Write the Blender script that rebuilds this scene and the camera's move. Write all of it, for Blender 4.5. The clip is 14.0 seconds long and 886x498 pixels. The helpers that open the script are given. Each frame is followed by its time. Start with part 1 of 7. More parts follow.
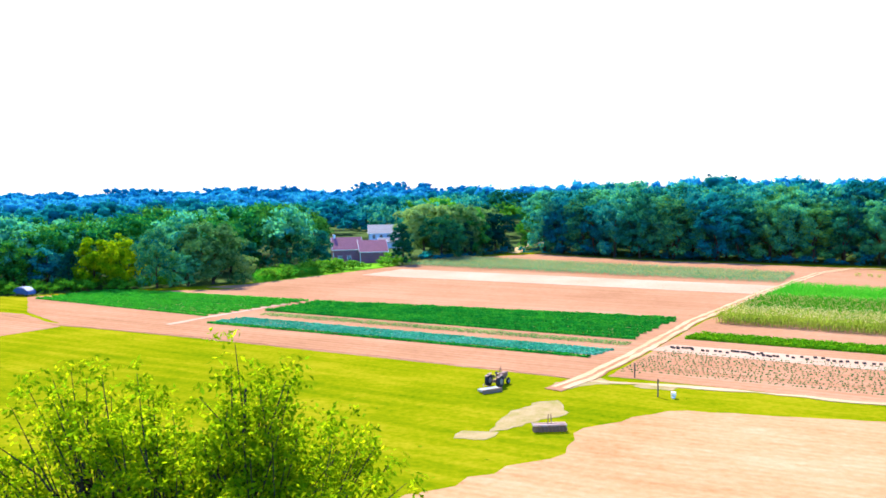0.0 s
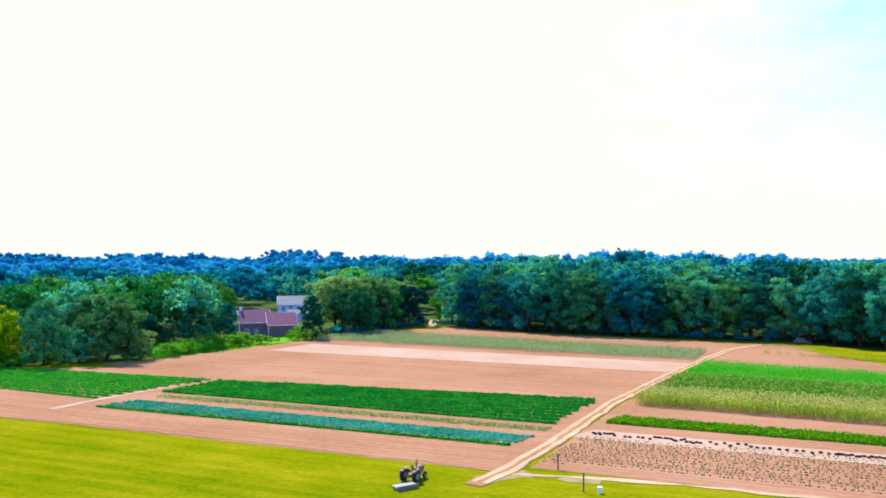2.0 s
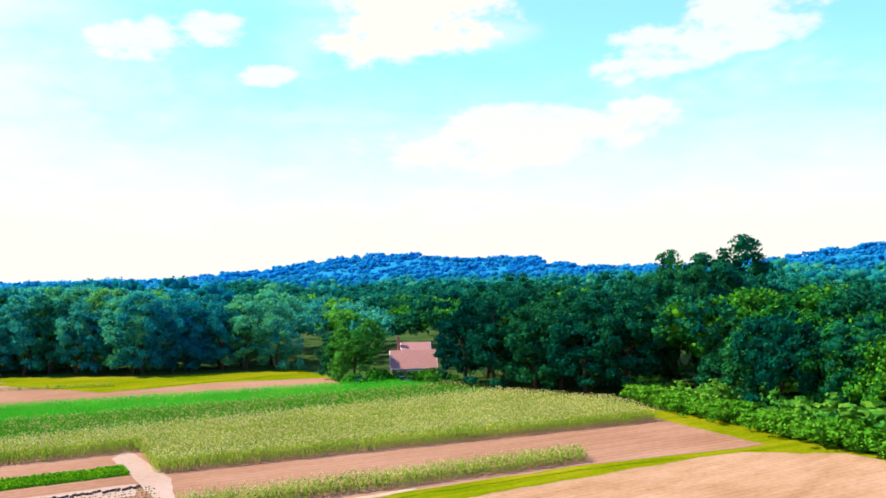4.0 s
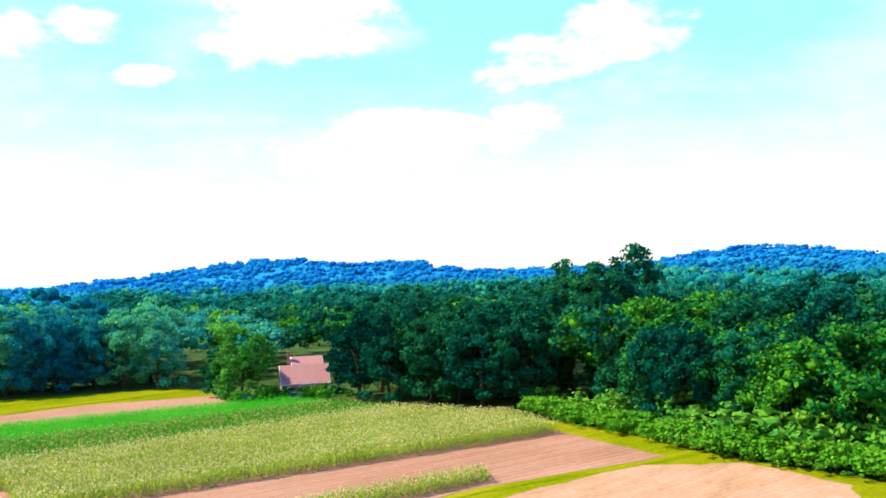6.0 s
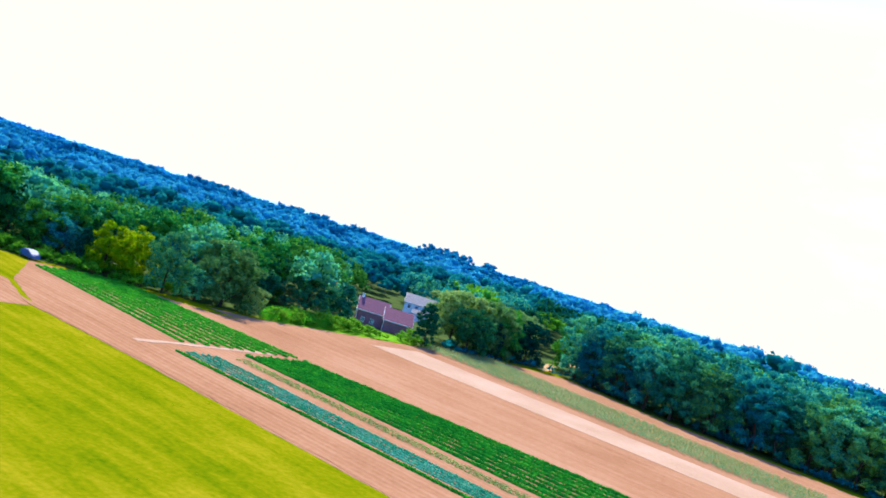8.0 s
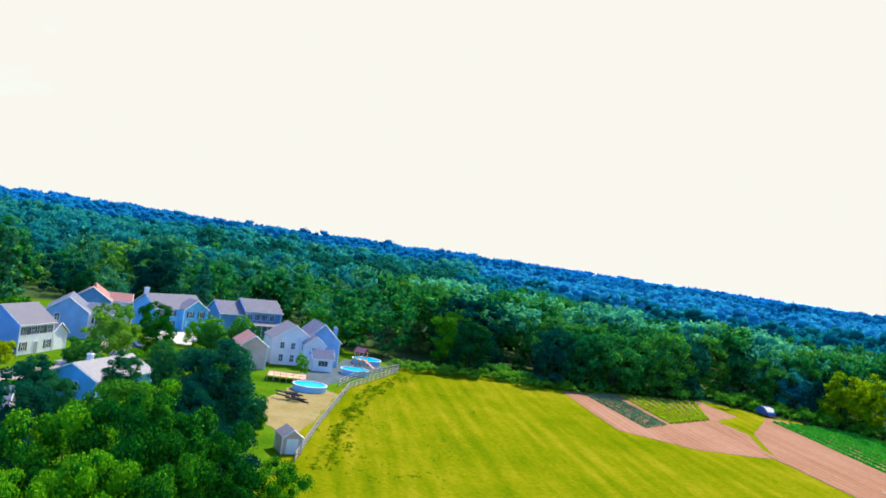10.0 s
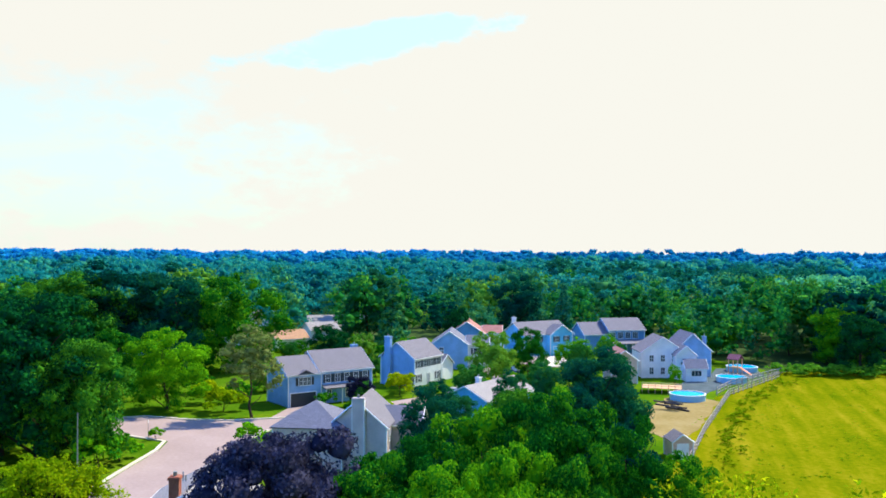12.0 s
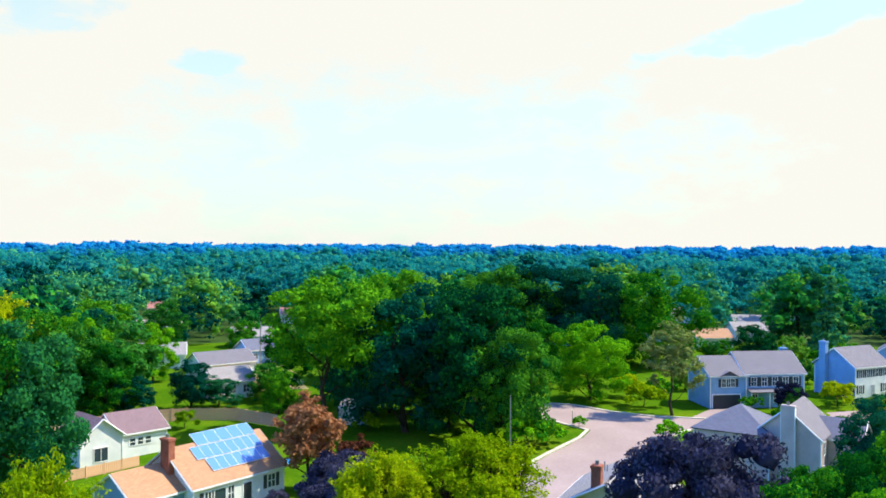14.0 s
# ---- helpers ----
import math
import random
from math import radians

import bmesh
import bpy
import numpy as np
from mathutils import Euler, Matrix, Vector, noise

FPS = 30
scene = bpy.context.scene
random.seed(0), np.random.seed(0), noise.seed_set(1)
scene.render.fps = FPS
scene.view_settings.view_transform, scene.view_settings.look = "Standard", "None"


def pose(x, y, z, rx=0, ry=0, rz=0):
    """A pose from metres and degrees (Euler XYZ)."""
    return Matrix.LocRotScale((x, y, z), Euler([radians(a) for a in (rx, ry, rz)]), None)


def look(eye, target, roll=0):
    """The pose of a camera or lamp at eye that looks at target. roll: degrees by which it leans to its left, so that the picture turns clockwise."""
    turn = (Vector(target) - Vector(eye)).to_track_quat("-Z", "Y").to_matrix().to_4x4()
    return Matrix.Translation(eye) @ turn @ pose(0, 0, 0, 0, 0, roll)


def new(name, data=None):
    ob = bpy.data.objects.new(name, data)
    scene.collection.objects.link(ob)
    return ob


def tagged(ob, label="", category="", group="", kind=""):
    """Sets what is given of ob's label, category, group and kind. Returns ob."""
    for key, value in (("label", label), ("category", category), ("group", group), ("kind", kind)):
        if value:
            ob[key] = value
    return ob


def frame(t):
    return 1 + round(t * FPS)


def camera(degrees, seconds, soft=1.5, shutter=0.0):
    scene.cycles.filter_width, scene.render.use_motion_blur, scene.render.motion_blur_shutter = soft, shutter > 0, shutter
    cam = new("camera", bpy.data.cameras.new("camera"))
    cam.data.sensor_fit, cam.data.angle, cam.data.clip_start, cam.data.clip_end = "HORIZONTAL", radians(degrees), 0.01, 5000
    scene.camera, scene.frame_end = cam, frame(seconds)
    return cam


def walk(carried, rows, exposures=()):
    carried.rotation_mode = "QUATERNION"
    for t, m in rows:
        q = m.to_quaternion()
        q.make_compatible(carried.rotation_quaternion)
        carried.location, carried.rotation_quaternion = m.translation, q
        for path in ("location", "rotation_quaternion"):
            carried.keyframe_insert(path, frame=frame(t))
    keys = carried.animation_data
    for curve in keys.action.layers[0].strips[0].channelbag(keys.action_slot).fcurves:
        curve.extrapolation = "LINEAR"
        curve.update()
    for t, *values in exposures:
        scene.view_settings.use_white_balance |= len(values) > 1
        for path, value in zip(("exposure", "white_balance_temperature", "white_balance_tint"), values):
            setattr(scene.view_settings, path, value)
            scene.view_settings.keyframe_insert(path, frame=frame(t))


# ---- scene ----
cam = camera(55.47, 14.0, soft=1.7)


def aim(yaw, pitch, roll, x, y, z):
    a, p = radians(yaw), radians(pitch)
    d = (math.sin(a) * math.cos(p), math.cos(a) * math.cos(p), math.sin(p))
    return look((x, y, z), (x + d[0], y + d[1], z + d[2]), roll)


# seconds, heading, pitch, roll, place
PATH = [
    (0.0, 0.08, -4.04, -0.64, 0.06, -1.76, 23.97), (0.5, 0.11, 0.99, -1.56, 0.01, -0.05, 24.20),
    (1.0, 0.24, 0.86, -2.36, -0.14, 1.33, 24.79), (1.5, 0.74, 0.62, 0.21, -0.08, 2.60, 25.18),
    (2.0, 6.07, 0.57, 0.12, -0.17, 4.19, 25.30), (2.5, 25.92, 0.99, -1.32, -0.30, 6.39, 25.72),
    (3.0, 37.45, 1.12, -1.76, -0.26, 7.16, 26.37), (3.5, 44.21, 1.23, -3.01, 0.56, 8.76, 26.64),
    (4.0, 57.92, 1.53, -1.09, 0.94, 10.16, 26.89), (4.2, 61.49, 1.59, -1.76, 1.27, 10.96, 27.15),
    (5.25, 68.5, 1.6, -1.6, 3.2, 13.1, 28.0),
    (6.3, 64.46, 1.61, -1.42, 4.89, 14.61, 28.70), (6.5, 62.36, 1.61, -1.14, 5.04, 14.89, 28.78),
    (6.7, 54.00, 1.56, -1.30, 5.15, 15.09, 28.83), (7.0, 40.20, 1.29, -0.50, 5.38, 15.00, 28.96),
    (7.2, 24.39, 1.02, 6.83, 5.80, 14.86, 28.97), (7.5, 13.81, 0.56, 24.36, 6.28, 14.38, 29.24),
    (7.8, 1.52, 0.21, 26.30, 6.83, 13.53, 29.23), (8.0, -4.95, 0.18, 17.24, 7.01, 13.03, 29.39),
    (8.5, -11.59, 0.07, 8.26, 8.11, 12.18, 29.83), (9.0, -21.19, -0.03, 9.31, 9.06, 11.74, 29.75),
    (9.2, -27.77, -0.07, 9.34, 9.32, 11.51, 29.58), (10.25, -59.1, 0.1, 7.6, 9.8, 9.4, 27.4),
    (11.3, -74.37, 0.22, 4.23, 10.0, 7.5, 25.4), (11.5, -74.88, 0.22, 3.75, 10.0, 7.5, 25.4),
    (12.0, -75.33, 0.24, 0.18, 10.0, 7.5, 25.4), (12.5, -84.14, 0.11, -0.63, 10.0, 7.5, 25.4),
    (13.0, -94.42, -0.04, 0.63, 10.0, 7.5, 25.4), (13.5, -100.38, -0.14, 0.97, 10.0, 7.5, 25.4),
    (14.0, -103.37, -0.16, 0.36, 10.0, 7.5, 25.4)]
walk(cam, [(r[0], aim(*r[1:])) for r in PATH],
     [(0.0, 1.32), (0.5, 1.32), (1.0, 1.22), (1.5, 1.05), (2.5, 0.80), (4.2, 0.88), (6.5, 1.04), (7.5, 1.00), (8.5, 0.76), (9.2, 0.74), (11.3, 0.72), (14.0, 0.76)])

# ---------------------------------------------------------------- light
SUN_AZ, SUN_EL = -24.0, 50.0
sun = new("sun", bpy.data.lights.new("sun", "SUN"))
sun.data.energy, sun.data.angle, sun.data.color = 4.75, radians(0.6), (1.0, 0.91, 0.68)
_a, _e = radians(SUN_AZ), radians(SUN_EL)
sun.matrix_world = look((math.sin(_a) * math.cos(_e) * 50, math.cos(_a) * math.cos(_e) * 50, math.sin(_e) * 50), (0, 0, 0))
scene.view_settings.exposure = 0.0


class Nodes:
    """Short-hand for building a node tree."""

    def __init__(self, tree):
        self.t = tree
        tree.nodes.clear()

    def n(self, kind, **kw):
        node = self.t.nodes.new(kind)
        for k, v in kw.items():
            if k in node.inputs:
                self.put(node.inputs[k], v)
        return node

    def put(self, socket, v):
        if isinstance(v, bpy.types.NodeSocket):
            self.t.links.new(v, socket)
        else:
            if socket.type == "RGBA" and len(v) == 3:
                v = (*v, 1)
            socket.default_value = v

    def math(self, op, a, b=0.0, c=0.0):
        node = self.t.nodes.new("ShaderNodeMath")
        node.operation = op
        for s, v in zip(node.inputs, (a, b, c)):
            self.put(s, v)
        return node.outputs[0]

    def vec(self, op, a, b=(0, 0, 0)):
        node = self.t.nodes.new("ShaderNodeVectorMath")
        node.operation = op
        self.put(node.inputs[0], a)
        self.put(node.inputs[1], b)
        return node.outputs["Value"] if op in ("DOT_PRODUCT", "LENGTH") else node.outputs[0]

    def noise(self, vector, scale, detail=4.0, rough=0.55, dist=0.0):
        node = self.t.nodes.new("ShaderNodeTexNoise")
        self.put(node.inputs["Vector"], vector)
        node.inputs["Scale"].default_value = scale
        node.inputs["Detail"].default_value = detail
        node.inputs["Roughness"].default_value = rough
        node.inputs["Distortion"].default_value = dist
        return node.outputs["Fac"]

    def smooth(self, v, lo, hi, a=0.0, b=1.0):
        node = self.t.nodes.new("ShaderNodeMapRange")
        node.interpolation_type = "SMOOTHSTEP"
        for k, val in (("Value", v), ("From Min", lo), ("From Max", hi), ("To Min", a), ("To Max", b)):
            self.put(node.inputs[k], val)
        return node.outputs[0]

    def mix(self, fac, a, b, blend="MIX"):
        node = self.t.nodes.new("ShaderNodeMix")
        node.data_type, node.blend_type = "RGBA", blend
        self.put(node.inputs[0], fac)
        self.put(node.inputs[6], a)
        self.put(node.inputs[7], b)
        return node.outputs[2]


world = bpy.data.worlds.new("world")
scene.world = world
world.use_nodes = True
N = Nodes(world.node_tree)
coord = N.n("ShaderNodeTexCoord").outputs["Generated"]
sky = N.n("ShaderNodeTexSky")
sky.sky_type, sky.sun_disc = "NISHITA", False
sky.sun_elevation, sky.sun_rotation = radians(SUN_EL), radians(SUN_AZ)
sky.dust_density, sky.air_density, sky.ozone_density = 1.0, 1.0, 3.0
sep = N.n("ShaderNodeSeparateXYZ", Vector=coord)
dz = sep.outputs["Z"]
# bearing and height of each direction in degrees, their edges frayed like thin cloud
flat = N.vec("SCALE", coord)
N.put(flat.node.inputs["Scale"], N.math("DIVIDE", 1.0, N.math("ADD", N.math("MAXIMUM", dz, 0.0), 0.12)))
cloud = N.noise(N.vec("MULTIPLY", flat, (1.0, 1.0, 0.0)), 1.15, 5.0, 0.5, 0.3)
fray = N.noise(N.vec("MULTIPLY", coord, (1.0, 1.0, 2.2)), 13.0, 6.0, 0.62)
az = N.math("MULTIPLY", N.math("ARCTAN2", sep.outputs["X"], sep.outputs["Y"]), 57.2958)
el = N.math("MULTIPLY", N.math("ARCSINE", dz), 57.2958)


def blot(a0, e0, wide, high, lean=0.0, hard=0.55, ragged_by=5.5):
    """A soft lens-shaped patch of cloud, or of clear sky, round one bearing and height."""
    da = N.math("SUBTRACT", az, a0)
    de = N.math("SUBTRACT", N.math("SUBTRACT", el, e0), N.math("MULTIPLY", da, lean))
    q = N.math("ADD", N.math("POWER", N.math("DIVIDE", da, wide), 2.0), N.math("POWER", N.math("DIVIDE", de, high), 2.0))
    q = N.math("ADD", q, N.math("MULTIPLY", N.math("SUBTRACT", fray, 0.5), ragged_by))
    return N.smooth(q, 1.0 - hard, 1.0 + hard, 1.0, 0.0)


level = N.vec("NORMALIZE", N.vec("MULTIPLY", coord, (1, 1, 0)))
sunward = N.vec("DOT_PRODUCT", level, (math.sin(radians(-20)), math.cos(radians(-20)), 0))
frayed = N.math("MULTIPLY", N.math("SUBTRACT", fray, 0.5), 26.0)
# the eastern sky clears, first high up; behind, away from the sun, it is clear down to a pale horizon
east = N.math("MULTIPLY", N.smooth(N.math("ADD", az, frayed), 15.0, 46.0), N.smooth(N.math("ADD", el, N.math("MULTIPLY", frayed, 0.25)), 1.5, 15.0))
behind = N.math("MULTIPLY", N.smooth(sunward, -0.35, -0.75), N.smooth(el, 0.0, 9.0))
high = N.smooth(el, 19.0, 32.0, 0.0, 0.9)
clear = N.math("MAXIMUM", N.math("MAXIMUM", N.math("MULTIPLY", east, 0.82), behind), high)
for spot in [(-80.5, 13.8, 9.0, 1.1, 0.16), (-130.0, 16.0, 5.0, 3.0, 0.0), (-119.5, 12.0, 2.4, 0.8, 0.0)]:
    clear = N.math("MAXIMUM", clear, N.math("MULTIPLY", blot(*spot), 0.36))
clear = N.math("MAXIMUM", clear, N.math("MULTIPLY", blot(-106.0, 6.0, 19.0, 5.0, 0.02, 0.9), 0.24))
white_spots = blot(57.0, 17.2, 6.5, 2.6, 0.12)
for spot in [(38.2, 15.2, 2.8, 1.2, 0.05), (42.5, 16.2, 2.4, 1.1, -0.1), (46.6, 13.0, 1.9, 0.7, 0.0), (19.0, 16.6, 4.0, 1.2, -0.1), (76.0, 14.8, 6.0, 2.0, 0.25), (71.0, 10.6, 2.4, 0.8, 0.05), (63.0, 9.0, 9.0, 1.8, 0.1)]:
    white_spots = N.math("MAXIMUM", white_spots, N.math("MULTIPLY", blot(*spot), 0.85))
wisps = N.math("MULTIPLY", N.smooth(cloud, 0.5, 0.68), 0.5)
clear = N.math("MULTIPLY", clear, N.math("SUBTRACT", 1.0, N.math("MAXIMUM", white_spots, wisps)))
depth = N.mix(N.smooth(el, 19.0, 38.0), (0.135, 0.305, 0.27, 1), (0.035, 0.14, 0.36, 1))
depth = N.mix(behind, depth, (0.11, 0.33, 0.66, 1))
skyblue = N.mix(1.0, sky.outputs[0], depth, "MULTIPLY")
colour = N.mix(clear, (0.955, 0.942, 0.86, 1), skyblue)
back = N.n("ShaderNodeBackground", Color=colour, Strength=0.6)
out = N.n("ShaderNodeOutputWorld")
N.t.links.new(back.outputs[0], out.inputs[0])


# ---------------------------------------------------------------- materials
def surface(name, stops, scale=0.3, fine=4.0, rough=0.85, bump=0.3, bump_scale=None, lines=None, island=0.0, thing=0.0, metal=0.0, spec=0.03, thin=0.0, coarse=0.55, streak=None):
    """A two-scale mottled surface. stops: dark, middle, light. lines: (angle, spacing in metres, strength) of furrows.
    island / thing: how far the colour varies per piece / per object. thin: share of light that shines through."""
    m = bpy.data.materials.new(name)
    m.use_nodes = True
    k = Nodes(m.node_tree)
    c = k.n("ShaderNodeTexCoord").outputs["Object"]
    big = k.noise(c, scale, 5.0, coarse)
    small = k.noise(c, scale * fine, 4.0, 0.6)
    v = k.math("ADD", k.math("MULTIPLY", big, 0.6), k.math("MULTIPLY", small, 0.4))
    height = small
    if island:
        g = k.n("ShaderNodeNewGeometry").outputs["Random Per Island"]
        v = k.math("ADD", k.math("MULTIPLY", v, 1 - island), k.math("MULTIPLY", g, island))
    if thing:
        g = k.n("ShaderNodeObjectInfo").outputs["Random"]
        v = k.math("ADD", v, k.math("MULTIPLY", k.math("SUBTRACT", g, 0.5), thing))
    if lines:
        angle, spacing, strength = lines
        r = k.n("ShaderNodeVectorRotate", Vector=c, Angle=-radians(angle))
        r.rotation_type = "Z_AXIS"
        y = k.n("ShaderNodeSeparateXYZ", Vector=r.outputs[0]).outputs["Y"]
        wob = k.math("ADD", y, k.math("MULTIPLY", k.noise(c, 0.5, 2.0), spacing * 0.5))
        w = k.math("SINE", k.math("MULTIPLY", wob, 6.2832 / spacing))
        v = k.math("ADD", v, k.math("MULTIPLY", w, strength * 0.5))
        height = k.math("ADD", small, k.math("MULTIPLY", w, strength * 2.5))
    if streak:
        angle, along, across, strength = streak
        r = k.n("ShaderNodeVectorRotate", Vector=c, Angle=-radians(angle))
        r.rotation_type = "Z_AXIS"
        v = k.math("ADD", v, k.math("MULTIPLY", k.math("SUBTRACT", k.noise(k.vec("MULTIPLY", r.outputs[0], (1 / along, 1 / across, 0.0)), 1.0, 4.0, 0.6), 0.5), strength))
    ramp = k.n("ShaderNodeValToRGB", Fac=v)
    e = ramp.color_ramp.elements
    e[0].position, e[1].position = 0.28, 0.72
    e[0].color, e[1].color = (*stops[0], 1), (*stops[-1], 1)
    if len(stops) > 2:
        x = e.new(0.5)
        x.color = (*stops[1], 1)
    b = k.n("ShaderNodeBsdfPrincipled", Roughness=rough, Metallic=metal)
    b.inputs["Specular IOR Level"].default_value = spec
    k.put(b.inputs["Base Color"], ramp.outputs[0])
    if bump:
        bp = k.n("ShaderNodeBump", Strength=bump, Height=height if not bump_scale else k.noise(c, bump_scale, 3.0), Distance=0.1)
        k.put(b.inputs["Normal"], bp.outputs[0])
    shader = b.outputs[0]
    if thin:
        tr = k.n("ShaderNodeBsdfTranslucent", Color=ramp.outputs[0])
        mx = k.n("ShaderNodeMixShader", Fac=thin)
        k.t.links.new(shader, mx.inputs[1])
        k.t.links.new(tr.outputs[0], mx.inputs[2])
        shader = mx.outputs[0]
    o = k.n("ShaderNodeOutputMaterial")
    k.t.links.new(shader, o.inputs[0])
    return m


def leaf(name, stops, thin=0.3, island=0.22, thing=0.4):
    return surface(name, stops, 0.12, 9.0, rough=0.6, bump=0.0, island=island, thing=thing, spec=0.0, thin=thin)


M = {
    "grass": surface("mown grass", [(0.05766, 0.1159, 0.0009), (0.1562, 0.1729, 0.0021), (0.279, 0.2327, 0.0105)], 0.045, 30.0, bump=0.8, lines=(-30, 3.4, 0.05), coarse=0.66, streak=(-30, 26.0, 2.4, 0.46), spec=0.0),
    "lawn": surface("lawn grass", [(0.024, 0.088, 0.0032), (0.064, 0.152, 0.0048), (0.144, 0.208, 0.0096)], 0.12, 14.0, bump=0.5, spec=0.0),
    "soil": surface("tilled soil", [(0.2391, 0.1154, 0.06221), (0.3146, 0.1601, 0.09158), (0.3713, 0.2095, 0.1339)], 0.035, 25.0, bump=0.4, lines=(-30, 1.5, 0.12), streak=(-30, 60.0, 2.5, 0.5), spec=0.0),
    "pale_soil": surface("dry pale soil", [(0.3221, 0.1987, 0.1338), (0.3992, 0.2649, 0.1881), (0.4622, 0.3311, 0.2592)], 0.06, 20.0, bump=0.4, lines=(-30, 1.2, 0.08), spec=0.0),
    "sand": surface("sandy track", [(0.312, 0.195, 0.1014), (0.4212, 0.2886, 0.1638), (0.5304, 0.3978, 0.2574)], 0.15, 9.0, bump=0.5),
    "stubble": surface("dry stubble", [(0.2605, 0.1368, 0.05991), (0.3777, 0.21, 0.1094), (0.4493, 0.2768, 0.1693)], 0.045, 28.0, bump=0.6, lines=(-28, 1.1, 0.05), coarse=0.7, streak=(-20, 9.0, 2.2, 0.45), spec=0.0),
    "forest_floor": surface("woodland floor", [(0.016, 0.04, 0.012), (0.04, 0.08, 0.016), (0.08, 0.12, 0.024)], 0.1, 10.0),
    "leaf_green": leaf("green foliage", [(0.0032, 0.115, 0.037), (0.025, 0.245, 0.036), (0.14, 0.41, 0.023)], 0.35, 0.35),
    "leaf_lime": leaf("light green foliage", [(0.016, 0.16, 0.0256), (0.072, 0.28, 0.032), (0.192, 0.4, 0.032)]),
    "leaf_dark": leaf("dark green foliage", [(0.00072, 0.0468, 0.03672), (0.0036, 0.09, 0.05141), (0.0252, 0.18, 0.04284)]),
    "leaf_yellow": leaf("yellow green foliage", [(0.0832, 0.24, 0.00288), (0.2496, 0.4, 0.00384), (0.4784, 0.54, 0.00576)], 0.5),
    # blue of haze and shade is mixed into this wood-edge foliage
    "leaf_teal_haze": leaf("green foliage tinted haze blue", [(0.004, 0.165, 0.19), (0.013, 0.29, 0.265), (0.12, 0.50, 0.18)], 0.5, 0.3),
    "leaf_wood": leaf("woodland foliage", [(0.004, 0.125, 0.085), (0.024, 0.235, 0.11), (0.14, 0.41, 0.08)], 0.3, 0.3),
    # the blue of distance haze is mixed into the next two foliage colours
    "leaf_far_haze": leaf("distant foliage tinted haze blue", [(0.010, 0.24, 0.42), (0.02, 0.33, 0.54), (0.06, 0.44, 0.58)], 0.45, 0.2),
    "leaf_hill_haze": leaf("hill foliage in haze blue", [(0.012, 0.28, 0.58), (0.018, 0.35, 0.67), (0.035, 0.42, 0.70)], 0.5, 0.15),
    "leaf_purple": leaf("purple plum foliage", [(0.014, 0.016, 0.036), (0.036, 0.038, 0.075), (0.10, 0.10, 0.17)]),
    "leaf_red": leaf("coppery red maple foliage", [(0.10, 0.034, 0.018), (0.22, 0.085, 0.04), (0.40, 0.19, 0.085)]),
    "leaf_grey": leaf("silvery green foliage", [(0.05, 0.18, 0.05), (0.14, 0.31, 0.085), (0.30, 0.46, 0.12)], 0.45),
    "leaf_dry": leaf("drying thin foliage", [(0.051, 0.1445, 0.0255), (0.119, 0.2125, 0.0425), (0.2295, 0.2805, 0.0765)]),
    "leaf_maple": leaf("dark maple foliage", [(0.0014, 0.049, 0.019), (0.010, 0.130, 0.019), (0.076, 0.275, 0.013)], 0.2, 0.35),
    "bark": surface("bark", [(0.035, 0.025, 0.018), (0.08, 0.06, 0.045)], 3.0, 6.0, bump=0.8),
    "corn_leaf": leaf("corn leaves", [(0.075, 0.17, 0.010), (0.16, 0.26, 0.018), (0.30, 0.37, 0.045)]),
    "corn_mid": leaf("half-grown corn leaves", [(0.035, 0.18, 0.008), (0.085, 0.27, 0.015), (0.18, 0.37, 0.03)]),
    "corn_young": leaf("young corn leaves", [(0.008, 0.224, 0.008), (0.032, 0.32, 0.016), (0.096, 0.416, 0.024)]),
    "tassel": leaf("corn tassels", [(0.4264, 0.3526, 0.1066), (0.5904, 0.4756, 0.164), (0.697, 0.5904, 0.2624)]),
    "bean_leaf": leaf("bean leaves", [(0.0034, 0.136, 0.017), (0.0136, 0.272, 0.0255), (0.068, 0.442, 0.0255)]),
    "cabbage": leaf("blue green cabbage leaves", [(0.01, 0.22, 0.09), (0.03, 0.36, 0.19), (0.14, 0.52, 0.36)]),
    "pale_crop": leaf("pale grey green crop", [(0.102, 0.238, 0.0935), (0.187, 0.3315, 0.153), (0.306, 0.425, 0.221)]),
    "yellow_crop": leaf("yellow green crop", [(0.0768, 0.2867, 0.0064), (0.2112, 0.4122, 0.008), (0.432, 0.4928, 0.016)]),
    "meadow_weed": leaf("yellow green meadow weeds", [(0.16, 0.30, 0.003), (0.24, 0.36, 0.004), (0.34, 0.42, 0.006)], 0.5),
    "weeds": leaf("rank green undergrowth", [(0.0246, 0.1722, 0.00984), (0.0738, 0.2788, 0.01476), (0.164, 0.3936, 0.0246)]),
}

rng = np.random.default_rng(7)


# ---------------------------------------------------------------- helpers
def link_mesh(name, me, mats, parent=None, label="", category="", group="", kind="", smooth=False):
    for m in mats if isinstance(mats, (list, tuple)) else [mats]:
        me.materials.append(m)
    if smooth:
        me.polygons.foreach_set("use_smooth", [True] * len(me.polygons))
    ob = new(name, me)
    ob.parent = parent
    return tagged(ob, label, category, group, kind)


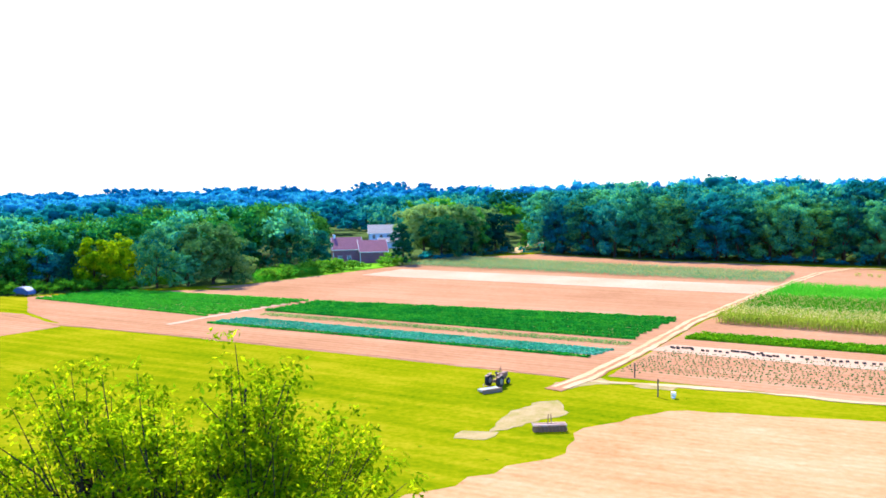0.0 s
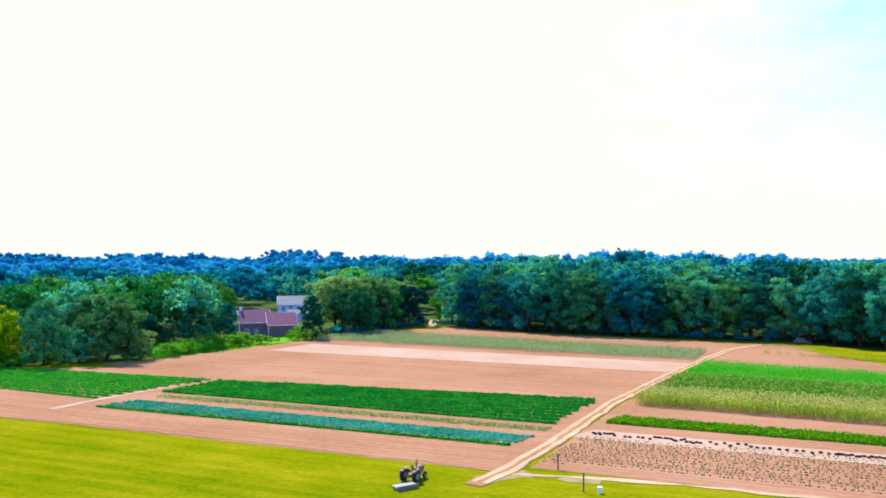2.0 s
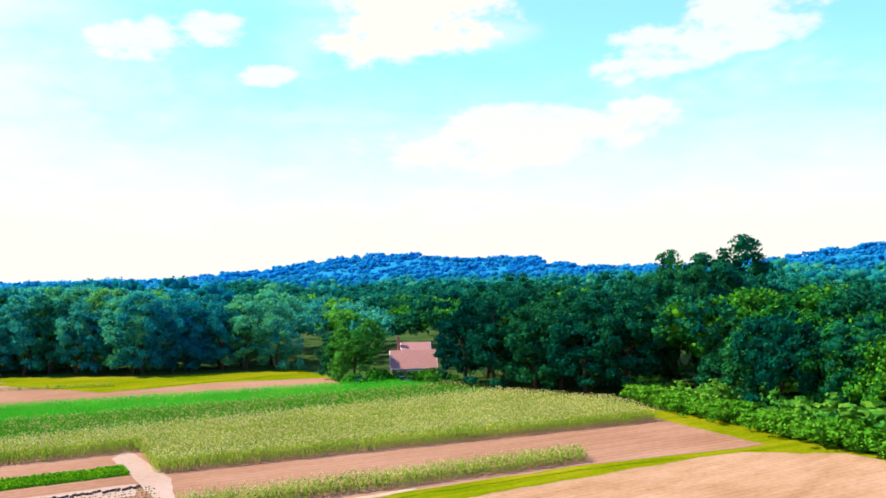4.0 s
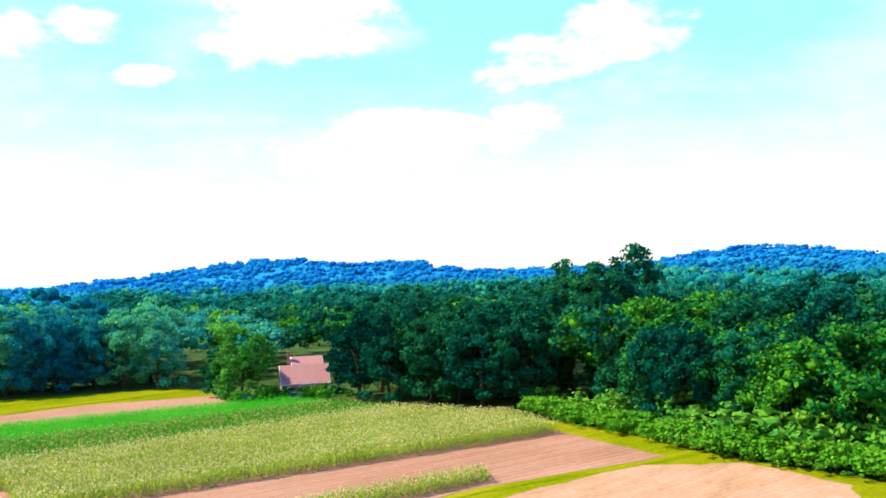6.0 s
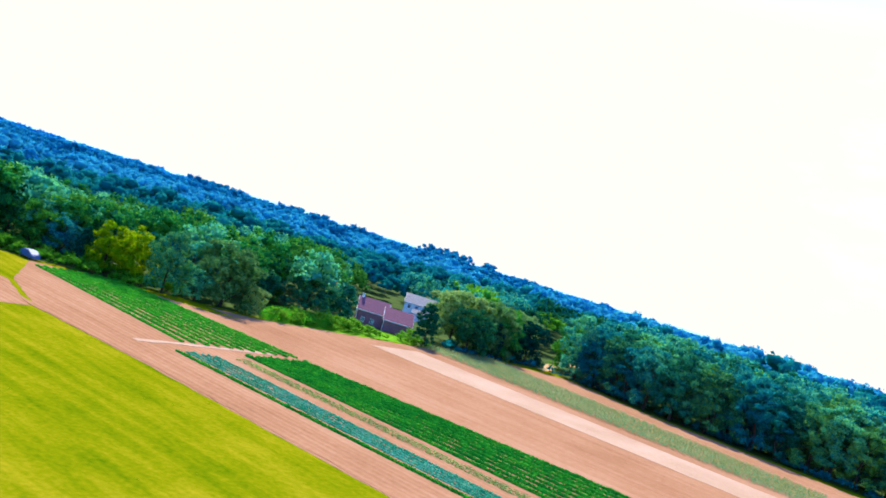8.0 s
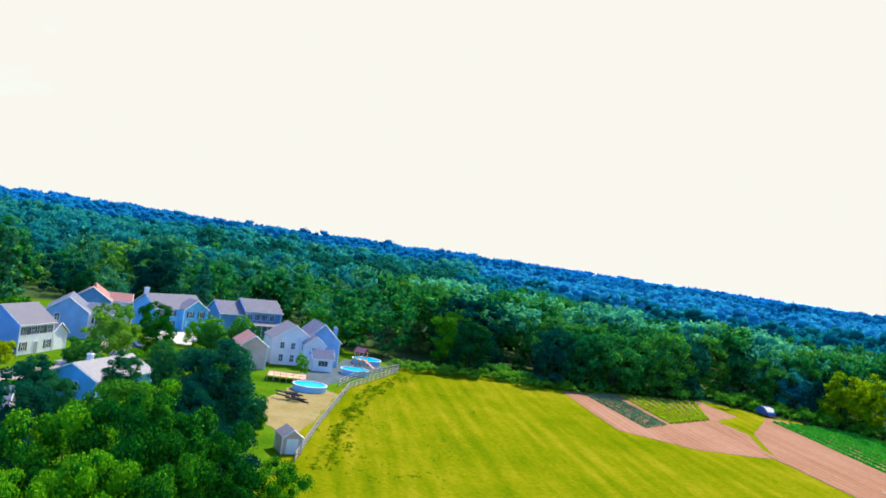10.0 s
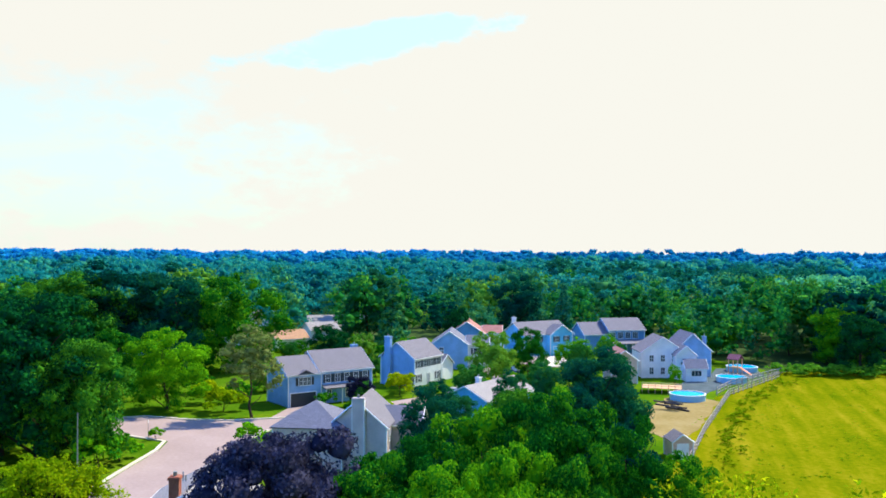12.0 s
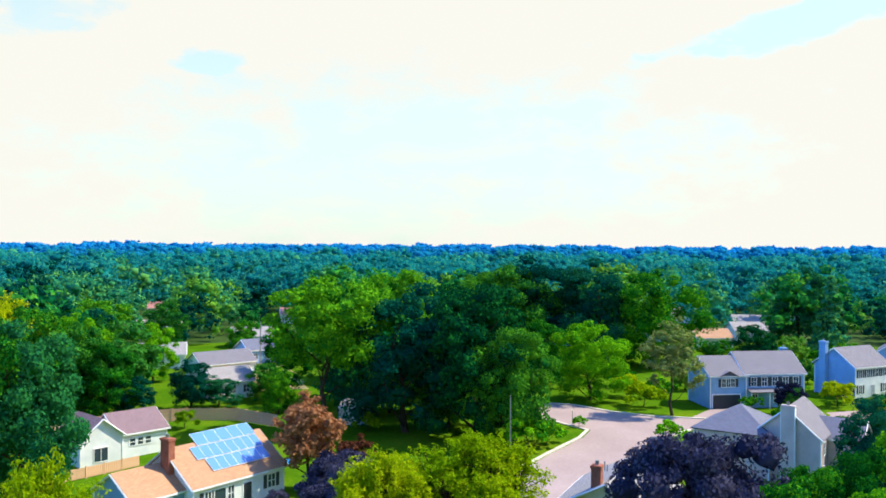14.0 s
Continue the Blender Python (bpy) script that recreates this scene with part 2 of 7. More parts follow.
def np_mesh(name, V, F, slots=None):
    """A mesh from arrays of corners and of faces that all have the same number of corners."""
    V, F = np.asarray(V, np.float32), np.asarray(F, np.int32)
    me = bpy.data.meshes.new(name)
    n, k = F.shape
    me.vertices.add(len(V))
    me.vertices.foreach_set("co", V.ravel())
    me.loops.add(n * k)
    me.loops.foreach_set("vertex_index", F.ravel())
    me.polygons.add(n)
    me.polygons.foreach_set("loop_start", np.arange(0, n * k, k, dtype=np.int32))
    if slots is not None:
        me.polygons.foreach_set("material_index", np.asarray(slots, np.int32))
    me.update(calc_edges=True)
    return me


def bm_mesh(name, bm):
    me = bpy.data.meshes.new(name)
    bm.to_mesh(me)
    bm.free()
    return me


def part(name, bm, material, parent, label=""):
    return link_mesh(name, bm_mesh(name, bm), material, parent, label)


def thing(name, place, turn=0.0, label="", category="", group=""):
    ob = new(name)
    ob.empty_display_size = 0.3
    ob.matrix_basis = pose(*place, 0, 0, turn)
    return tagged(ob, label, category, group)


def box(bm, x0, x1, y0, y1, z0, z1, bevel=0.0):
    r = bmesh.ops.create_cube(bm, size=1.0)
    for v in r["verts"]:
        v.co = Vector(((x0 + x1) / 2 + v.co.x * (x1 - x0), (y0 + y1) / 2 + v.co.y * (y1 - y0), (z0 + z1) / 2 + v.co.z * (z1 - z0)))
    if bevel:
        es = list({e for v in r["verts"] for e in v.link_edges})
        bmesh.ops.bevel(bm, geom=es, offset=bevel, segments=2, affect="EDGES", profile=0.6)
    return bm


def boxed(x0, x1, y0, y1, z0, z1, bevel=0.0):
    return box(bmesh.new(), x0, x1, y0, y1, z0, z1, bevel)


def rod(bm, a, b, r0, r1=None, sides=8):
    a, b = Vector(a), Vector(b)
    r = bmesh.ops.create_cone(bm, cap_ends=True, segments=sides, radius1=r0, radius2=r0 if r1 is None else r1, depth=(b - a).length)
    m = Matrix.Translation((a + b) / 2) @ (b - a).to_track_quat("Z", "Y").to_matrix().to_4x4()
    bmesh.ops.transform(bm, matrix=m, verts=r["verts"])
    return bm


def ragged(pts, step=2.0, amount=0.35, closed=True):
    """The outline with its edges cut into short steps that wander a little."""
    out = []
    n = len(pts)
    for i in range(n if closed else n - 1):
        a, b = Vector(pts[i]), Vector(pts[(i + 1) % n])
        k = max(1, int((b - a).length / step))
        side = Vector((-(b - a).y, (b - a).x)).normalized()
        for j in range(k):
            p = a.lerp(b, j / k)
            w = noise.noise(Vector((p.x * 0.31, p.y * 0.31, 3.1))) + 0.6 * noise.noise(Vector((p.x * 1.3, p.y * 1.3, 9.7)))
            out.append(p + side * w * amount * (1 if j else 0.3))
    return out


def patch(name, pts, mat, z, label, amount=0.35, step=2.0, category="ground", deep=0.06):
    """A flat piece of ground with a ragged outline and a small edge."""
    bm = bmesh.new()
    loop = [bm.verts.new((p.x, p.y, z)) for p in ragged(pts, step, amount)]
    top = bm.faces.new(loop)
    if top.normal.z < 0:
        top.normal_flip()
    low = bmesh.ops.extrude_face_region(bm, geom=[top])
    top_verts = [g for g in low["geom"] if isinstance(g, bmesh.types.BMVert)]
    for v in loop:
        v.co.z = z - deep
    bmesh.ops.triangulate(bm, faces=bm.faces[:])
    bmesh.ops.recalc_face_normals(bm, faces=bm.faces[:])
    return link_mesh(name, bm_mesh(name, bm), mat, None, label, category, kind="structure")


def ribbon(name, line, width, mat, z, label, category="road", wander=0.25, deep=0.06):
    left, right = [], []
    pts = ragged(line, 2.5, 0.0, closed=False) + [Vector(line[-1])]
    for i, p in enumerate(pts):
        d = (pts[min(i + 1, len(pts) - 1)] - pts[max(i - 1, 0)]).normalized()
        s = Vector((-d.y, d.x))
        w = width / 2 + wander * noise.noise(Vector((p.x * 0.4, p.y * 0.4, 5)))
        w2 = width / 2 + wander * noise.noise(Vector((p.x * 0.4, p.y * 0.4, 15)))
        left.append(p + s * w)
        right.append(p - s * w2)
    bm = bmesh.new()
    L = [bm.verts.new((p.x, p.y, z)) for p in left]
    R = [bm.verts.new((p.x, p.y, z)) for p in right]
    L0 = [bm.verts.new((p.x, p.y, z - deep)) for p in left]
    R0 = [bm.verts.new((p.x, p.y, z - deep)) for p in right]
    for i in range(len(L) - 1):
        bm.faces.new((R[i], R[i + 1], L[i + 1], L[i]))
        bm.faces.new((L[i], L[i + 1], L0[i + 1], L0[i]))
        bm.faces.new((R0[i], R0[i + 1], R[i + 1], R[i]))
    return link_mesh(name, bm_mesh(name, bm), mat, None, label, category, kind="structure")


# ---------------------------------------------------------------- foliage
def unit(v):
    return v / np.linalg.norm(v, axis=-1, keepdims=True)


def cards(P, Nrm, size, g, wide=0.62):
    """One kite-shaped leaf spray at each point P, facing about Nrm. Corners and faces."""
    n = len(P)
    r = unit(g.normal(size=(n, 3)))
    a = unit(np.cross(Nrm, r))
    b = np.cross(Nrm, a)
    s = size * g.uniform(0.6, 1.35, (n, 1))
    fold = Nrm * s * g.uniform(-0.25, 0.25, (n, 1))
    V = np.stack([P - a * s, P - b * s * wide + fold, P + a * s, P + b * s * wide + fold], 1).reshape(-1, 3)
    return V, np.arange(4 * n).reshape(n, 4)


def lump():
    """A coarse round ball of 24 four-cornered faces."""
    ids, V, F = {}, [], []

    def vert(p):
        if p not in ids:
            ids[p] = len(V)
            V.append(p)
        return ids[p]
    for axis in range(3):
        for side in (-1, 1):
            for u in (-1, 0):
                for v in (-1, 0):
                    q = []
                    for a, b in ((u, v), (u + 1, v), (u + 1, v + 1), (u, v + 1)):
                        p = [0, 0, 0]
                        p[axis], p[(axis + 1) % 3], p[(axis + 2) % 3] = side, a, b
                        q.append(vert(tuple(p)))
                    F.append(q if side > 0 else q[::-1])
    return unit(np.array(V, float)), np.array(F)


LUMP_V, LUMP_F = lump()
CUBE_V = unit(np.array([(x, y, z) for x in (-1, 1) for y in (-1, 1) for z in (-1, 1)], float)) * 1.15
CUBE_F = np.array([(0, 1, 3, 2), (4, 6, 7, 5), (0, 4, 5, 1), (2, 3, 7, 6), (0, 2, 6, 4), (1, 5, 7, 3)])


def spin(g):
    """A random turn."""
    q, r = np.linalg.qr(g.normal(size=(3, 3)))
    q = q * np.sign(np.diag(r))
    return q if np.linalg.det(q) > 0 else -q


def crown(g, height, width, base, puffs, leaves, size, shape="round", core=0.54, fat=1.0, stray=0.65, wide=0.62, coarse=False):
    """A crown of leafy billows on its outer shell, each a ball of leaf sprays round a leafy heart: corners and four-cornered faces."""
    ball, skin = (CUBE_V, CUBE_F) if coarse else (LUMP_V, LUMP_F)
    Vs, Fs, n = [], [], 0
    ch, cz = (height - base) / 2, (height + base) / 2
    lean = g.uniform(0, 6.283, 4)
    unitr = min(width, ch) * fat * (62.0 / puffs) ** 0.3
    low = {"top": -0.15, "low": -0.2}.get(shape, -0.72 if base > 0.9 else -0.98)
    for i in range(puffs):
        inner = i % 5 == 4
        dz = low + (0.99 - low) * ((i + g.uniform(0.1, 0.9)) / puffs)
        an = i * 2.39996 + g.normal(0, 0.35)
        dr = max(math.sqrt(max(0.02, 1 - dz * dz)), 0.78 if dz < 0 and base <= 0.9 else 0.0)
        d = np.array([math.cos(an) * dr, math.sin(an) * dr, dz])
        lobe = 1 + 0.12 * math.sin(2 * an + lean[0]) + 0.12 * math.sin(3 * an + lean[1] + 2 * dz) + 0.10 * math.sin(6 * dz + lean[2])
        f = g.uniform(0.1, 0.55) if inner else g.uniform(0.62, 0.95)
        if shape == "cone":
            u = (i + g.random()) / puffs
            r = (1 - u) * g.uniform(0.5, 0.85) * width
            c = np.array([math.cos(an) * r, math.sin(an) * r, base + u * (height - base) * 0.94])
            pr = width * (0.13 + 0.2 * (1 - u))
        else:
            c = np.array([d[0] * width * f * lobe, d[1] * width * f * lobe, cz + d[2] * ch * f * (0.7 + 0.3 * lobe)])
            if shape == "vase":
                c[:2] *= 0.55 + 0.6 * (c[2] - base) / (height - base)
            pr = unitr * (0.34 if inner else g.uniform(0.15, 0.30))
        c[2] = min(c[2], height - pr * 0.75)
        sq = np.array([g.uniform(0.9, 1.25), g.uniform(0.9, 1.25), g.uniform(0.62, 0.85)])
        if core:
            V = (ball @ spin(g)) * sq * pr * core * g.uniform(0.82, 1.18, (len(ball), 1)) + c
            Vs.append(V)
            Fs.append(skin + n)
            n += len(V)
        if not leaves:
            continue
        k = max(3, int(leaves * (0.35 if inner else 1.0) * (pr / (unitr * 0.24)) ** 1.8))
        nm = unit(g.normal(size=(k, 3)) + 0.75 * d + np.array([0, 0, 0.45]))
        P = c + nm * sq * pr * g.uniform(0.72, 1.2, (k, 1))
        V, F = cards(P, unit(nm + stray * g.normal(size=(k, 3))), size, g, wide)
        Vs.append(V)
        Fs.append(F + n)
        n += len(V)
    return np.concatenate(Vs), np.concatenate(Fs)


def trunk_bm(g, height, base, width, r, limbs=7):
    bm = bmesh.new()
    p = Vector((0, 0, -0.3))
    top = Vector((g.normal() * 0.04 * height, g.normal() * 0.04 * height, height * 0.72))
    k = 5
    pts = [p.lerp(top, i / k) + Vector((g.normal(), g.normal(), 0)) * (0.02 * height if 0 < i < k else 0) for i in range(k + 1)]
    for i in range(k):
        rod(bm, pts[i], pts[i + 1], r * (1 - 0.8 * i / k) * (1.25 if i == 0 else 1), r * (1 - 0.8 * (i + 1) / k), 8)
    for i in range(limbs):
        an = i * 2.4 + g.uniform(0, 0.8)
        z = base * 0.75 + (height * 0.6 - base * 0.75) * i / limbs
        t = min(0.98, max(0.0, (z + 0.3) / (height * 0.72 + 0.3)))
        a = p.lerp(top, t)
        rr = width * g.uniform(0.55, 0.85)
        b = a + Vector((math.cos(an) * rr * 0.55, math.sin(an) * rr * 0.55, rr * g.uniform(0.3, 0.6)))
        c = b + Vector((math.cos(an + 0.3) * rr * 0.45, math.sin(an + 0.3) * rr * 0.45, rr * g.uniform(0.25, 0.6)))
        rod(bm, a, b, r * 0.42 * (1 - 0.6 * t), r * 0.26 * (1 - 0.6 * t), 6)
        rod(bm, b, c, r * 0.26 * (1 - 0.6 * t), r * 0.08, 6)
    return bm


def tubes(name, segments, sides=6):
    """Straight tapering limbs, each (from, to, radius, radius), in one mesh."""
    A, B = np.array([tuple(q[0]) for q in segments], float), np.array([tuple(q[1]) for q in segments], float)
    ra, rb = np.array([q[2] for q in segments]), np.array([q[3] for q in segments])
    d = unit(B - A)
    u = unit(np.cross(d, np.where(np.abs(d[:, 2:]) > 0.9, [[1.0, 0, 0]], [[0, 0, 1.0]])))
    v = np.cross(d, u)
    rings = []
    for P, r in ((A, ra), (B, rb)):
        for k in range(sides):
            w = 2 * math.pi * k / sides
            rings.append(P + (u * math.cos(w) + v * math.sin(w)) * r[:, None])
    V = np.stack(rings, 1).reshape(-1, 3)
    base = np.arange(len(segments)) * 2 * sides
    F = np.concatenate([np.stack([base + k, base + (k + 1) % sides, base + sides + (k + 1) % sides, base + sides + k], 1) for k in range(sides)])
    return np_mesh(name, V, F)


KINDS, GIRTH = {}, {}


def tree_kind(key, height, width, base, puffs, leaves, size, mat, shape="round", r=0.35, seed=1, core=0.54):
    g = np.random.default_rng(seed)
    V, F = crown(g, height, width, base, puffs, leaves, size, shape, core, coarse=size > 0.2)
    cm = np_mesh("crown", V, F)
    cm.polygons.foreach_set("use_smooth", [True] * len(cm.polygons))
    cm.materials.append(mat)
    tm = bm_mesh("trunk", trunk_bm(g, height, base, width, r))
    tm.materials.append(M["bark"])
    KINDS[key] = (cm, tm, height)
    GIRTH[key] = width / height


def tree(key, x, y, height, label, spread=1.0, turn=None, z=0.0, group="", name="tree"):
    cm, tm, h0 = KINDS[key]
    s = height / h0
    e = thing(name, (x, y, z), rng.uniform(0, 360) if turn is None else turn, label, "tree", group)
    e.scale = (s * spread, s * spread, s)
    a, b = new("trunk", tm), new("crown", cm)
    a.parent = b.parent = e
    return e


def also(key, other, mat):
    """The same tree in another foliage."""
    cm, tm, h = KINDS[other]
    cm = cm.copy()
    cm.materials.clear()
    cm.materials.append(mat)
    KINDS[key], GIRTH[key] = (cm, tm, h), GIRTH[other]


def sized(key, x, y, height, radius, label, group=""):
    return tree(key, x, y, height, label, radius / (GIRTH[key] * height), group=group)


def tile(P, scale, g, templates):
    """Many copies of the given (corners, faces) joined into one set, turned at random."""
    Vs, Fs, n = [], [], 0
    for p, s in zip(P, scale):
        V, F = templates[g.integers(len(templates))]
        a = g.uniform(0, 6.283)
        c, si = math.cos(a), math.sin(a)
        W = V * s
        W = np.stack([W[:, 0] * c - W[:, 1] * si, W[:, 0] * si + W[:, 1] * c, W[:, 2]], 1) + p
        Vs.append(W)
        Fs.append(F + n)
        n += len(W)
    return np.concatenate(Vs), np.concatenate(Fs)

# ---------------------------------------------------------------- ground
bm = bmesh.new()
rings = [0, 60, 150, 300, 600, 1200, 2400, 4600]
last = None
for r in rings:
    ring = [bm.verts.new((math.cos(a * math.pi / 36) * r, math.sin(a * math.pi / 36) * r, -0.05)) for a in range(72)] if r else [bm.verts.new((0, 0, -0.05))]
    if last:
        for i in range(72):
            j = (i + 1) % 72
            bm.faces.new((last[0], ring[i], ring[j]) if len(last) == 1 else (last[i], ring[i], ring[j], last[j]))
    last = ring
link_mesh("ground", bm_mesh("ground", bm), M["forest_floor"], None, "dark woodland and meadow ground reaching the horizon", "ground", kind="structure")

FARM = [(-146, 120), (-147, 136), (-132, 150), (-126, 161), (-114, 192), (-97, 198), (-64, 212), (-48, 222), (-12, 268), (28, 318), (38, 309), (62, 281), (92, 263),
        (131, 243), (151, 202), (181, 172), (170, 147), (165, 130), (163, 84), (160, 67), (152, 46), (135, 26), (127, 8), (112, -45), (20, -70), (-30, 12), (-78, 58),
        (-96, 71), (-122, 92), (-139, 115)]
patch("meadow", FARM, M["grass"], 0.0, "yellow-green mown hay meadow with faint mowing stripes", 0.8, 3.0)

# ploughed land either side of the sandy track
patch("field", [(-68, 150), (-42, 136.5), (-13, 120), (6, 109), (17, 102.5), (45, 147), (103, 227), (118, 240), (92, 258), (62, 277), (36, 306), (8, 293), (-13, 264), (-50, 216), (-64, 208), (-97, 194), (-84, 168)],
      M["soil"], 0.03, "bare pinkish-brown tilled soil of the farm field")
patch("field", [(21, 104), (46, 146), (104, 227), (119, 239), (127, 226), (127, 183), (150, 172), (170, 152), (160, 134), (163, 90), (160, 72), (147, 56), (134, 37), (108, 57), (61, 82)],
      M["soil"], 0.03, "bare pinkish-brown soil with crop strips on it")
patch("field", [(-123, 152), (-90, 133), (-76, 138), (-69, 149.5), (-84, 166), (-95, 171), (-98, 184), (-113, 190), (-121, 165)], M["soil"], 0.034, "small bare soil patch beside the meadow")
patch("field", [(-23, 236), (69, 184), (80, 199), (-12, 253)], M["pale_soil"], 0.06, "paler dry strip of worked soil", 0.5)
patch("field", [(24, 87), (14, 81), (11, 73), (-3, 63), (-14, 44), (10, 20), (60, 5), (124, 12), (133, 26), (126, 41), (116, 46), (80, 66), (45, 82)], M["stubble"], 0.03,
      "dry sandy stubble field with faint tractor lines", 1.0)
patch("field", [(30, 121), (35, 125), (73, 103), (69, 98)], M["pale_soil"], 0.06, "pale dry strip between rows of crates", 0.4)
patch("field", [(64.5, 82.5), (68.5, 90), (77, 101), (81, 110), (85, 119), (86, 122), (81, 119), (73.5, 103.5), (68, 92), (63, 84)], M["pale_soil"], 0.06, "pale cross track between crop plots", 0.3)
ribbon("dirt_road", [(13, 97), (18, 103), (27, 117), (45, 147.5), (74, 189), (103, 227), (118, 239), (127, 236)], 2.5, M["soil"], 0.08, "brown farm track between the fields", wander=0.5)
TRACK = [(14, 98), (18, 103), (27, 117), (45, 147.5), (74, 189), (103, 227), (118, 239), (127, 236)]
for side in (-0.75, 0.7):
    ribbon("wheel_rut", [(x + side * 0.84, y - side * 0.54) for x, y in TRACK], 0.75, M["sand"], 0.10, "pale sandy wheel rut of the farm track", "wheel rut", 0.55)
ribbon("dirt_road", [(-96, 172), (-69, 150.6), (-42, 137.6), (-13, 121), (6, 110), (16, 103.5)], 0.6, M["soil"], 0.07, "narrow bare path along the meadow edge", wander=0.8)
ribbon("dirt_road", [(18, 101.5), (24, 99.5), (34, 96), (48, 88.5), (62, 81.5), (88, 69.5)], 1.1, M["sand"], 0.07, "narrow sandy path beside the seedling plot", wander=0.9)
ribbon("dirt_road", [(-33, 177), (-40, 166), (-45.5, 158), (-50, 150)], 1.6, M["pale_soil"], 0.075, "sandy crossing between two crop plots", wander=0.8)
patch("field", [(122, 228), (126, 183), (150, 175), (176, 163), (180, 169), (151, 199)], M["grass"], 0.07, "strip of yellow-green grass before the wood", 1.0)
patch("field", [(-64, 210), (-84, 204), (-72, 203), (-56, 204), (-50, 207)], M["grass"], 0.07, "grassy margin behind the bean rows", 1.0)
WORN = surface("grass worn to bare sand", [(0.17, 0.165, 0.03), (0.28, 0.21, 0.10), (0.36, 0.275, 0.165)], 0.6, 7.0, bump=0.5)
for k, pts in enumerate([[(1, 78), (4, 77.5), (5.5, 80), (2, 80.5)], [(4.5, 80), (8, 82), (13.5, 87), (13, 92), (10, 91), (6, 85)], [(13, 97), (17, 99), (21, 100), (20, 103), (14, 101)], [(23, 98.5), (27, 96), (28, 97.5), (24, 100)]]):
    patch("bare_spot", pts, WORN, 0.03 + 0.001 * k, "worn bare sandy spot in the grass", 0.9, 1.0, "bare ground")
ribbon("grass_verge", [(62, 79.0), (88, 67.6), (107, 56.1), (131, 37.1)], 1.8, M["grass"], 0.045, "yellow-green grass verge between two fields", "grass strip", 0.9, 0.05)


# ---------------------------------------------------------------- crops
def inside(P, poly):
    poly = np.asarray(poly, float)
    x, y = P[:, 0], P[:, 1]
    c = np.zeros(len(P), bool)
    for (x0, y0), (x1, y1) in zip(poly, np.roll(poly, -1, 0)):
        hit = (y0 > y) != (y1 > y)
        c ^= hit & (x < (x1 - x0) * (y - y0) / (y1 - y0 + 1e-12) + x0)
    return c


ROW = np.array([0.866, -0.5])
AWAY = np.array([0.5, 0.866])


def row_grid(poly, spacing, step, g, wander=0.08):
    """Planting places in straight rows that follow the fields' own direction."""
    p = np.asarray(poly, float)
    a, b = p @ ROW, p @ AWAY
    A, B = np.meshgrid(np.arange(a.min(), a.max(), step), np.arange(b.min(), b.max(), spacing))
    A = A.ravel() + g.normal(0, step * 0.25, A.size)
    B = B.ravel() + g.normal(0, wander, B.size)
    P = A[:, None] * ROW + B[:, None] * AWAY
    return P[inside(P, poly)]


def corn(name, poly, label, g, tall=2.3, tassels=True, mat="corn_leaf", step=0.45, spacing=0.8, share=1.0):
    P = row_grid(poly, spacing, step, g)
    n = len(P)
    h = tall * g.uniform(0.85, 1.12, n)
    Vs, Fs, S, k = [], [], [], 0
    for lv in range(5):
        z = h * (0.15 + 0.15 * lv)
        an = g.uniform(0, 6.283, n)
        d = np.stack([np.cos(an), np.sin(an)], 1)
        s = np.stack([-d[:, 1], d[:, 0]], 1) * 0.1
        ln = 0.55 * g.uniform(0.7, 1.2, (n, 1))
        base = np.c_[P, z]
        mid = np.c_[P + d * ln * 0.6, z + 0.28]
        tip = np.c_[P + d * ln * 1.2, z - 0.05]
        V = np.stack([base, mid + np.c_[s, np.zeros(n)], tip, mid - np.c_[s, np.zeros(n)]], 1).reshape(-1, 3)
        Vs.append(V)
        Fs.append(np.arange(4 * n).reshape(n, 4) + k)
        S.append(np.zeros(n, int))
        k += 4 * n
    st = np.stack([np.c_[P - [0.03, 0], np.zeros(n)], np.c_[P + [0.03, 0], np.zeros(n)], np.c_[P + [0.02, 0.02], h], np.c_[P - [0.02, 0.02], h]], 1).reshape(-1, 3)
    Vs.append(st)
    Fs.append(np.arange(4 * n).reshape(n, 4) + k)
    S.append(np.zeros(n, int))
    k += 4 * n
    if tassels:
        B = P @ AWAY
        ripe = 0.5 + 0.5 * np.sin(B * 1.05) * np.cos(B * 0.31 + 1.0) + 0.25 * np.sin((P @ ROW) * 0.09)
        top = g.random(n) < np.clip(ripe + 0.3 + 0.35 * np.sin((B - B.min()) / max(8.0, B.max() - B.min()) * 3.0), 0.35, 1.0) * share
        P, h = P[top], h[top]
        n = len(P)
        V, F = cards(np.c_[P, h + 0.12], unit(g.normal(size=(n, 3)) * [1, 1, 0.5]), 0.15, g, 0.45)
        V3, F3 = cards(np.c_[P + g.normal(0, 0.2, P.shape), h + 0.02], unit(g.normal(size=(n, 3)) * [0.6, 0.6, 1.0]), 0.14, g, 0.5)
        V, F = np.concatenate([V, V3]), np.concatenate([F, F3 + len(V)])
        V2, F2 = cards(np.c_[P + g.normal(0, 0.15, P.shape), h - 0.1], unit(g.normal(size=(n, 3)) * [1, 1, 0.5]), 0.15, g, 0.4)
        V, F = np.concatenate([V, V2]), np.concatenate([F, F2 + len(V)])
        Vs.append(V)
        Fs.append(F + k)
        S.append(np.ones(len(F), int))
    me = np_mesh(name, np.concatenate(Vs), np.concatenate(Fs), np.concatenate(S))
    return link_mesh(name, me, [M[mat], M["tassel"]], None, label, "corn", kind="stuff")


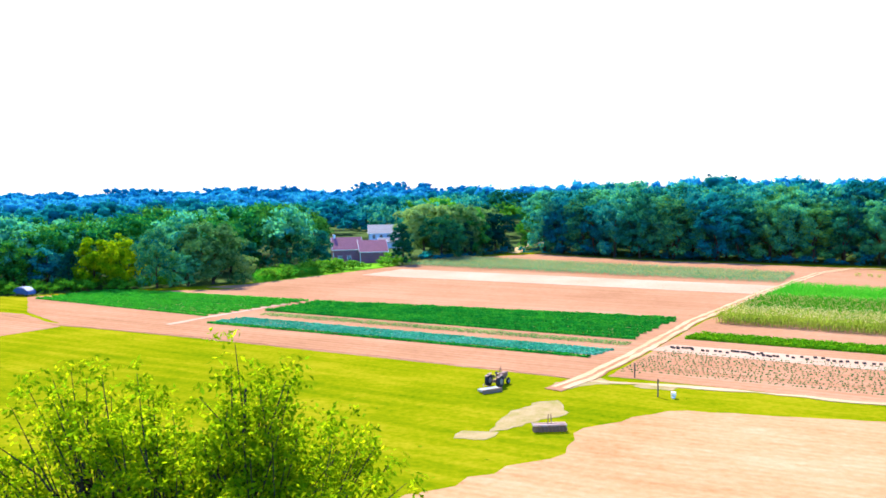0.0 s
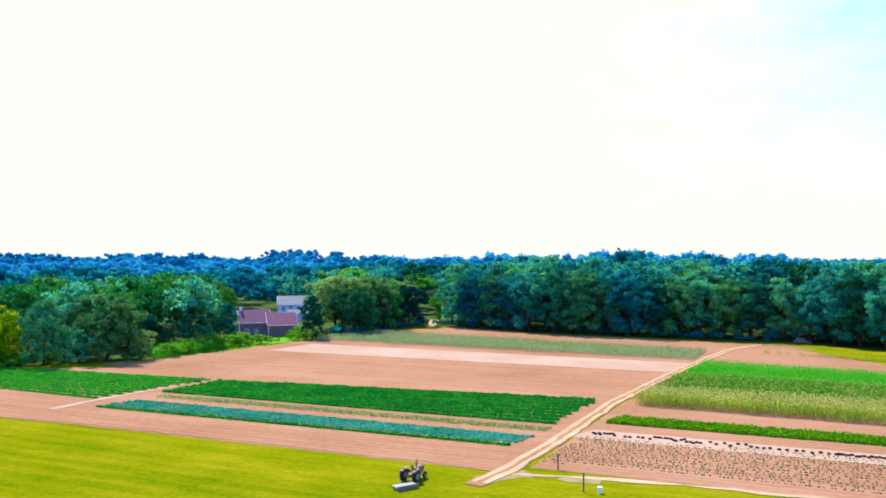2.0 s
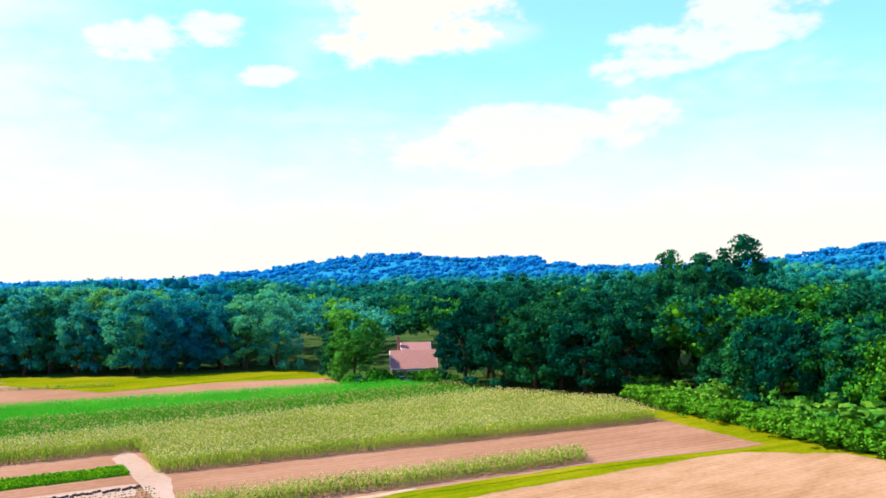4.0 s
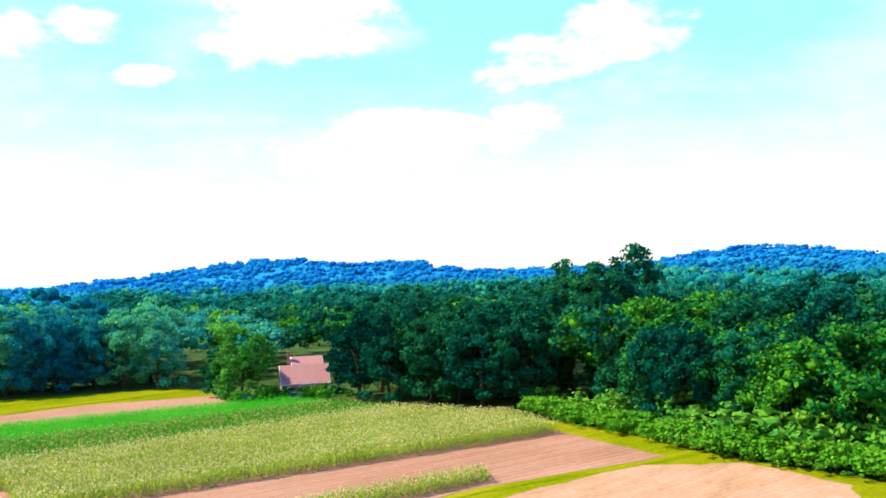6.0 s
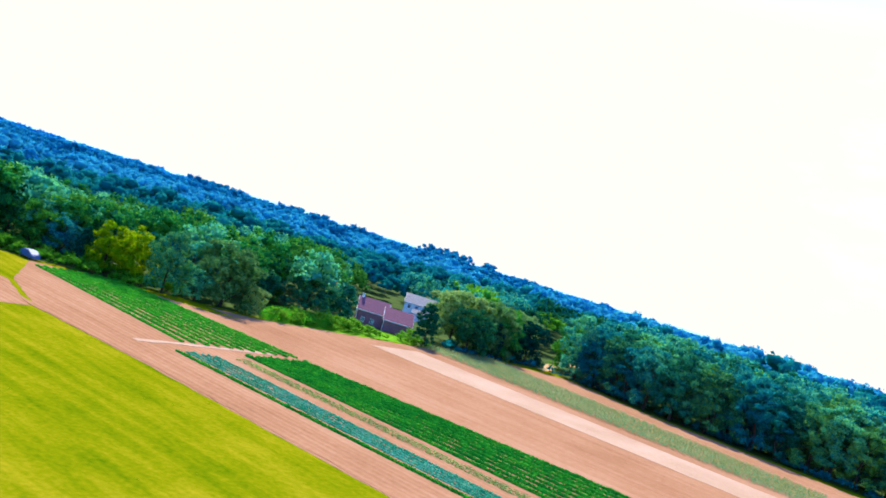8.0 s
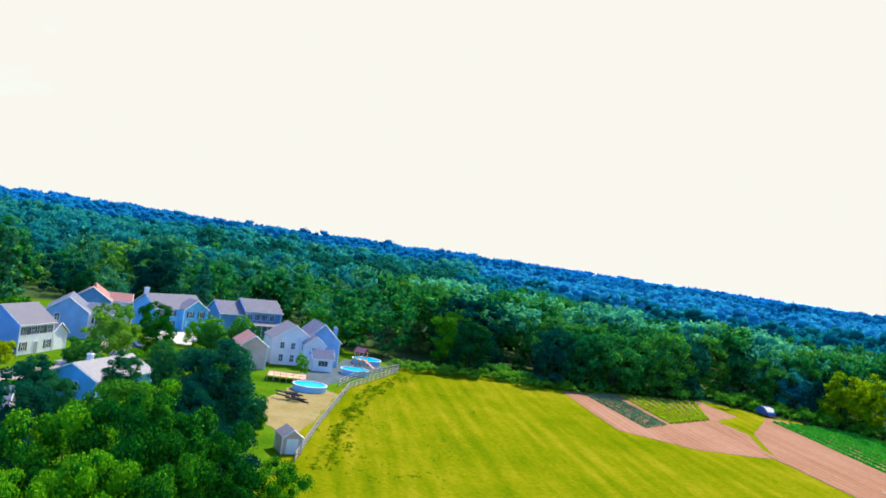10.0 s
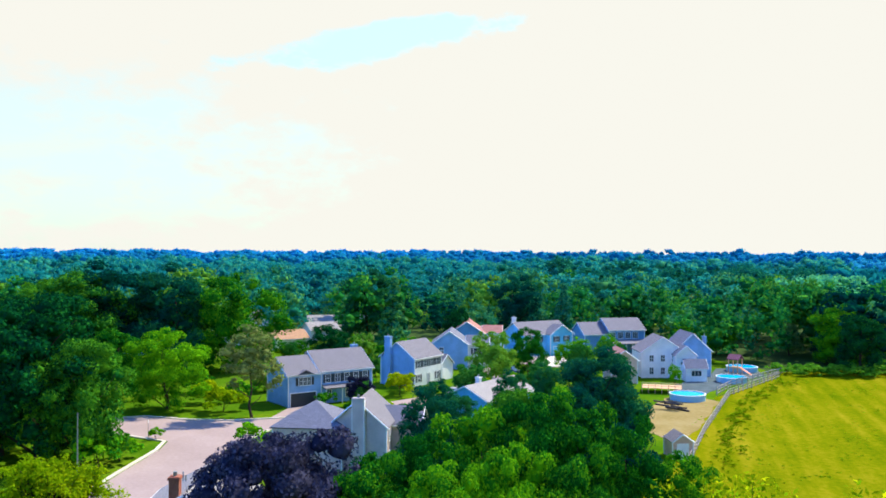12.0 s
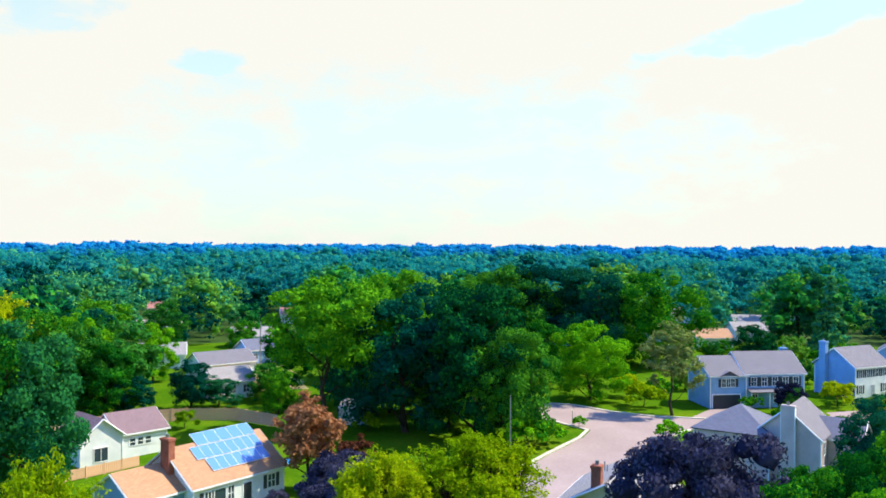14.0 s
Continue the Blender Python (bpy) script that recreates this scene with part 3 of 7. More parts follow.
def clumps(name, P, label, category, g, size, leaves, mat, tall=0.5, kind="stuff", group="", blade=0.62):
    """Low leafy plants, one tuft at each place."""
    n = len(P)
    C = np.repeat(np.c_[P, np.zeros(n)], leaves, 0)
    nm = unit(g.normal(size=(n * leaves, 3)) * [1, 1, 0.7] + [0, 0, 0.5])
    V, F = cards(C + nm * [size, size, tall] * g.uniform(0.5, 1.0, (n * leaves, 1)) + [0, 0, tall * 0.45], unit(nm + 0.6 * g.normal(size=nm.shape) + [0, 0, 2.5 if tall < 0.1 else 0.0]), size * blade, g, 0.75)
    return link_mesh(name, np_mesh(name, V, F), M[mat], None, label, category, group, kind)


g = np.random.default_rng(11)
MAIZE = [(47.5, 144.5), (86, 119.5), (158, 79), (164, 129), (81, 192)]
corn("corn_field", [(47.5, 144.5), (86, 119.5), (158, 79), (158.5, 96), (54, 153.5)], "tall tasselled corn with yellowing tops in dense rows", g)
corn("corn_field", [(54.5, 154.2), (158.6, 96.6), (162, 112), (66, 170.5)], "green corn with the first tassels in dense rows", g, 2.2, True, "corn_mid", share=0.45)
corn("corn_field", [(66.5, 171.2), (162.1, 112.6), (164, 129), (81, 192)], "bright green younger corn without tassels", g, 2.1, False, "corn_young")
corn("corn_field", [(77.5, 105), (146, 57), (159, 71), (158, 78), (86, 118.5)], "ripening tasselled corn plot at the field's end", g, 2.2)
corn("corn_field", [(65.5, 85.5), (111, 56), (115, 59), (68, 89.5)], "narrow strip of tasselled corn on bare soil", g, 1.9)
corn("corn_field", [(-13, 266), (83, 203.5), (95, 223), (7, 290)], "pale grey-green grain strip on the far field", g, 1.1, True, "pale_crop", 0.8, 1.2)
corn("corn_field", [(105, 222), (108, 219), (135, 192), (134, 190.5)], "thin low strip of dark green corn", g, 1.0, False, "corn_leaf")


def crop_rows(quad, rows, wide, tall, size, dense, mat, name, label, seed, gaps=0.0, solid=0.0):
    """Parallel planted rows between two ends of a plot: leaves over a low rounded ridge. dense: leaves to the metre. solid: size of the row's leafy heart."""
    gg = np.random.default_rng(seed)
    q = [np.array(p, float) for p in quad]
    C, Nn, Vs, Fs, m = [], [], [], [], 0
    for i in range(rows):
        t = (i + 0.5) / rows
        a, b = q[0] + (q[3] - q[0]) * t, q[1] + (q[2] - q[1]) * t
        a, b = a + (b - a) * gg.uniform(0, 0.012), b - (b - a) * gg.uniform(0, 0.012)
        L = np.linalg.norm(b - a)
        d = (b - a) / L
        out = np.array([-d[1], d[0]])
        n = int(L * dense)
        s = gg.uniform(0, L, n)
        swell = 0.8 + 0.3 * np.array([noise.noise(Vector((v * 0.5, i * 7.7, seed))) for v in s])
        keep = np.array([noise.noise(Vector((v * 1.9, i * 3.3, seed + 9))) for v in s]) > gaps - 0.6
        an = gg.uniform(0.05, math.pi - 0.05, n)
        off = np.cos(an) * wide * swell * gg.uniform(0.7, 1.05, n)
        z = np.sin(an) * tall * swell * gg.uniform(0.7, 1.05, n)
        P = a + d * s[:, None] + out * off[:, None]
        C.append(np.c_[P, z + 0.03][keep])
        side = np.cos(an)[:, None] * np.array([-d[1], d[0], 0.0]) + np.sin(an)[:, None] * np.array([0.0, 0.0, 1.0])
        Nn.append(side[keep])
        if solid:
            u = np.arange(0.0, L, 0.8)
            w = (0.8 + 0.3 * np.array([noise.noise(Vector((v * 0.5, i * 7.7, seed))) for v in u])) * solid * gg.uniform(0.85, 1.1, len(u))
            ring = [np.c_[a + d * u[:, None] + out * (math.cos(k) * wide * w)[:, None], math.sin(k) * tall * w] for k in (math.pi, 2.2, 0.94, 0.0)]
            Vs.append(np.stack(ring, 1).reshape(-1, 3))
            base = np.arange(len(u) - 1) * 4 + m
            for k in range(3):
                Fs.append(np.stack([base + k, base + k + 1, base + k + 5, base + k + 4], 1))
            m += 4 * len(u)
    C, Nn = np.concatenate(C), np.concatenate(Nn)
    V, F = cards(C, unit(Nn + 0.45 * gg.normal(size=Nn.shape)), size, gg, 0.75)
    V, F = np.concatenate([*Vs, V]), np.concatenate([*Fs, F + m])
    return link_mesh(name, np_mesh(name, V, F), M[mat], None, label, "crop", kind="stuff")


crop_rows([(-36, 166), (30, 128.5), (44, 150.5), (-27, 180)], 9, 0.56, 0.62, 0.16, 52, "bean_leaf", "bean_plants", "dense rows of dark green bean plants on bare soil", 3, solid=0.88)
crop_rows([(-94, 190), (-46, 159), (-28, 181.5), (-82, 207)], 11, 0.55, 0.55, 0.16, 40, "bean_leaf", "bean_plants", "rows of dark green bushy plants on brown soil", 4, 0.12, solid=0.85)
crop_rows([(-43, 153), (22.5, 117), (26, 121), (-38, 158)], 5, 0.3, 0.36, 0.13, 36, "cabbage", "cabbages", "rows of blue-green cabbages with waxy leaves", 5, 0.1, solid=0.8)
crop_rows([(-44, 151), (21, 115), (22, 116.6), (-43, 152.8)], 1, 0.6, 0.45, 0.15, 45, "bean_leaf", "bean_plants", "single row of green plants beside the cabbages", 15, solid=0.85)
crop_rows([(-36, 160.5), (28, 124), (29.5, 126.5), (-35, 163.5)], 4, 0.2, 0.42, 0.11, 22, "leaf_grey", "peppers", "rows of small pale green plants", 6, 0.15)
crop_rows([(37.5, 129.5), (76, 107.5), (78.5, 112.5), (42, 134)], 4, 0.6, 0.75, 0.17, 45, "yellow_crop", "flowering_plants", "rows of bright yellow-green flowering plants", 7, solid=0.8)
crop_rows([(-119, 167), (-93, 152.5), (-95.5, 169.5), (-112, 188)], 10, 0.6, 0.5, 0.2, 40, "yellow_crop", "squash_plants", "rows of bright green squash plants", 8, 0.1, solid=0.75)
crop_rows([(-120, 156), (-90.5, 141.5), (-92.5, 151), (-119.5, 165.5)], 5, 0.45, 0.45, 0.18, 40, "pale_crop", "squash_plants", "rows of pale green plants on bare soil", 9, 0.35)
gsd = np.random.default_rng(10)
P = row_grid([(23, 107), (63.5, 84.5), (73.5, 100), (32, 120.5)], 1.25, 0.45, gsd, 0.05)
clumps("seedlings", P[gsd.random(len(P)) < 0.85], "rows of small dark green seedlings in brown soil", "crop", gsd, 0.15, 6, "leaf_dark", 0.15)

patch("grass_margin", [(-47, 213), (-30, 243), (-13, 268), (-20, 277), (-42, 268), (-56, 244)], surface("lush grass", [(0.039, 0.1716, 0.00312), (0.0936, 0.2808, 0.0039), (0.1872, 0.3588, 0.00624)], 0.2, 12.0, bump=0.6), 0.02, "bright green grass margin before the red farmhouse", 0.8, 2.0, "grass")
corn("corn_field", [(-49.5, 217), (-35.5, 241), (-39.5, 256), (-52, 236)], "small bright green corn plot at the wood edge", g, 2.3, False, "corn_young")
ribbon("dirt_road", [(26, 311), (29.6, 317), (30.8, 336), (35.6, 355), (45, 372)], 3.6, M["sand"], 0.06, "pale sandy lane leading into the wood", wander=0.8)
# weeds and tufts in the hay meadow
gm = np.random.default_rng(17)
P = np.stack([gm.uniform(-146, 60, 9000), gm.uniform(0, 190, 9000)], 1)
P = P[inside(P, FARM)]
P = P[~inside(P, [(-70, 150), (17, 102), (22, 100), (60, 80), (130, 36), (130, 300), (-90, 210)])]
P = P[~inside(P, [(-125, 154), (-90, 132), (-66, 149), (-113, 192)]) & ~inside(P, [(24, 87), (14, 81), (-14, 44), (10, 20), (60, 5), (60, 80)])]
dens = np.array([noise.noise(Vector((x * 0.05, y * 0.05, 2))) for x, y in P])
clumps("grass_tufts", P[gm.random(len(P)) < dens * 0.35], "scattered green weed tufts in the hay meadow", "grass", gm, 0.2, 6, "meadow_weed", 0.06)

P = np.stack([gm.uniform(-142, -62, 5200), gm.uniform(52, 142, 5200)], 1)
P = P[inside(P, [(-78, 58), (-97, 71), (-123, 92), (-140, 116), (-142, 134), (-120, 132), (-96, 104), (-66, 74)])]
dens = np.array([noise.noise(Vector((x * 0.16, y * 0.16, 6))) for x, y in P])
clumps("grass_tufts", P[dens + gm.normal(0, 0.2, len(P)) > 0.32], "green weed patches in the meadow by the fence", "grass", gm, 0.22, 7, "meadow_weed", 0.04)

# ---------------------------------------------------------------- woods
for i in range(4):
    tree_kind(f"oak{i}", 24, [7.5, 6.5, 8.5, 6.0][i], [0.3, 0.4, 0.3, 0.3][i], 70, 84, 0.36, M["leaf_teal_haze"], "round", 0.45, 20 + i)
for i in range(3):
    tree_kind(f"wide{i}", 15, [6.5, 5.5, 7.2][i], [0.4, 0.5, 0.6][i], 64, 84, 0.32, M["leaf_green"], "round", 0.32, 30 + i)
for i in range(2):
    tree_kind(f"dark{i}", 17, [6.5, 4.6][i], 0.4, 64, 84, 0.32, M["leaf_dark"], "round", 0.32, 40 + i)
    tree_kind(f"yel{i}", 13, [5.8, 4.8][i], 0.5, 60, 66, 0.3, M["leaf_yellow"], "round", 0.28, 50 + i)
    tree_kind(f"grey{i}", 14, [6.0, 5.0][i], 0.8, 60, 66, 0.3, M["leaf_grey"], "round", 0.28, 60 + i)
tree_kind("lime0", 15, 5.6, 0.2, 68, 66, 0.32, M["leaf_lime"], "round", 0.3, 55)
tree_kind("spruce", 18, 4.2, 0.8, 46, 70, 0.42, M["leaf_wood"], "cone", 0.3, 70)

for i in range(4):
    also(f"roak{i}", f"oak{i}", M["leaf_dark"])
also("ewood", "oak0", M["leaf_wood"])
also("tealw", "wide0", M["leaf_wood"])
also("rwide", "wide2", M["leaf_maple"])
also("fwood", "oak3", M["leaf_wood"])
BORDER = "tall trees along the field edge"
CLEAR = [(-27, 278, 15), (-24, 262, 12), (-29, 338, 12), (-27, 305, 9), (176, 133, 11), (166, 122, 9), (156, 113, 8), (30, 318, 7), (31, 330, 7), (33, 342, 7), (37, 356, 8), (43, 368, 8)]


def open_spot(x, y, grow=0.0):
    return all((x - a) ** 2 + (y - b) ** 2 > (r + grow) ** 2 for a, b, r in CLEAR)


def edge_trees(line, spacing, keys, lo, hi, label, back=0.0, seed=1, jitter=2.0, spread=1.0):
    gg = np.random.default_rng(seed)
    pts = [Vector(p) for p in line]
    for a, b in zip(pts, pts[1:]):
        n = max(1, round((b - a).length / spacing))
        d = (b - a).normalized()
        side = Vector((-d.y, d.x)) * back
        for i in range(n):
            p = a.lerp(b, (i + 0.5) / n) + side + Vector((gg.normal(), gg.normal())) * jitter * 0.5
            if open_spot(p.x, p.y, 2):
                tree(keys[gg.integers(len(keys))], p.x, p.y, gg.uniform(lo, hi), label, spread * gg.uniform(0.9, 1.15), group=BORDER)


OAKS = ["oak0", "oak1", "oak2", "oak3"]
FAR_EDGE = [(34, 314), (62, 285), (92, 267), (133, 248), (153, 207), (182, 177)]
# the edge oaks wear the teal foliage with haze in its colour
edge_trees(FAR_EDGE, 7.5, OAKS + ["ewood", "fwood"], 20, 25, "tall haze-tinted broadleaf tree in a dense wood edge", 2.0, 1)
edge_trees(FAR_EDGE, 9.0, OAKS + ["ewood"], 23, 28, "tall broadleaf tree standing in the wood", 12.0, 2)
LEFT_EDGE = [(-64, 214), (-48, 225), (-38, 240)]
edge_trees([(-132, 154), (-126, 165), (-116, 194)], 7.0, ["dark0", "dark1", "wide0", "wide2"], 13, 16, "dark green broadleaf tree at the meadow's end", 2.0, 3)
edge_trees([(-140, 158), (-130, 178), (-116, 205), (-96, 212)], 8.0, ["wide0", "wide1", "tealw", "wide2"], 14, 17, "broadleaf tree in the wood behind the meadow", 6.0, 4)
edge_trees([(-104, 214), (-74, 224), (-58, 244), (-54, 268)], 8.5, ["wide0", "tealw", "tealw", "oak1", "wide1", "oak3"], 13, 18, "broadleaf tree in the wood behind the farm", 6.0, 6)
for key, x, y, hh, rad, lab in [("dark1", -92.3, 206.6, 10.9, 1.9, "narrow dark green tree by the bean rows"), ("yel1", -87, 208.5, 13.0, 4.6, "yellow-green bushy tree at the wood edge"), ("yel0", -81, 209.5, 13.8, 5.2, "yellow-green bushy tree at the wood edge"),
                                ("tealw", -71.5, 208.5, 15.7, 4.8, "blue-green tree at the wood edge"), ("grey0", -60, 218, 16.8, 8.2, "broad grey-green tree by the bean rows"), ("oak2", -65, 213, 9, 4.0, "low dark bushy tree by the bean rows"),
                                ("tealw", -48, 258, 17.5, 8.0, "dense dark green tree near the red farmhouse"), ("tealw", -38.8, 265, 12, 4.8, "small rounded tree beside the red farmhouse"), ("grey1", -52, 219, 7.9, 2.8, "small pale bush at the soil's edge"),
                                ("oak1", -100, 211, 12, 4.5, "blue-green tree at the wood edge"), ("lime0", -109, 212, 11, 4.5, "light green tree at the wood edge"),
                                ("dark1", -12.8, 269, 14.1, 3.6, "narrow dark green tree beside the red farmhouse"), ("dark0", 0.5, 284, 16.2, 7.0, "dark green tree beside the farm lane"), ("grey1", -6, 293, 20, 8.5, "pale green crowned tree behind the lane"), ("grey0", 8, 300, 19.5, 7.0, "pale green crowned tree behind the lane")]:
    sized(key, x, y, hh, rad, lab, BORDER)
edge_trees([(8, 292), (28, 322)], 7.0, ["dark0", "dark1", "wide1"], 12, 16, "dark green tree beside the farm lane", 2.5, 7)
edge_trees([(0, 294), (24, 330), (44, 330)], 8.0, ["grey0", "oak1", "wide2"], 17, 20, "pale green broadleaf tree in the wood", 5.0, 8)
# trees of the right-hand wood
tree("lime0", 166, 140, 18, "light green rounded tree at the corn's far corner", 1.05, group=BORDER)
tree("dark1", 168, 149, 13, "dark green tree beside the brown house", 1.0, group=BORDER)
tree_kind("giant", 33, 10.5, 0.8, 120, 110, 0.42, M["leaf_dark"], "round", 0.6, 45)
tree("giant", 197, 56, 33.5, "very tall dark green oak rising over the wood", 1.0, group=BORDER)
tree("giant", 188, 66, 30.5, "very tall dark green oak rising over the wood", 0.8, group=BORDER)
edge_trees([(172, 117), (170, 84), (167, 70)], 8.0, ["roak1", "roak2", "roak0"], 20, 25, "tall dark green tree at the corn's edge", 3.0, 9)
edge_trees([(180, 118), (182, 84), (178, 70)], 9.0, ["roak1", "roak3", "roak2"], 23, 27, "tall dark green tree in the wood", 6.0, 10)
edge_trees([(164, 58), (150, 38)], 7.0, ["dark0", "roak2", "rwide"], 16, 22, "dark green tree at the field edge", 8.0, 11)
edge_trees([(150, 38), (138, 14), (128, -18)], 7.5, ["wide0", "rwide", "lime0", "roak3"], 16, 21, "bright green tree hung with vines at the field edge", 7.5, 13)
edge_trees([(176, 52), (164, 30), (150, 2)], 9.0, ["rwide", "roak0", "roak2", "roak3"], 22, 27, "broad green tree in the wood", 8.0, 12)

# undergrowth along the edges
gg = np.random.default_rng(21)


def thicket(name, line, width, tall, n, mat, label, seed):
    g2 = np.random.default_rng(seed)
    pts = np.array(line, float)
    seg = np.linalg.norm(np.diff(pts, axis=0), axis=1)
    s = g2.uniform(0, seg.sum(), n)
    cum = np.r_[0, np.cumsum(seg)]
    i = np.clip(np.searchsorted(cum, s) - 1, 0, len(seg) - 1)
    P = pts[i] + (pts[i + 1] - pts[i]) * ((s - cum[i]) / seg[i])[:, None] + g2.normal(0, width / 2, (n, 2))
    Vs, Fs, k = [], [], 0
    for p in P:
        if not open_spot(p[0], p[1], -6):
            continue
        V, F = TUFT[g2.integers(len(TUFT))]
        sc = tall * (0.4 + 1.3 * g2.random() ** 2)
        Vs.append(V * [sc * g2.uniform(0.9, 1.6), sc * g2.uniform(0.9, 1.6), sc] + [p[0], p[1], -0.1])
        Fs.append(F + k)
        k += len(V)
    return link_mesh(name, np_mesh(name, np.concatenate(Vs), np.concatenate(Fs)), M[mat], None, label, "undergrowth", kind="stuff")


TUFT = [crown(np.random.default_rng(80 + i), 1.0, 0.6, 0.0, 7, 20, 0.085, "low", stray=1.2, fat=1.0, core=0.55, coarse=True) for i in range(4)]
thicket("undergrowth", [(166, 68), (158, 55), (147, 40), (136, 23), (128, 5), (121, -18)], 3.5, 2.4, 460, "weeds", "bright green vines and brambles along the wood edge", 1)
thicket("undergrowth", [(-146, 137), (-133, 151), (-127, 162), (-116, 193)], 3.0, 2.0, 60, "leaf_green", "green bushes below the trees at the meadow's end", 2)
thicket("undergrowth", [(-112, 196), (-97, 203), (-70, 213)], 6.0, 2.2, 110, "weeds", "rank weeds and bushes behind the bean rows", 3)
thicket("undergrowth", [(-48, 224), (-36, 246), (-16, 268)], 5.0, 2.4, 90, "weeds", "tall green weeds at the soil's edge", 4)
thicket("undergrowth", [(-4, 276), (10, 296), (26, 316), (46, 302), (92, 266), (128, 245)], 3.0, 2.2, 130, "leaf_teal_haze", "shrubs along the far field edge", 5)
thicket("undergrowth", [(171, 68), (163, 55), (152, 39), (141, 22), (133, 4)], 3.5, 5.0, 26, "leaf_lime", "bright vine-hung bushes before the wood", 7)
thicket("undergrowth", [(158, 134), (170, 128), (172, 118)], 3.5, 2.4, 40, "weeds", "garden hedge beside the brown house", 6)

thicket("weeds", [(-75.5, 62.5), (-93.5, 76), (-119.5, 97.5), (-136.5, 119.5)], 1.8, 0.55, 200, "meadow_weed", "green weeds along the meadow fence", 8)
thicket("weeds", [(-143, 122), (-140, 134), (-130, 149), (-122, 160)], 4.0, 1.6, 150, "weeds", "green weeds at the meadow's end", 9)
# the wood beyond the front trees, then the far country
MID = [crown(np.random.default_rng(90 + i), 1.0, [0.38, 0.33, 0.44, 0.36, 0.48][i], [0.25, 0.15, 0.35, 0.2, 0.4][i], 22, 26, 0.027, "top", fat=1.0, coarse=True, core=0.55) for i in range(5)]
FARW = [crown(np.random.default_rng(100 + i), 1.0, [0.54, 0.46, 0.62, 0.5][i], [0.2, 0.1, 0.3, 0.2][i], 18, 9, 0.036, "top", core=0.85, fat=0.95, coarse=True) for i in range(4)]
CLUMP = [crown(np.random.default_rng(110 + i), 1.0, [0.52, 0.44, 0.6, 0.48][i], 0.15, 9, 4, 0.05, "top", core=0.9, fat=0.8, coarse=True) for i in range(4)]
DOT = [crown(np.random.default_rng(120 + i), 1.0, 0.55, 0.1, 5, 3, 0.07, "top", core=1.0, fat=0.8, coarse=True) for i in range(4)]
TOWN = [(-140, 122), (-175, 150), (-235, 150), (-330, 60), (-330, -200), (-120, -180), (20, -70), (-30, 12), (-78, 58)]


def scatter(spacing, r0, r1, seed, centre=(0, 0), angles=(0, 360)):
    g2 = np.random.default_rng(seed)
    c = np.arange(-r1, r1, spacing)
    X, Y = np.meshgrid(c, c)
    P = np.stack([X.ravel(), Y.ravel()], 1) + g2.uniform(-0.42, 0.42, (X.size, 2)) * spacing
    r = np.hypot(*P.T)
    P = P[(r > r0) & (r < r1)]
    P = P[~inside(P, FARM) & ~inside(P, TOWN)]
    return P[[open_spot(x, y, 10) for x, y in P]], g2


def dist_to_farm(P):
    poly = np.array(FARM, float)
    best = np.full(len(P), 1e9)
    for a, b in zip(poly, np.roll(poly, -1, 0)):
        t = np.clip(((P - a) @ (b - a)) / ((b - a) @ (b - a)), 0, 1)
        best = np.minimum(best, np.linalg.norm(P - a - t[:, None] * (b - a), axis=1))
    return best


def bearing(P):
    return np.degrees(np.arctan2(P[:, 0], P[:, 1]))


def canopy(P):
    """Height of the wood's top by bearing and distance, gently rolling."""
    az, r = bearing(P), np.hypot(*P.T)
    h = 17.5 + 5.5 * np.exp(-((az - 22) / 22) ** 2) + 4.0 * np.exp(-((az - 75) / 15) ** 2)
    return h + 2.0 * np.sin(P[:, 0] / 37.0) * np.cos(P[:, 1] / 29.0) + np.clip((r - 300) / 1000, 0, 0.5) * 10


P, g2 = scatter(10.0, 60, 420, 31)
d = dist_to_farm(P)
keep = (d > 14) & (d < 80) & ((bearing(P) > -70) & (bearing(P) < 115))
P = P[keep]
h = canopy(P) * g2.uniform(0.72, 1.1, len(P))
az = bearing(P)
pick = g2.random(len(P))
# the blue-green share of each wood has haze painted into its colour
WOODS = [(-70, -8, [("leaf_teal_haze", 0.45, "blue-green"), ("leaf_green", 0.82, "green"), ("leaf_lime", 1.01, "light green")]),
         (-8, 52, [("leaf_teal_haze", 0.62, "blue-green"), ("leaf_dark", 0.85, "dark green"), ("leaf_green", 1.01, "green")]),
         (52, 115, [("leaf_dark", 0.45, "dark green"), ("leaf_green", 0.62, "green"), ("leaf_maple", 1.01, "deep green")])]
for lo, hi, mix in WOODS:
    least = 0.0
    for mat, most, what in mix:
        s = (az >= lo) & (az < hi) & (pick >= least) & (pick < most)
        least = most
        V, F = tile(np.c_[P[s], np.full(s.sum(), -0.3)], h[s], g2, MID)
        link_mesh("woodland", np_mesh("woodland", V, F), M[mat], None, f"dense {what} woodland canopy behind the fields", "woodland", kind="stuff", smooth=True)
P, g2 = scatter(19, 150, 660, 32)
d = dist_to_farm(P)
P = P[(d > 76) & (bearing(P) > -150) & (bearing(P) < 118)]
h = canopy(P) * (g2.uniform(0.72, 1.12, len(P)) + 0.25 * np.array([noise.noise(Vector((x / 45, y / 45, 3))) for x, y in P]))
# foliage turns bluer with distance: haze painted in by bands
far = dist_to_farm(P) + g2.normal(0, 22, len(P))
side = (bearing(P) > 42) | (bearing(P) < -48)
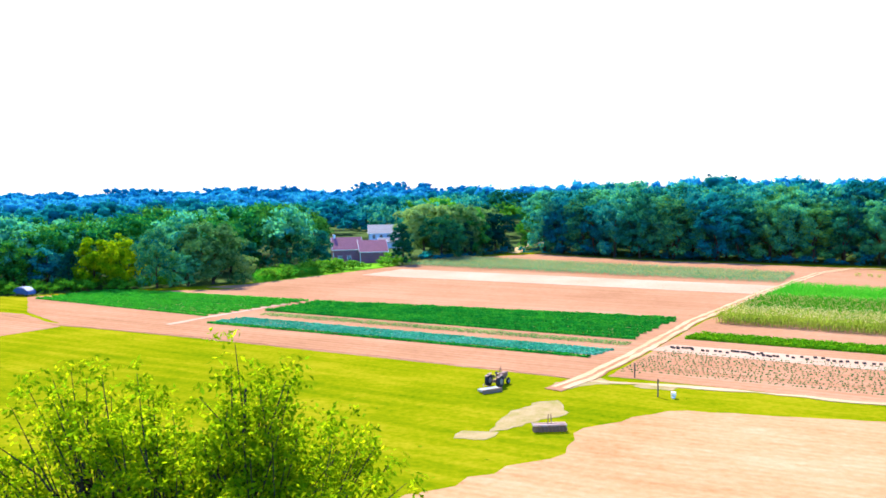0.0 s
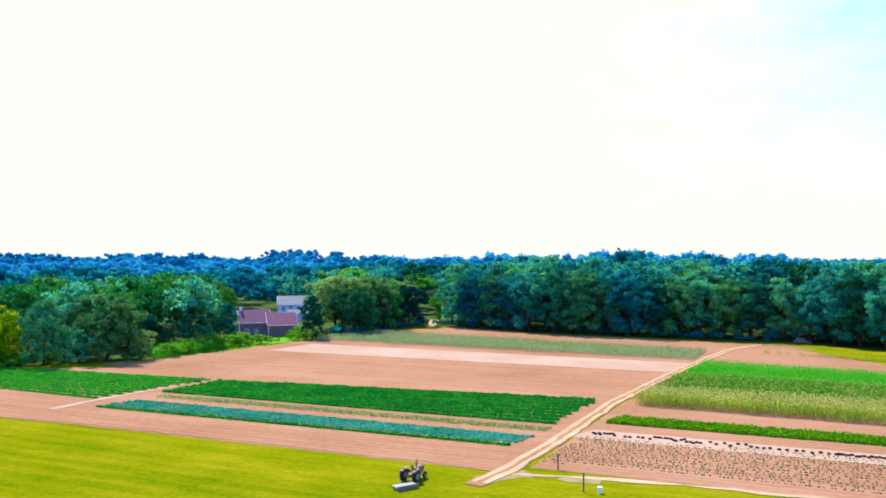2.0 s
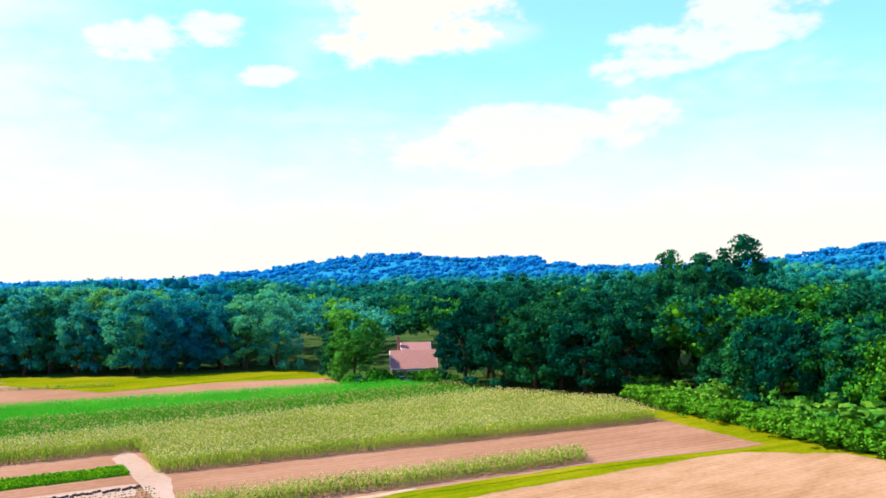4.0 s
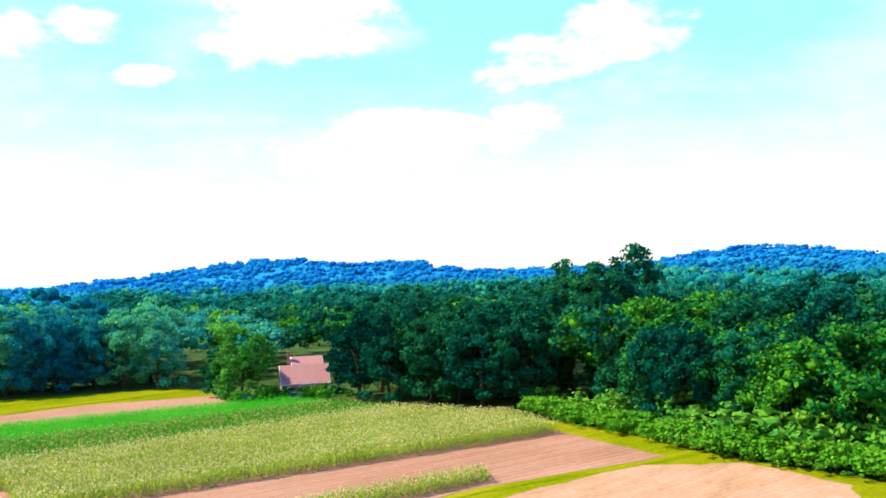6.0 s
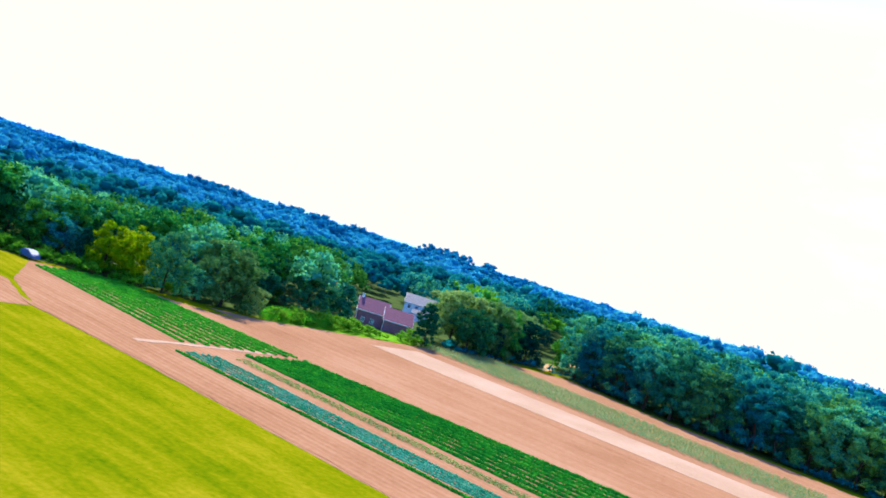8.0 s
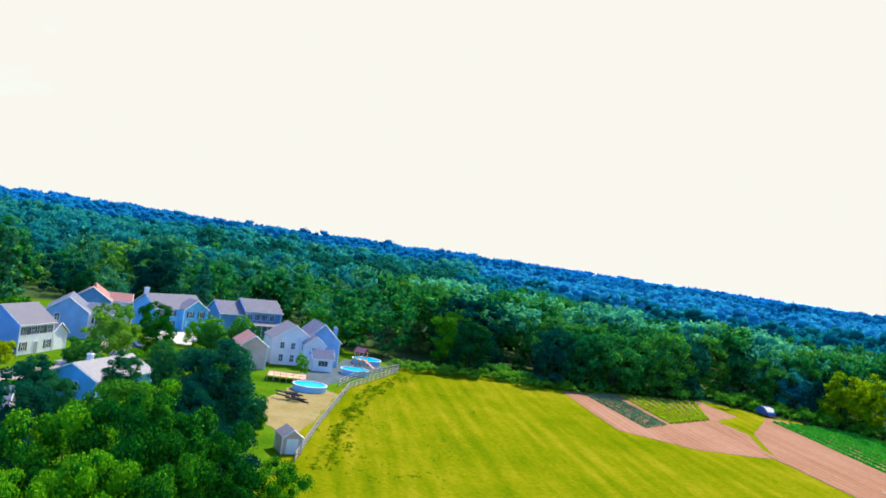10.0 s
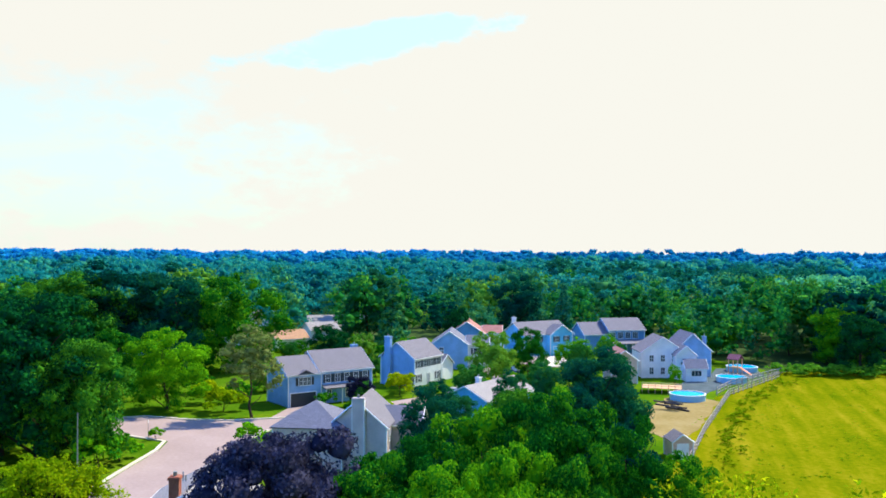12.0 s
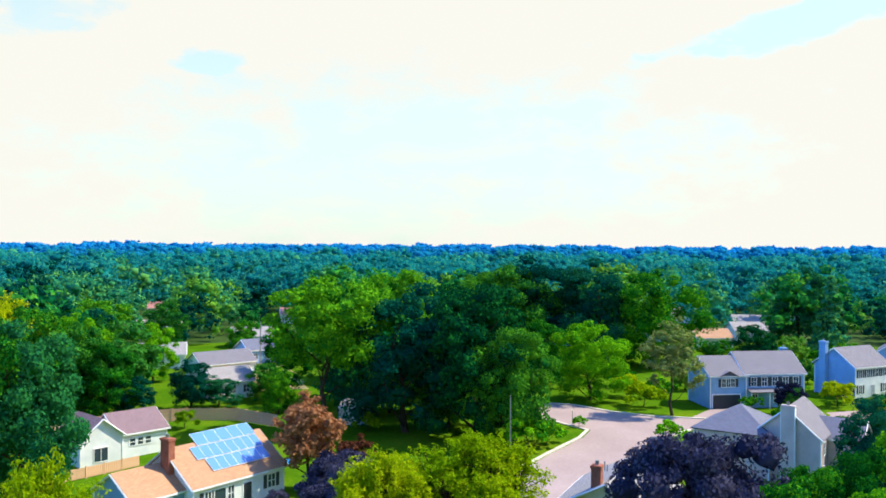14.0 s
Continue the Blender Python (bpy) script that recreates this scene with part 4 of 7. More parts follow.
for lo, hi, mat, east in ((0, 210, "leaf_teal_haze", False), (210, 2000, "leaf_far_haze", False), (0, 260, "leaf_wood", True), (260, 2000, "leaf_teal_haze", True)):
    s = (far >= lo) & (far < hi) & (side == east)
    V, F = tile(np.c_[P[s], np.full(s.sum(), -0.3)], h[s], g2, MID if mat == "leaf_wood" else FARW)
    link_mesh("woodland", np_mesh("woodland", V, F), M[mat], None, "haze-tinted distant woodland canopy", "woodland", kind="stuff", smooth=True)


def ridge(name, r0, r1, profile, mat, label, seed, tall, spacing, kinds):
    """A far wooded rise: a slope of ground and the treetops that stand on it. profile: bearing -> height in degrees above eye level."""
    def ground(a, r):
        f = np.clip((r - r0) / (r1 - r0), 0, 1)
        el = np.array([profile(v) for v in a])
        return (26 + np.tan(np.radians(el)) * r1 - tall * 0.95) * np.sin(f * math.pi / 2) ** 1.2

    A, rr = np.arange(-150, 130, 1.0), np.linspace(r0, r1, 8)
    V = [np.stack([np.sin(np.radians(A)) * r, np.cos(np.radians(A)) * r, ground(A, np.full(len(A), r)) + tall * 0.42], 1) for r in rr]
    V.append(V[-1] * [1.04, 1.04, 0] - [0, 0, 60])
    n = len(A)
    F = [(j * n + i + 1, j * n + i, (j + 1) * n + i, (j + 1) * n + i + 1) for j in range(len(rr)) for i in range(n - 1)]
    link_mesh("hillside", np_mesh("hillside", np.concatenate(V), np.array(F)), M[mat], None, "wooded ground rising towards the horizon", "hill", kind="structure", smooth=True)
    gr = np.random.default_rng(seed)
    count = int(math.radians(280) * (r1 ** 2 - r0 ** 2) / 2 / spacing ** 2)
    a, r = gr.uniform(-150, 130, count), np.sqrt(gr.uniform(r0 ** 2, r1 ** 2, count))
    P = np.stack([np.sin(np.radians(a)) * r, np.cos(np.radians(a)) * r, ground(a, r) - 1.0], 1)
    clump = np.array([noise.noise(Vector((p[0] / 60, p[1] / 60, seed))) for p in P])
    V, F = tile(P, tall * (gr.uniform(0.62, 1.12, count) + 0.35 * clump), gr, kinds)
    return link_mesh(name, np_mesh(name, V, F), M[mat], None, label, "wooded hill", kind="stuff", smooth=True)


def bump(a, c, w, h):
    return h * math.exp(-((a - c) / w) ** 2)


def near_ridge(a):
    return -0.15 + bump(a, -3, 4, 0.5) + bump(a, -13, 4, 0.25) + bump(a, -20, 3, 0.25) + bump(a, 86, 10, 0.5) + bump(a, -60, 10, 0.25)


def hill_ridge(a):
    return -0.1 + bump(a, 54, 8.5, 1.55) + bump(a, 63, 3, 0.55) + bump(a, 86, 8, 1.5) + bump(a, 70, 6, 0.35) + bump(a, -48, 12, 0.15) + bump(a, -100, 20, 0.3) + bump(a, -125, 8, 0.25) + bump(a, -75, 8, 0.2)


# both ridges wear foliage with haze blue in its colour
ridge("wooded_rise", 660, 1050, near_ridge, "leaf_far_haze", "distant rise covered with haze-tinted trees", 41, 21, 21, CLUMP)
ridge("wooded_hill", 1640, 2000, hill_ridge, "leaf_hill_haze", "far wooded hill on the horizon, tinted haze blue", 42, 22, 20, DOT)
# farthest land; its pale blue is haze put into the colour
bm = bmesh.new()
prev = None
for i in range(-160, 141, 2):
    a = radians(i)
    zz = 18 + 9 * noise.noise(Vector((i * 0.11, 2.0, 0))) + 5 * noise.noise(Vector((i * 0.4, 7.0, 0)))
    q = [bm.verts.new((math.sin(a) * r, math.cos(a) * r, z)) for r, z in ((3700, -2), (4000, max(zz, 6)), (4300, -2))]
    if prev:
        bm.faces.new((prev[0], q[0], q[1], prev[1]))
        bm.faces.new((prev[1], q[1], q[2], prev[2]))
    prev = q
link_mesh("backdrop", bm_mesh("backdrop", bm), surface("pale haze blue distance", [(0.28, 0.52, 0.66), (0.36, 0.6, 0.74)], 0.002, 5, bump=0), None, "distant land on the horizon, haze in its pale blue", "backdrop", kind="structure")

# ---------------------------------------------------------------- the tree beside the start
FORE = leaf("sunlit ash foliage", [(0.14, 0.27, 0.003), (0.34, 0.47, 0.004), (0.62, 0.62, 0.008)], 0.68, 0.5)


def airy(g, stem, lobes, leaf_size, sprays=(0.35, 0.6, 0.8, 1.0, 1.05), spread=0.39, least=12, most=26):
    """An open tree: a stem (x, y, z, radius), limbs to each lobe (x, y, z, radius, height, twigs), and sprays of narrow leaves along the twigs."""
    boughs = [(a[:3], b[:3], a[3], b[3]) for a, b in zip(stem, stem[1:])]
    foot, tuftlist = stem[1], []
    for lx, ly, lz, lr, lh, count in lobes:
        knot = Vector((lx * 0.7, ly, lz - lh * 0.3))
        boughs.append(((foot[0] + 0.1 * lx, foot[1], foot[2] + g.uniform(0.0, 0.25) * foot[2]), knot, foot[3] * 0.55, foot[3] * 0.3))
        for k in range(count):
            d = unit(g.normal(size=3) + [0, 0, 0.5])
            f = g.uniform(0.55, 1.0)
            tip = Vector((lx + d[0] * lr * f, ly + d[1] * lr * f, lz + d[2] * lh * f))
            mid = knot.lerp(tip, 0.55) + Vector(g.normal(0, 0.25, 3))
            boughs += [(knot, mid, 0.05, 0.028), (mid, tip, 0.028, 0.008)]
            tuftlist += [(mid.lerp(tip, u) + Vector(g.normal(0, spread * 0.55, 3)), g.uniform(0.7, 1.3) * spread) for u in sprays]
    Vs, Fs, n = [], [], 0
    for c, r in tuftlist:
        k = int(g.integers(least, most))
        nm = unit(g.normal(size=(k, 3)) + [0, 0, 0.4])
        P = np.array(c) + nm * r * g.uniform(0.3, 1.1, (k, 1)) * [1, 1, 0.7]
        V, F = cards(P, unit(nm + 0.9 * g.normal(size=(k, 3)) + [0, 0, 0.8]), leaf_size, g, 0.42)
        Vs.append(V)
        Fs.append(F + n)
        n += len(V)
    return np_mesh("crown", np.concatenate(Vs), np.concatenate(Fs)), tubes("trunk", boughs)


e = thing("tree", (-6.3, 21.2, 0), 0, "airy yellow-green ash tree with bare twigs showing", "tree")
me, tm = airy(np.random.default_rng(5), [(0, 0, -0.3, 0.34), (0.2, 0.1, 6.0, 0.26), (0.5, 0.0, 12.0, 0.16), (0.9, 0.0, 18.6, 0.03)],
              [(0.9, 0.0, 16.0, 1.9, 4.0, 60), (-0.4, 0.3, 13.2, 4.6, 5.0, 120), (-4.6, 0.4, 14.6, 3.0, 4.8, 95), (-2.2, -0.6, 15.2, 2.4, 4.1, 70), (3.0, 0.4, 14.0, 2.9, 3.9, 85), (1.4, -1.0, 13.4, 3.4, 4.8, 90), (-6.8, 0.0, 13.2, 2.6, 4.8, 70)], 0.1)
link_mesh("crown", me, FORE, e)
link_mesh("trunk", tm, M["bark"], e)

# ---------------------------------------------------------------- building materials
def siding(name, colour, board=0.14):
    """Painted clapboard: each board shades the one below a little."""
    m = bpy.data.materials.new(name)
    m.use_nodes = True
    k = Nodes(m.node_tree)
    c = k.n("ShaderNodeTexCoord").outputs["Object"]
    z = k.n("ShaderNodeSeparateXYZ", Vector=c).outputs["Z"]
    saw = k.math("FRACT", k.math("DIVIDE", z, board))
    stain = k.noise(c, 0.6, 4.0)
    fine = k.noise(c, 9.0, 3.0)
    v = k.math("ADD", k.math("MULTIPLY", stain, 0.7), k.math("MULTIPLY", fine, 0.3))
    lo = tuple(x * 0.82 for x in colour)
    hi = tuple(min(0.9, x * 1.1) for x in colour)
    col = k.mix(k.smooth(v, 0.3, 0.7), (*lo, 1), (*hi, 1))
    b = k.n("ShaderNodeBsdfPrincipled", Roughness=0.6)
    k.put(b.inputs["Base Color"], col)
    k.put(b.inputs["Normal"], k.n("ShaderNodeBump", Strength=0.6, Distance=0.03, Height=saw).outputs[0])
    k.t.links.new(b.outputs[0], k.n("ShaderNodeOutputMaterial").inputs[0])
    return m


def shingles(name, colour):
    m = bpy.data.materials.new(name)
    m.use_nodes = True
    k = Nodes(m.node_tree)
    c = k.n("ShaderNodeTexCoord").outputs["Object"]
    br = k.n("ShaderNodeTexBrick", Vector=c, Scale=1.0)
    br.inputs["Brick Width"].default_value, br.inputs["Row Height"].default_value, br.inputs["Mortar Size"].default_value = 0.33, 0.16, 0.012
    k.put(br.inputs["Color1"], tuple(x * 0.86 for x in colour))
    k.put(br.inputs["Color2"], tuple(min(0.9, x * 1.12) for x in colour))
    k.put(br.inputs["Mortar"], tuple(x * 0.5 for x in colour))
    stain = k.noise(c, 0.35, 5.0)
    col = k.mix(k.smooth(stain, 0.35, 0.75, 0.0, 0.4), br.outputs[0], tuple(x * 0.7 for x in colour))
    b = k.n("ShaderNodeBsdfPrincipled", Roughness=0.9)
    k.put(b.inputs["Base Color"], col)
    k.put(b.inputs["Normal"], k.n("ShaderNodeBump", Strength=0.5, Distance=0.02, Height=k.noise(c, 22.0, 3.0)).outputs[0])
    k.t.links.new(b.outputs[0], k.n("ShaderNodeOutputMaterial").inputs[0])
    return m


def plain(name, colour, rough=0.5, metal=0.0, vary=0.12):
    lo, hi = tuple(x * (1 - vary) for x in colour), tuple(min(1.0, x * (1 + vary)) for x in colour)
    return surface(name, [lo, hi], 1.2, 7.0, rough, 0.08, metal=metal, spec=0.5)


def glassy(name, colour, rough=0.08, spec=0.8):
    m = bpy.data.materials.new(name)
    m.use_nodes = True
    k = Nodes(m.node_tree)
    b = k.n("ShaderNodeBsdfPrincipled", Roughness=rough)
    k.put(b.inputs["Base Color"], colour)
    b.inputs["Specular IOR Level"].default_value = spec
    k.put(b.inputs["Normal"], k.n("ShaderNodeBump", Strength=0.03, Distance=0.05, Height=k.noise(k.n("ShaderNodeTexCoord").outputs["Object"], 1.5)).outputs[0])
    k.t.links.new(b.outputs[0], k.n("ShaderNodeOutputMaterial").inputs[0])
    return m


S = {
    # grey carries the blue of shaded walls in its colour
    "white": siding("white clapboard", (0.86, 0.90, 0.94)), "grey": siding("grey clapboard with shade blue", (0.22, 0.41, 0.70)), "blue": siding("light blue clapboard", (0.13, 0.52, 0.86)),
    "slate": siding("slate blue clapboard", (0.10, 0.26, 0.48)), "taupe": siding("taupe clapboard", (0.58, 0.47, 0.46)), "red": siding("dark red barn boards", (0.26, 0.07, 0.10), 0.25),
    "brown": siding("reddish brown shingle wall", (0.44, 0.17, 0.13), 0.2), "pink": siding("pinkish clapboard", (0.68, 0.46, 0.38)), "cream": siding("cream clapboard", (0.74, 0.66, 0.58)),
    "r_grey": shingles("grey asphalt shingles", (0.188, 0.176, 0.204)), "r_slate": shingles("slate grey shingles", (0.152, 0.16, 0.216)), "r_tan": shingles("tan asphalt shingles", (0.48, 0.264, 0.144)),
    "r_plum": shingles("plum brown shingles", (0.232, 0.152, 0.168)), "r_pale": shingles("pale grey shingles", (0.328, 0.304, 0.296)), "r_red": shingles("red brown shingles", (0.24, 0.075, 0.12)), "r_rose": shingles("rose brown shingles", (0.432, 0.192, 0.16)),
    "trim": plain("white painted trim", (0.82, 0.82, 0.82)), "shutter": plain("near-black painted shutter", (0.025, 0.03, 0.04)), "pane": glassy("dark window glass", (0.03, 0.05, 0.07)),
    "brick": surface("red chimney brick", [(0.22, 0.07, 0.05), (0.33, 0.12, 0.08), (0.40, 0.18, 0.12)], 2.0, 5.0, bump=0.5), "door": plain("grey painted door", (0.30, 0.33, 0.40)),
    "asphalt": surface("pale worn asphalt", [(0.28, 0.215, 0.2), (0.345, 0.265, 0.245), (0.41, 0.325, 0.3)], 0.12, 18.0, bump=0.3), "concrete": surface("pale concrete", [(0.52, 0.47, 0.38), (0.68, 0.62, 0.52)], 0.6, 9.0, bump=0.3),
    "wood": surface("weathered wood", [(0.50, 0.26, 0.14), (0.64, 0.36, 0.20), (0.74, 0.48, 0.30)], 1.0, 8.0, bump=0.4, island=0.3), "greywood": surface("grey weathered wood", [(0.30, 0.26, 0.24), (0.46, 0.41, 0.38)], 1.0, 8.0, bump=0.4, island=0.3),
    "panel": glassy("blue solar cells", (0.10, 0.26, 0.62), 0.25), "alu": plain("aluminium frame", (0.72, 0.74, 0.78), 0.35, 0.8), "water": glassy("clear blue pool water", (0.0, 0.50, 0.86), 0.12, 0.2), "poolwall": plain("pale blue pool wall", (0.22, 0.48, 0.66)),
    "tyre": plain("black rubber", (0.02, 0.02, 0.024), 0.8), "tractor": plain("faded dark red tractor paint", (0.20, 0.09, 0.07), 0.45), "steel": plain("dull grey steel", (0.24, 0.27, 0.32), 0.5, 0.5), "rust": plain("rusty iron", (0.26, 0.15, 0.09), 0.8, 0.2),
    "carpaint": plain("dark blue car paint", (0.03, 0.07, 0.16), 0.25), "carlight": plain("pale car paint", (0.55, 0.60, 0.66), 0.25), "crate": plain("dark harvest crate", (0.045, 0.035, 0.03), 0.7, 0.0, 0.3), "cloth": plain("pale canvas", (0.78, 0.76, 0.68), 0.8),
    "redcloth": plain("faded red canvas", (0.55, 0.16, 0.12), 0.8), "tarp": plain("blue tarpaulin", (0.02, 0.09, 0.26), 0.5), "post": plain("dark weathered post", (0.08, 0.06, 0.05), 0.9), "pipe": plain("grey metal pipe", (0.3, 0.32, 0.34), 0.4, 0.7),
    "awning": plain("bright blue awning", (0.05, 0.42, 0.85), 0.7), "orange": plain("orange plastic", (0.75, 0.16, 0.03), 0.4),
}

# ---------------------------------------------------------------- houses
FACE = {"front": (0, lambda w, d: (0, -d / 2)), "right": (90, lambda w, d: (w / 2, 0)), "back": (180, lambda w, d: (0, d / 2)), "left": (270, lambda w, d: (-w / 2, 0))}
CACHE = {}


def cached(key, build, mat):
    if key not in CACHE:
        me = bm_mesh(key[0], build())
        me.materials.append(mat)
        CACHE[key] = me
    return CACHE[key]


def put_part(name, me, parent, m, label=""):
    ob = new(name, me)
    ob.parent = parent
    ob.matrix_basis = m
    return tagged(ob, label)


def frame_bm(w, h, bars=(1, 1), t=0.09):
    """One welded frame with glazing bars: solid cells of a grid, drawn out towards the viewer."""
    xs, zs = [-w / 2 - t, -w / 2], [-t, 0.0]
    for i in range(bars[0]):
        x = -w / 2 + w * (i + 1) / (bars[0] + 1)
        xs += [x - 0.03, x + 0.03]
    for i in range(bars[1]):
        z = h * (i + 1) / (bars[1] + 1)
        zs += [z - 0.03, z + 0.03]
    xs += [w / 2, w / 2 + t]
    zs += [h, h + t]
    bm = bmesh.new()
    grid = {}

    def vert(i, j):
        if (i, j) not in grid:
            grid[i, j] = bm.verts.new((xs[i], -0.07, zs[j]))
        return grid[i, j]
    for i in range(len(xs) - 1):
        for j in range(len(zs) - 1):
            if i % 2 == 0 or j % 2 == 0:
                bm.faces.new((vert(i, j), vert(i + 1, j), vert(i + 1, j + 1), vert(i, j + 1)))
    r = bmesh.ops.extrude_face_region(bm, geom=bm.faces[:])
    for v in r["geom"]:
        if isinstance(v, bmesh.types.BMVert):
            v.co.y = 0.0
    bmesh.ops.recalc_face_normals(bm, faces=bm.faces[:])
    return bm


def window(house, face, x, z, w=0.9, h=1.35, shutters=True, wd=None, bars=(1, 1)):
    wide, deep = wd
    a, f = FACE[face]
    m = Matrix.Translation((*f(wide, deep), 0)) @ pose(0, 0, 0, 0, 0, a) @ Matrix.Translation((x, -0.004, z))
    fr = put_part("window", cached(("window", w, h, bars), lambda: frame_bm(w, h, bars), S["trim"]), house, m, "white window frame")
    put_part("pane", cached(("pane", w, h), lambda: boxed(-w / 2, w / 2, -0.025, 0.0, 0, h), S["pane"]), fr, Matrix())
    if shutters:
        for s in (-1, 1):
            put_part("shutter", cached(("shutter", h), lambda: shutter_bm(h), S["shutter"]), house, m @ Matrix.Translation((s * (w / 2 + 0.36), 0, 0)), "dark shutter")


def shutter_bm(h):
    bm = boxed(-0.22, 0.22, -0.03, 0, -0.03, h + 0.03)
    for i in range(6):
        z = 0.08 + (h - 0.16) * i / 5
        box(bm, -0.17, 0.17, -0.05, -0.03, z - 0.035, z + 0.035)
    return bm


def opening(house, face, x, w, h, wd, mat="door", panels=(2, 4), name="door", z=0.0):
    wide, deep = wd
    a, f = FACE[face]
    m = Matrix.Translation((*f(wide, deep), 0)) @ pose(0, 0, 0, 0, 0, a) @ Matrix.Translation((x, -0.004, z))

    def build():
        bm = bmesh.new()
        nx, nz = panels
        v = [[bm.verts.new((-w / 2 + w * i / nx, -0.06, h * j / nz)) for j in range(nz + 1)] for i in range(nx + 1)]
        fs = [bm.faces.new((v[i][j], v[i + 1][j], v[i + 1][j + 1], v[i][j + 1])) for i in range(nx) for j in range(nz)]
        rim = [ed for ed in bm.edges if ed.is_boundary]
        bmesh.ops.inset_individual(bm, faces=fs, thickness=0.06, depth=-0.02)
        back = bmesh.ops.extrude_edge_only(bm, edges=rim)
        for q in back["geom"]:
            if isinstance(q, bmesh.types.BMVert):
                q.co.y = 0.0
        bmesh.ops.recalc_face_normals(bm, faces=bm.faces[:])
        return bm
    d = put_part(name, cached((name, w, h, mat), build, S[mat]), house, m)
    put_part("trim", cached(("trim", w, h), lambda: box(box(boxed(-w / 2 - 0.12, w / 2 + 0.12, -0.07, 0, h, h + 0.14), -w / 2 - 0.12, -w / 2, -0.07, 0, 0, h), w / 2, w / 2 + 0.12, -0.07, 0, 0, h), S["trim"]), d, Matrix())


def slab(bm, pts, t):
    """A flat roof plane of thickness t under the given corners."""
    top = [bm.verts.new(p) for p in pts]
    low = [bm.verts.new((p[0], p[1], p[2] - t)) for p in pts]
    bm.faces.new(top)
    bm.faces.new(low[::-1])
    for i in range(len(pts)):
        j = (i + 1) % len(pts)
        bm.faces.new((top[i], low[i], low[j], top[j]))
    return bm


def roof_plane(house, pts, mat, name="roof"):
    """One slope; its own axes lie in the slope, so that the courses run level."""
    p = [Vector(q) for q in pts]
    ex = (p[1] - p[0]).normalized()
    n = ex.cross(p[2] - p[1]).normalized()
    ey = n.cross(ex)
    m = Matrix((ex, ey, n)).transposed().to_4x4()
    m.translation = p[0]
    inv = m.inverted()
    bm = bmesh.new()
    slab(bm, [tuple(inv @ q) for q in p], 0.14)
    bmesh.ops.recalc_face_normals(bm, faces=bm.faces[:])
    ob = part(name, bm, S[mat], house)
    ob.matrix_basis = m
    return ob


def block(house, w, d, eave, rise, wall, roof, ridge="x", at=(0, 0), over=0.35, base=0.0):
    """Walls with gables and two roof slopes, or a hip."""
    ox, oy = at
    bm = bmesh.new()
    if ridge == "x":
        prof = [(-d / 2, base), (d / 2, base), (d / 2, eave), (0, eave + rise), (-d / 2, eave)]
        ends = [[bm.verts.new((ox + x, oy + y, z)) for y, z in prof] for x in (-w / 2, w / 2)]
    elif ridge == "y":
        prof = [(-w / 2, base), (w / 2, base), (w / 2, eave), (0, eave + rise), (-w / 2, eave)]
        ends = [[bm.verts.new((ox + x, oy + y, z)) for x, z in prof] for y in (-d / 2, d / 2)]
    else:
        box(bm, ox - w / 2, ox + w / 2, oy - d / 2, oy + d / 2, base, eave)
        ends = None
    if ends:
        n = 5
        bm.faces.new(ends[0])
        bm.faces.new(ends[1][::-1])
        for i in range(n):
            j = (i + 1) % n
            bm.faces.new((ends[0][i], ends[1][i], ends[1][j], ends[0][j]))
        bmesh.ops.recalc_face_normals(bm, faces=bm.faces[:])
    part("wall", bm, S[wall], house)
    t = 0.15
    if ridge == "x":
        k = rise / (d / 2)
        ye, ze, zr = d / 2 + over, eave - over * k + t, eave + rise + t
        x0, x1 = ox - w / 2 - over, ox + w / 2 + over
        roof_plane(house, [(x0, oy - ye, ze), (x1, oy - ye, ze), (x1, oy, zr), (x0, oy, zr)], roof)
        roof_plane(house, [(x1, oy + ye, ze), (x0, oy + ye, ze), (x0, oy, zr), (x1, oy, zr)], roof)
        for sx in (x0 - 0.02, x1 + 0.02):
            for sy in (-1, 1):
                part("rake_board", rod(bmesh.new(), (sx, oy + sy * ye, ze - 0.12), (sx, oy, zr - 0.12), 0.1, sides=4), S["trim"], house)
        part("eave_board", boxed(x0, x1, oy - ye - 0.06, oy - ye, ze - 0.2, ze - 0.02), S["trim"], house)
    elif ridge == "y":
        k = rise / (w / 2)
        xe, ze, zr = w / 2 + over, eave - over * k + t, eave + rise + t
        y0, y1 = oy - d / 2 - over, oy + d / 2 + over
        roof_plane(house, [(ox + xe, y0, ze), (ox + xe, y1, ze), (ox, y1, zr), (ox, y0, zr)], roof)
        roof_plane(house, [(ox - xe, y1, ze), (ox - xe, y0, ze), (ox, y0, zr), (ox, y1, zr)], roof)
        for sy in (y0 - 0.02, y1 + 0.02):
            for sx in (-1, 1):
                part("rake_board", rod(bmesh.new(), (ox + sx * xe, sy, ze - 0.12), (ox, sy, zr - 0.12), 0.1, sides=4), S["trim"], house)
    else:
        xe, ye, ze, zr = w / 2 + over, d / 2 + over, eave + t - 0.1, eave + rise + t
        r = max(0.0, (d - w) / 2)
        a, b = (ox, oy - r, zr), (ox, oy + r + 0.01, zr)
        roof_plane(house, [(ox - xe, oy - ye, ze), (ox + xe, oy - ye, ze), a], roof)
        roof_plane(house, [(ox + xe, oy + ye, ze), (ox - xe, oy + ye, ze), b], roof)
        roof_plane(house, [(ox + xe, oy - ye, ze), (ox + xe, oy + ye, ze), b, a], roof)
        roof_plane(house, [(ox - xe, oy + ye, ze), (ox - xe, oy - ye, ze), a, b], roof)
    me = cached(("corner_board", eave, base), lambda: boxed(-0.07, 0.07, -0.07, 0.07, base, eave - 0.05), S["trim"])
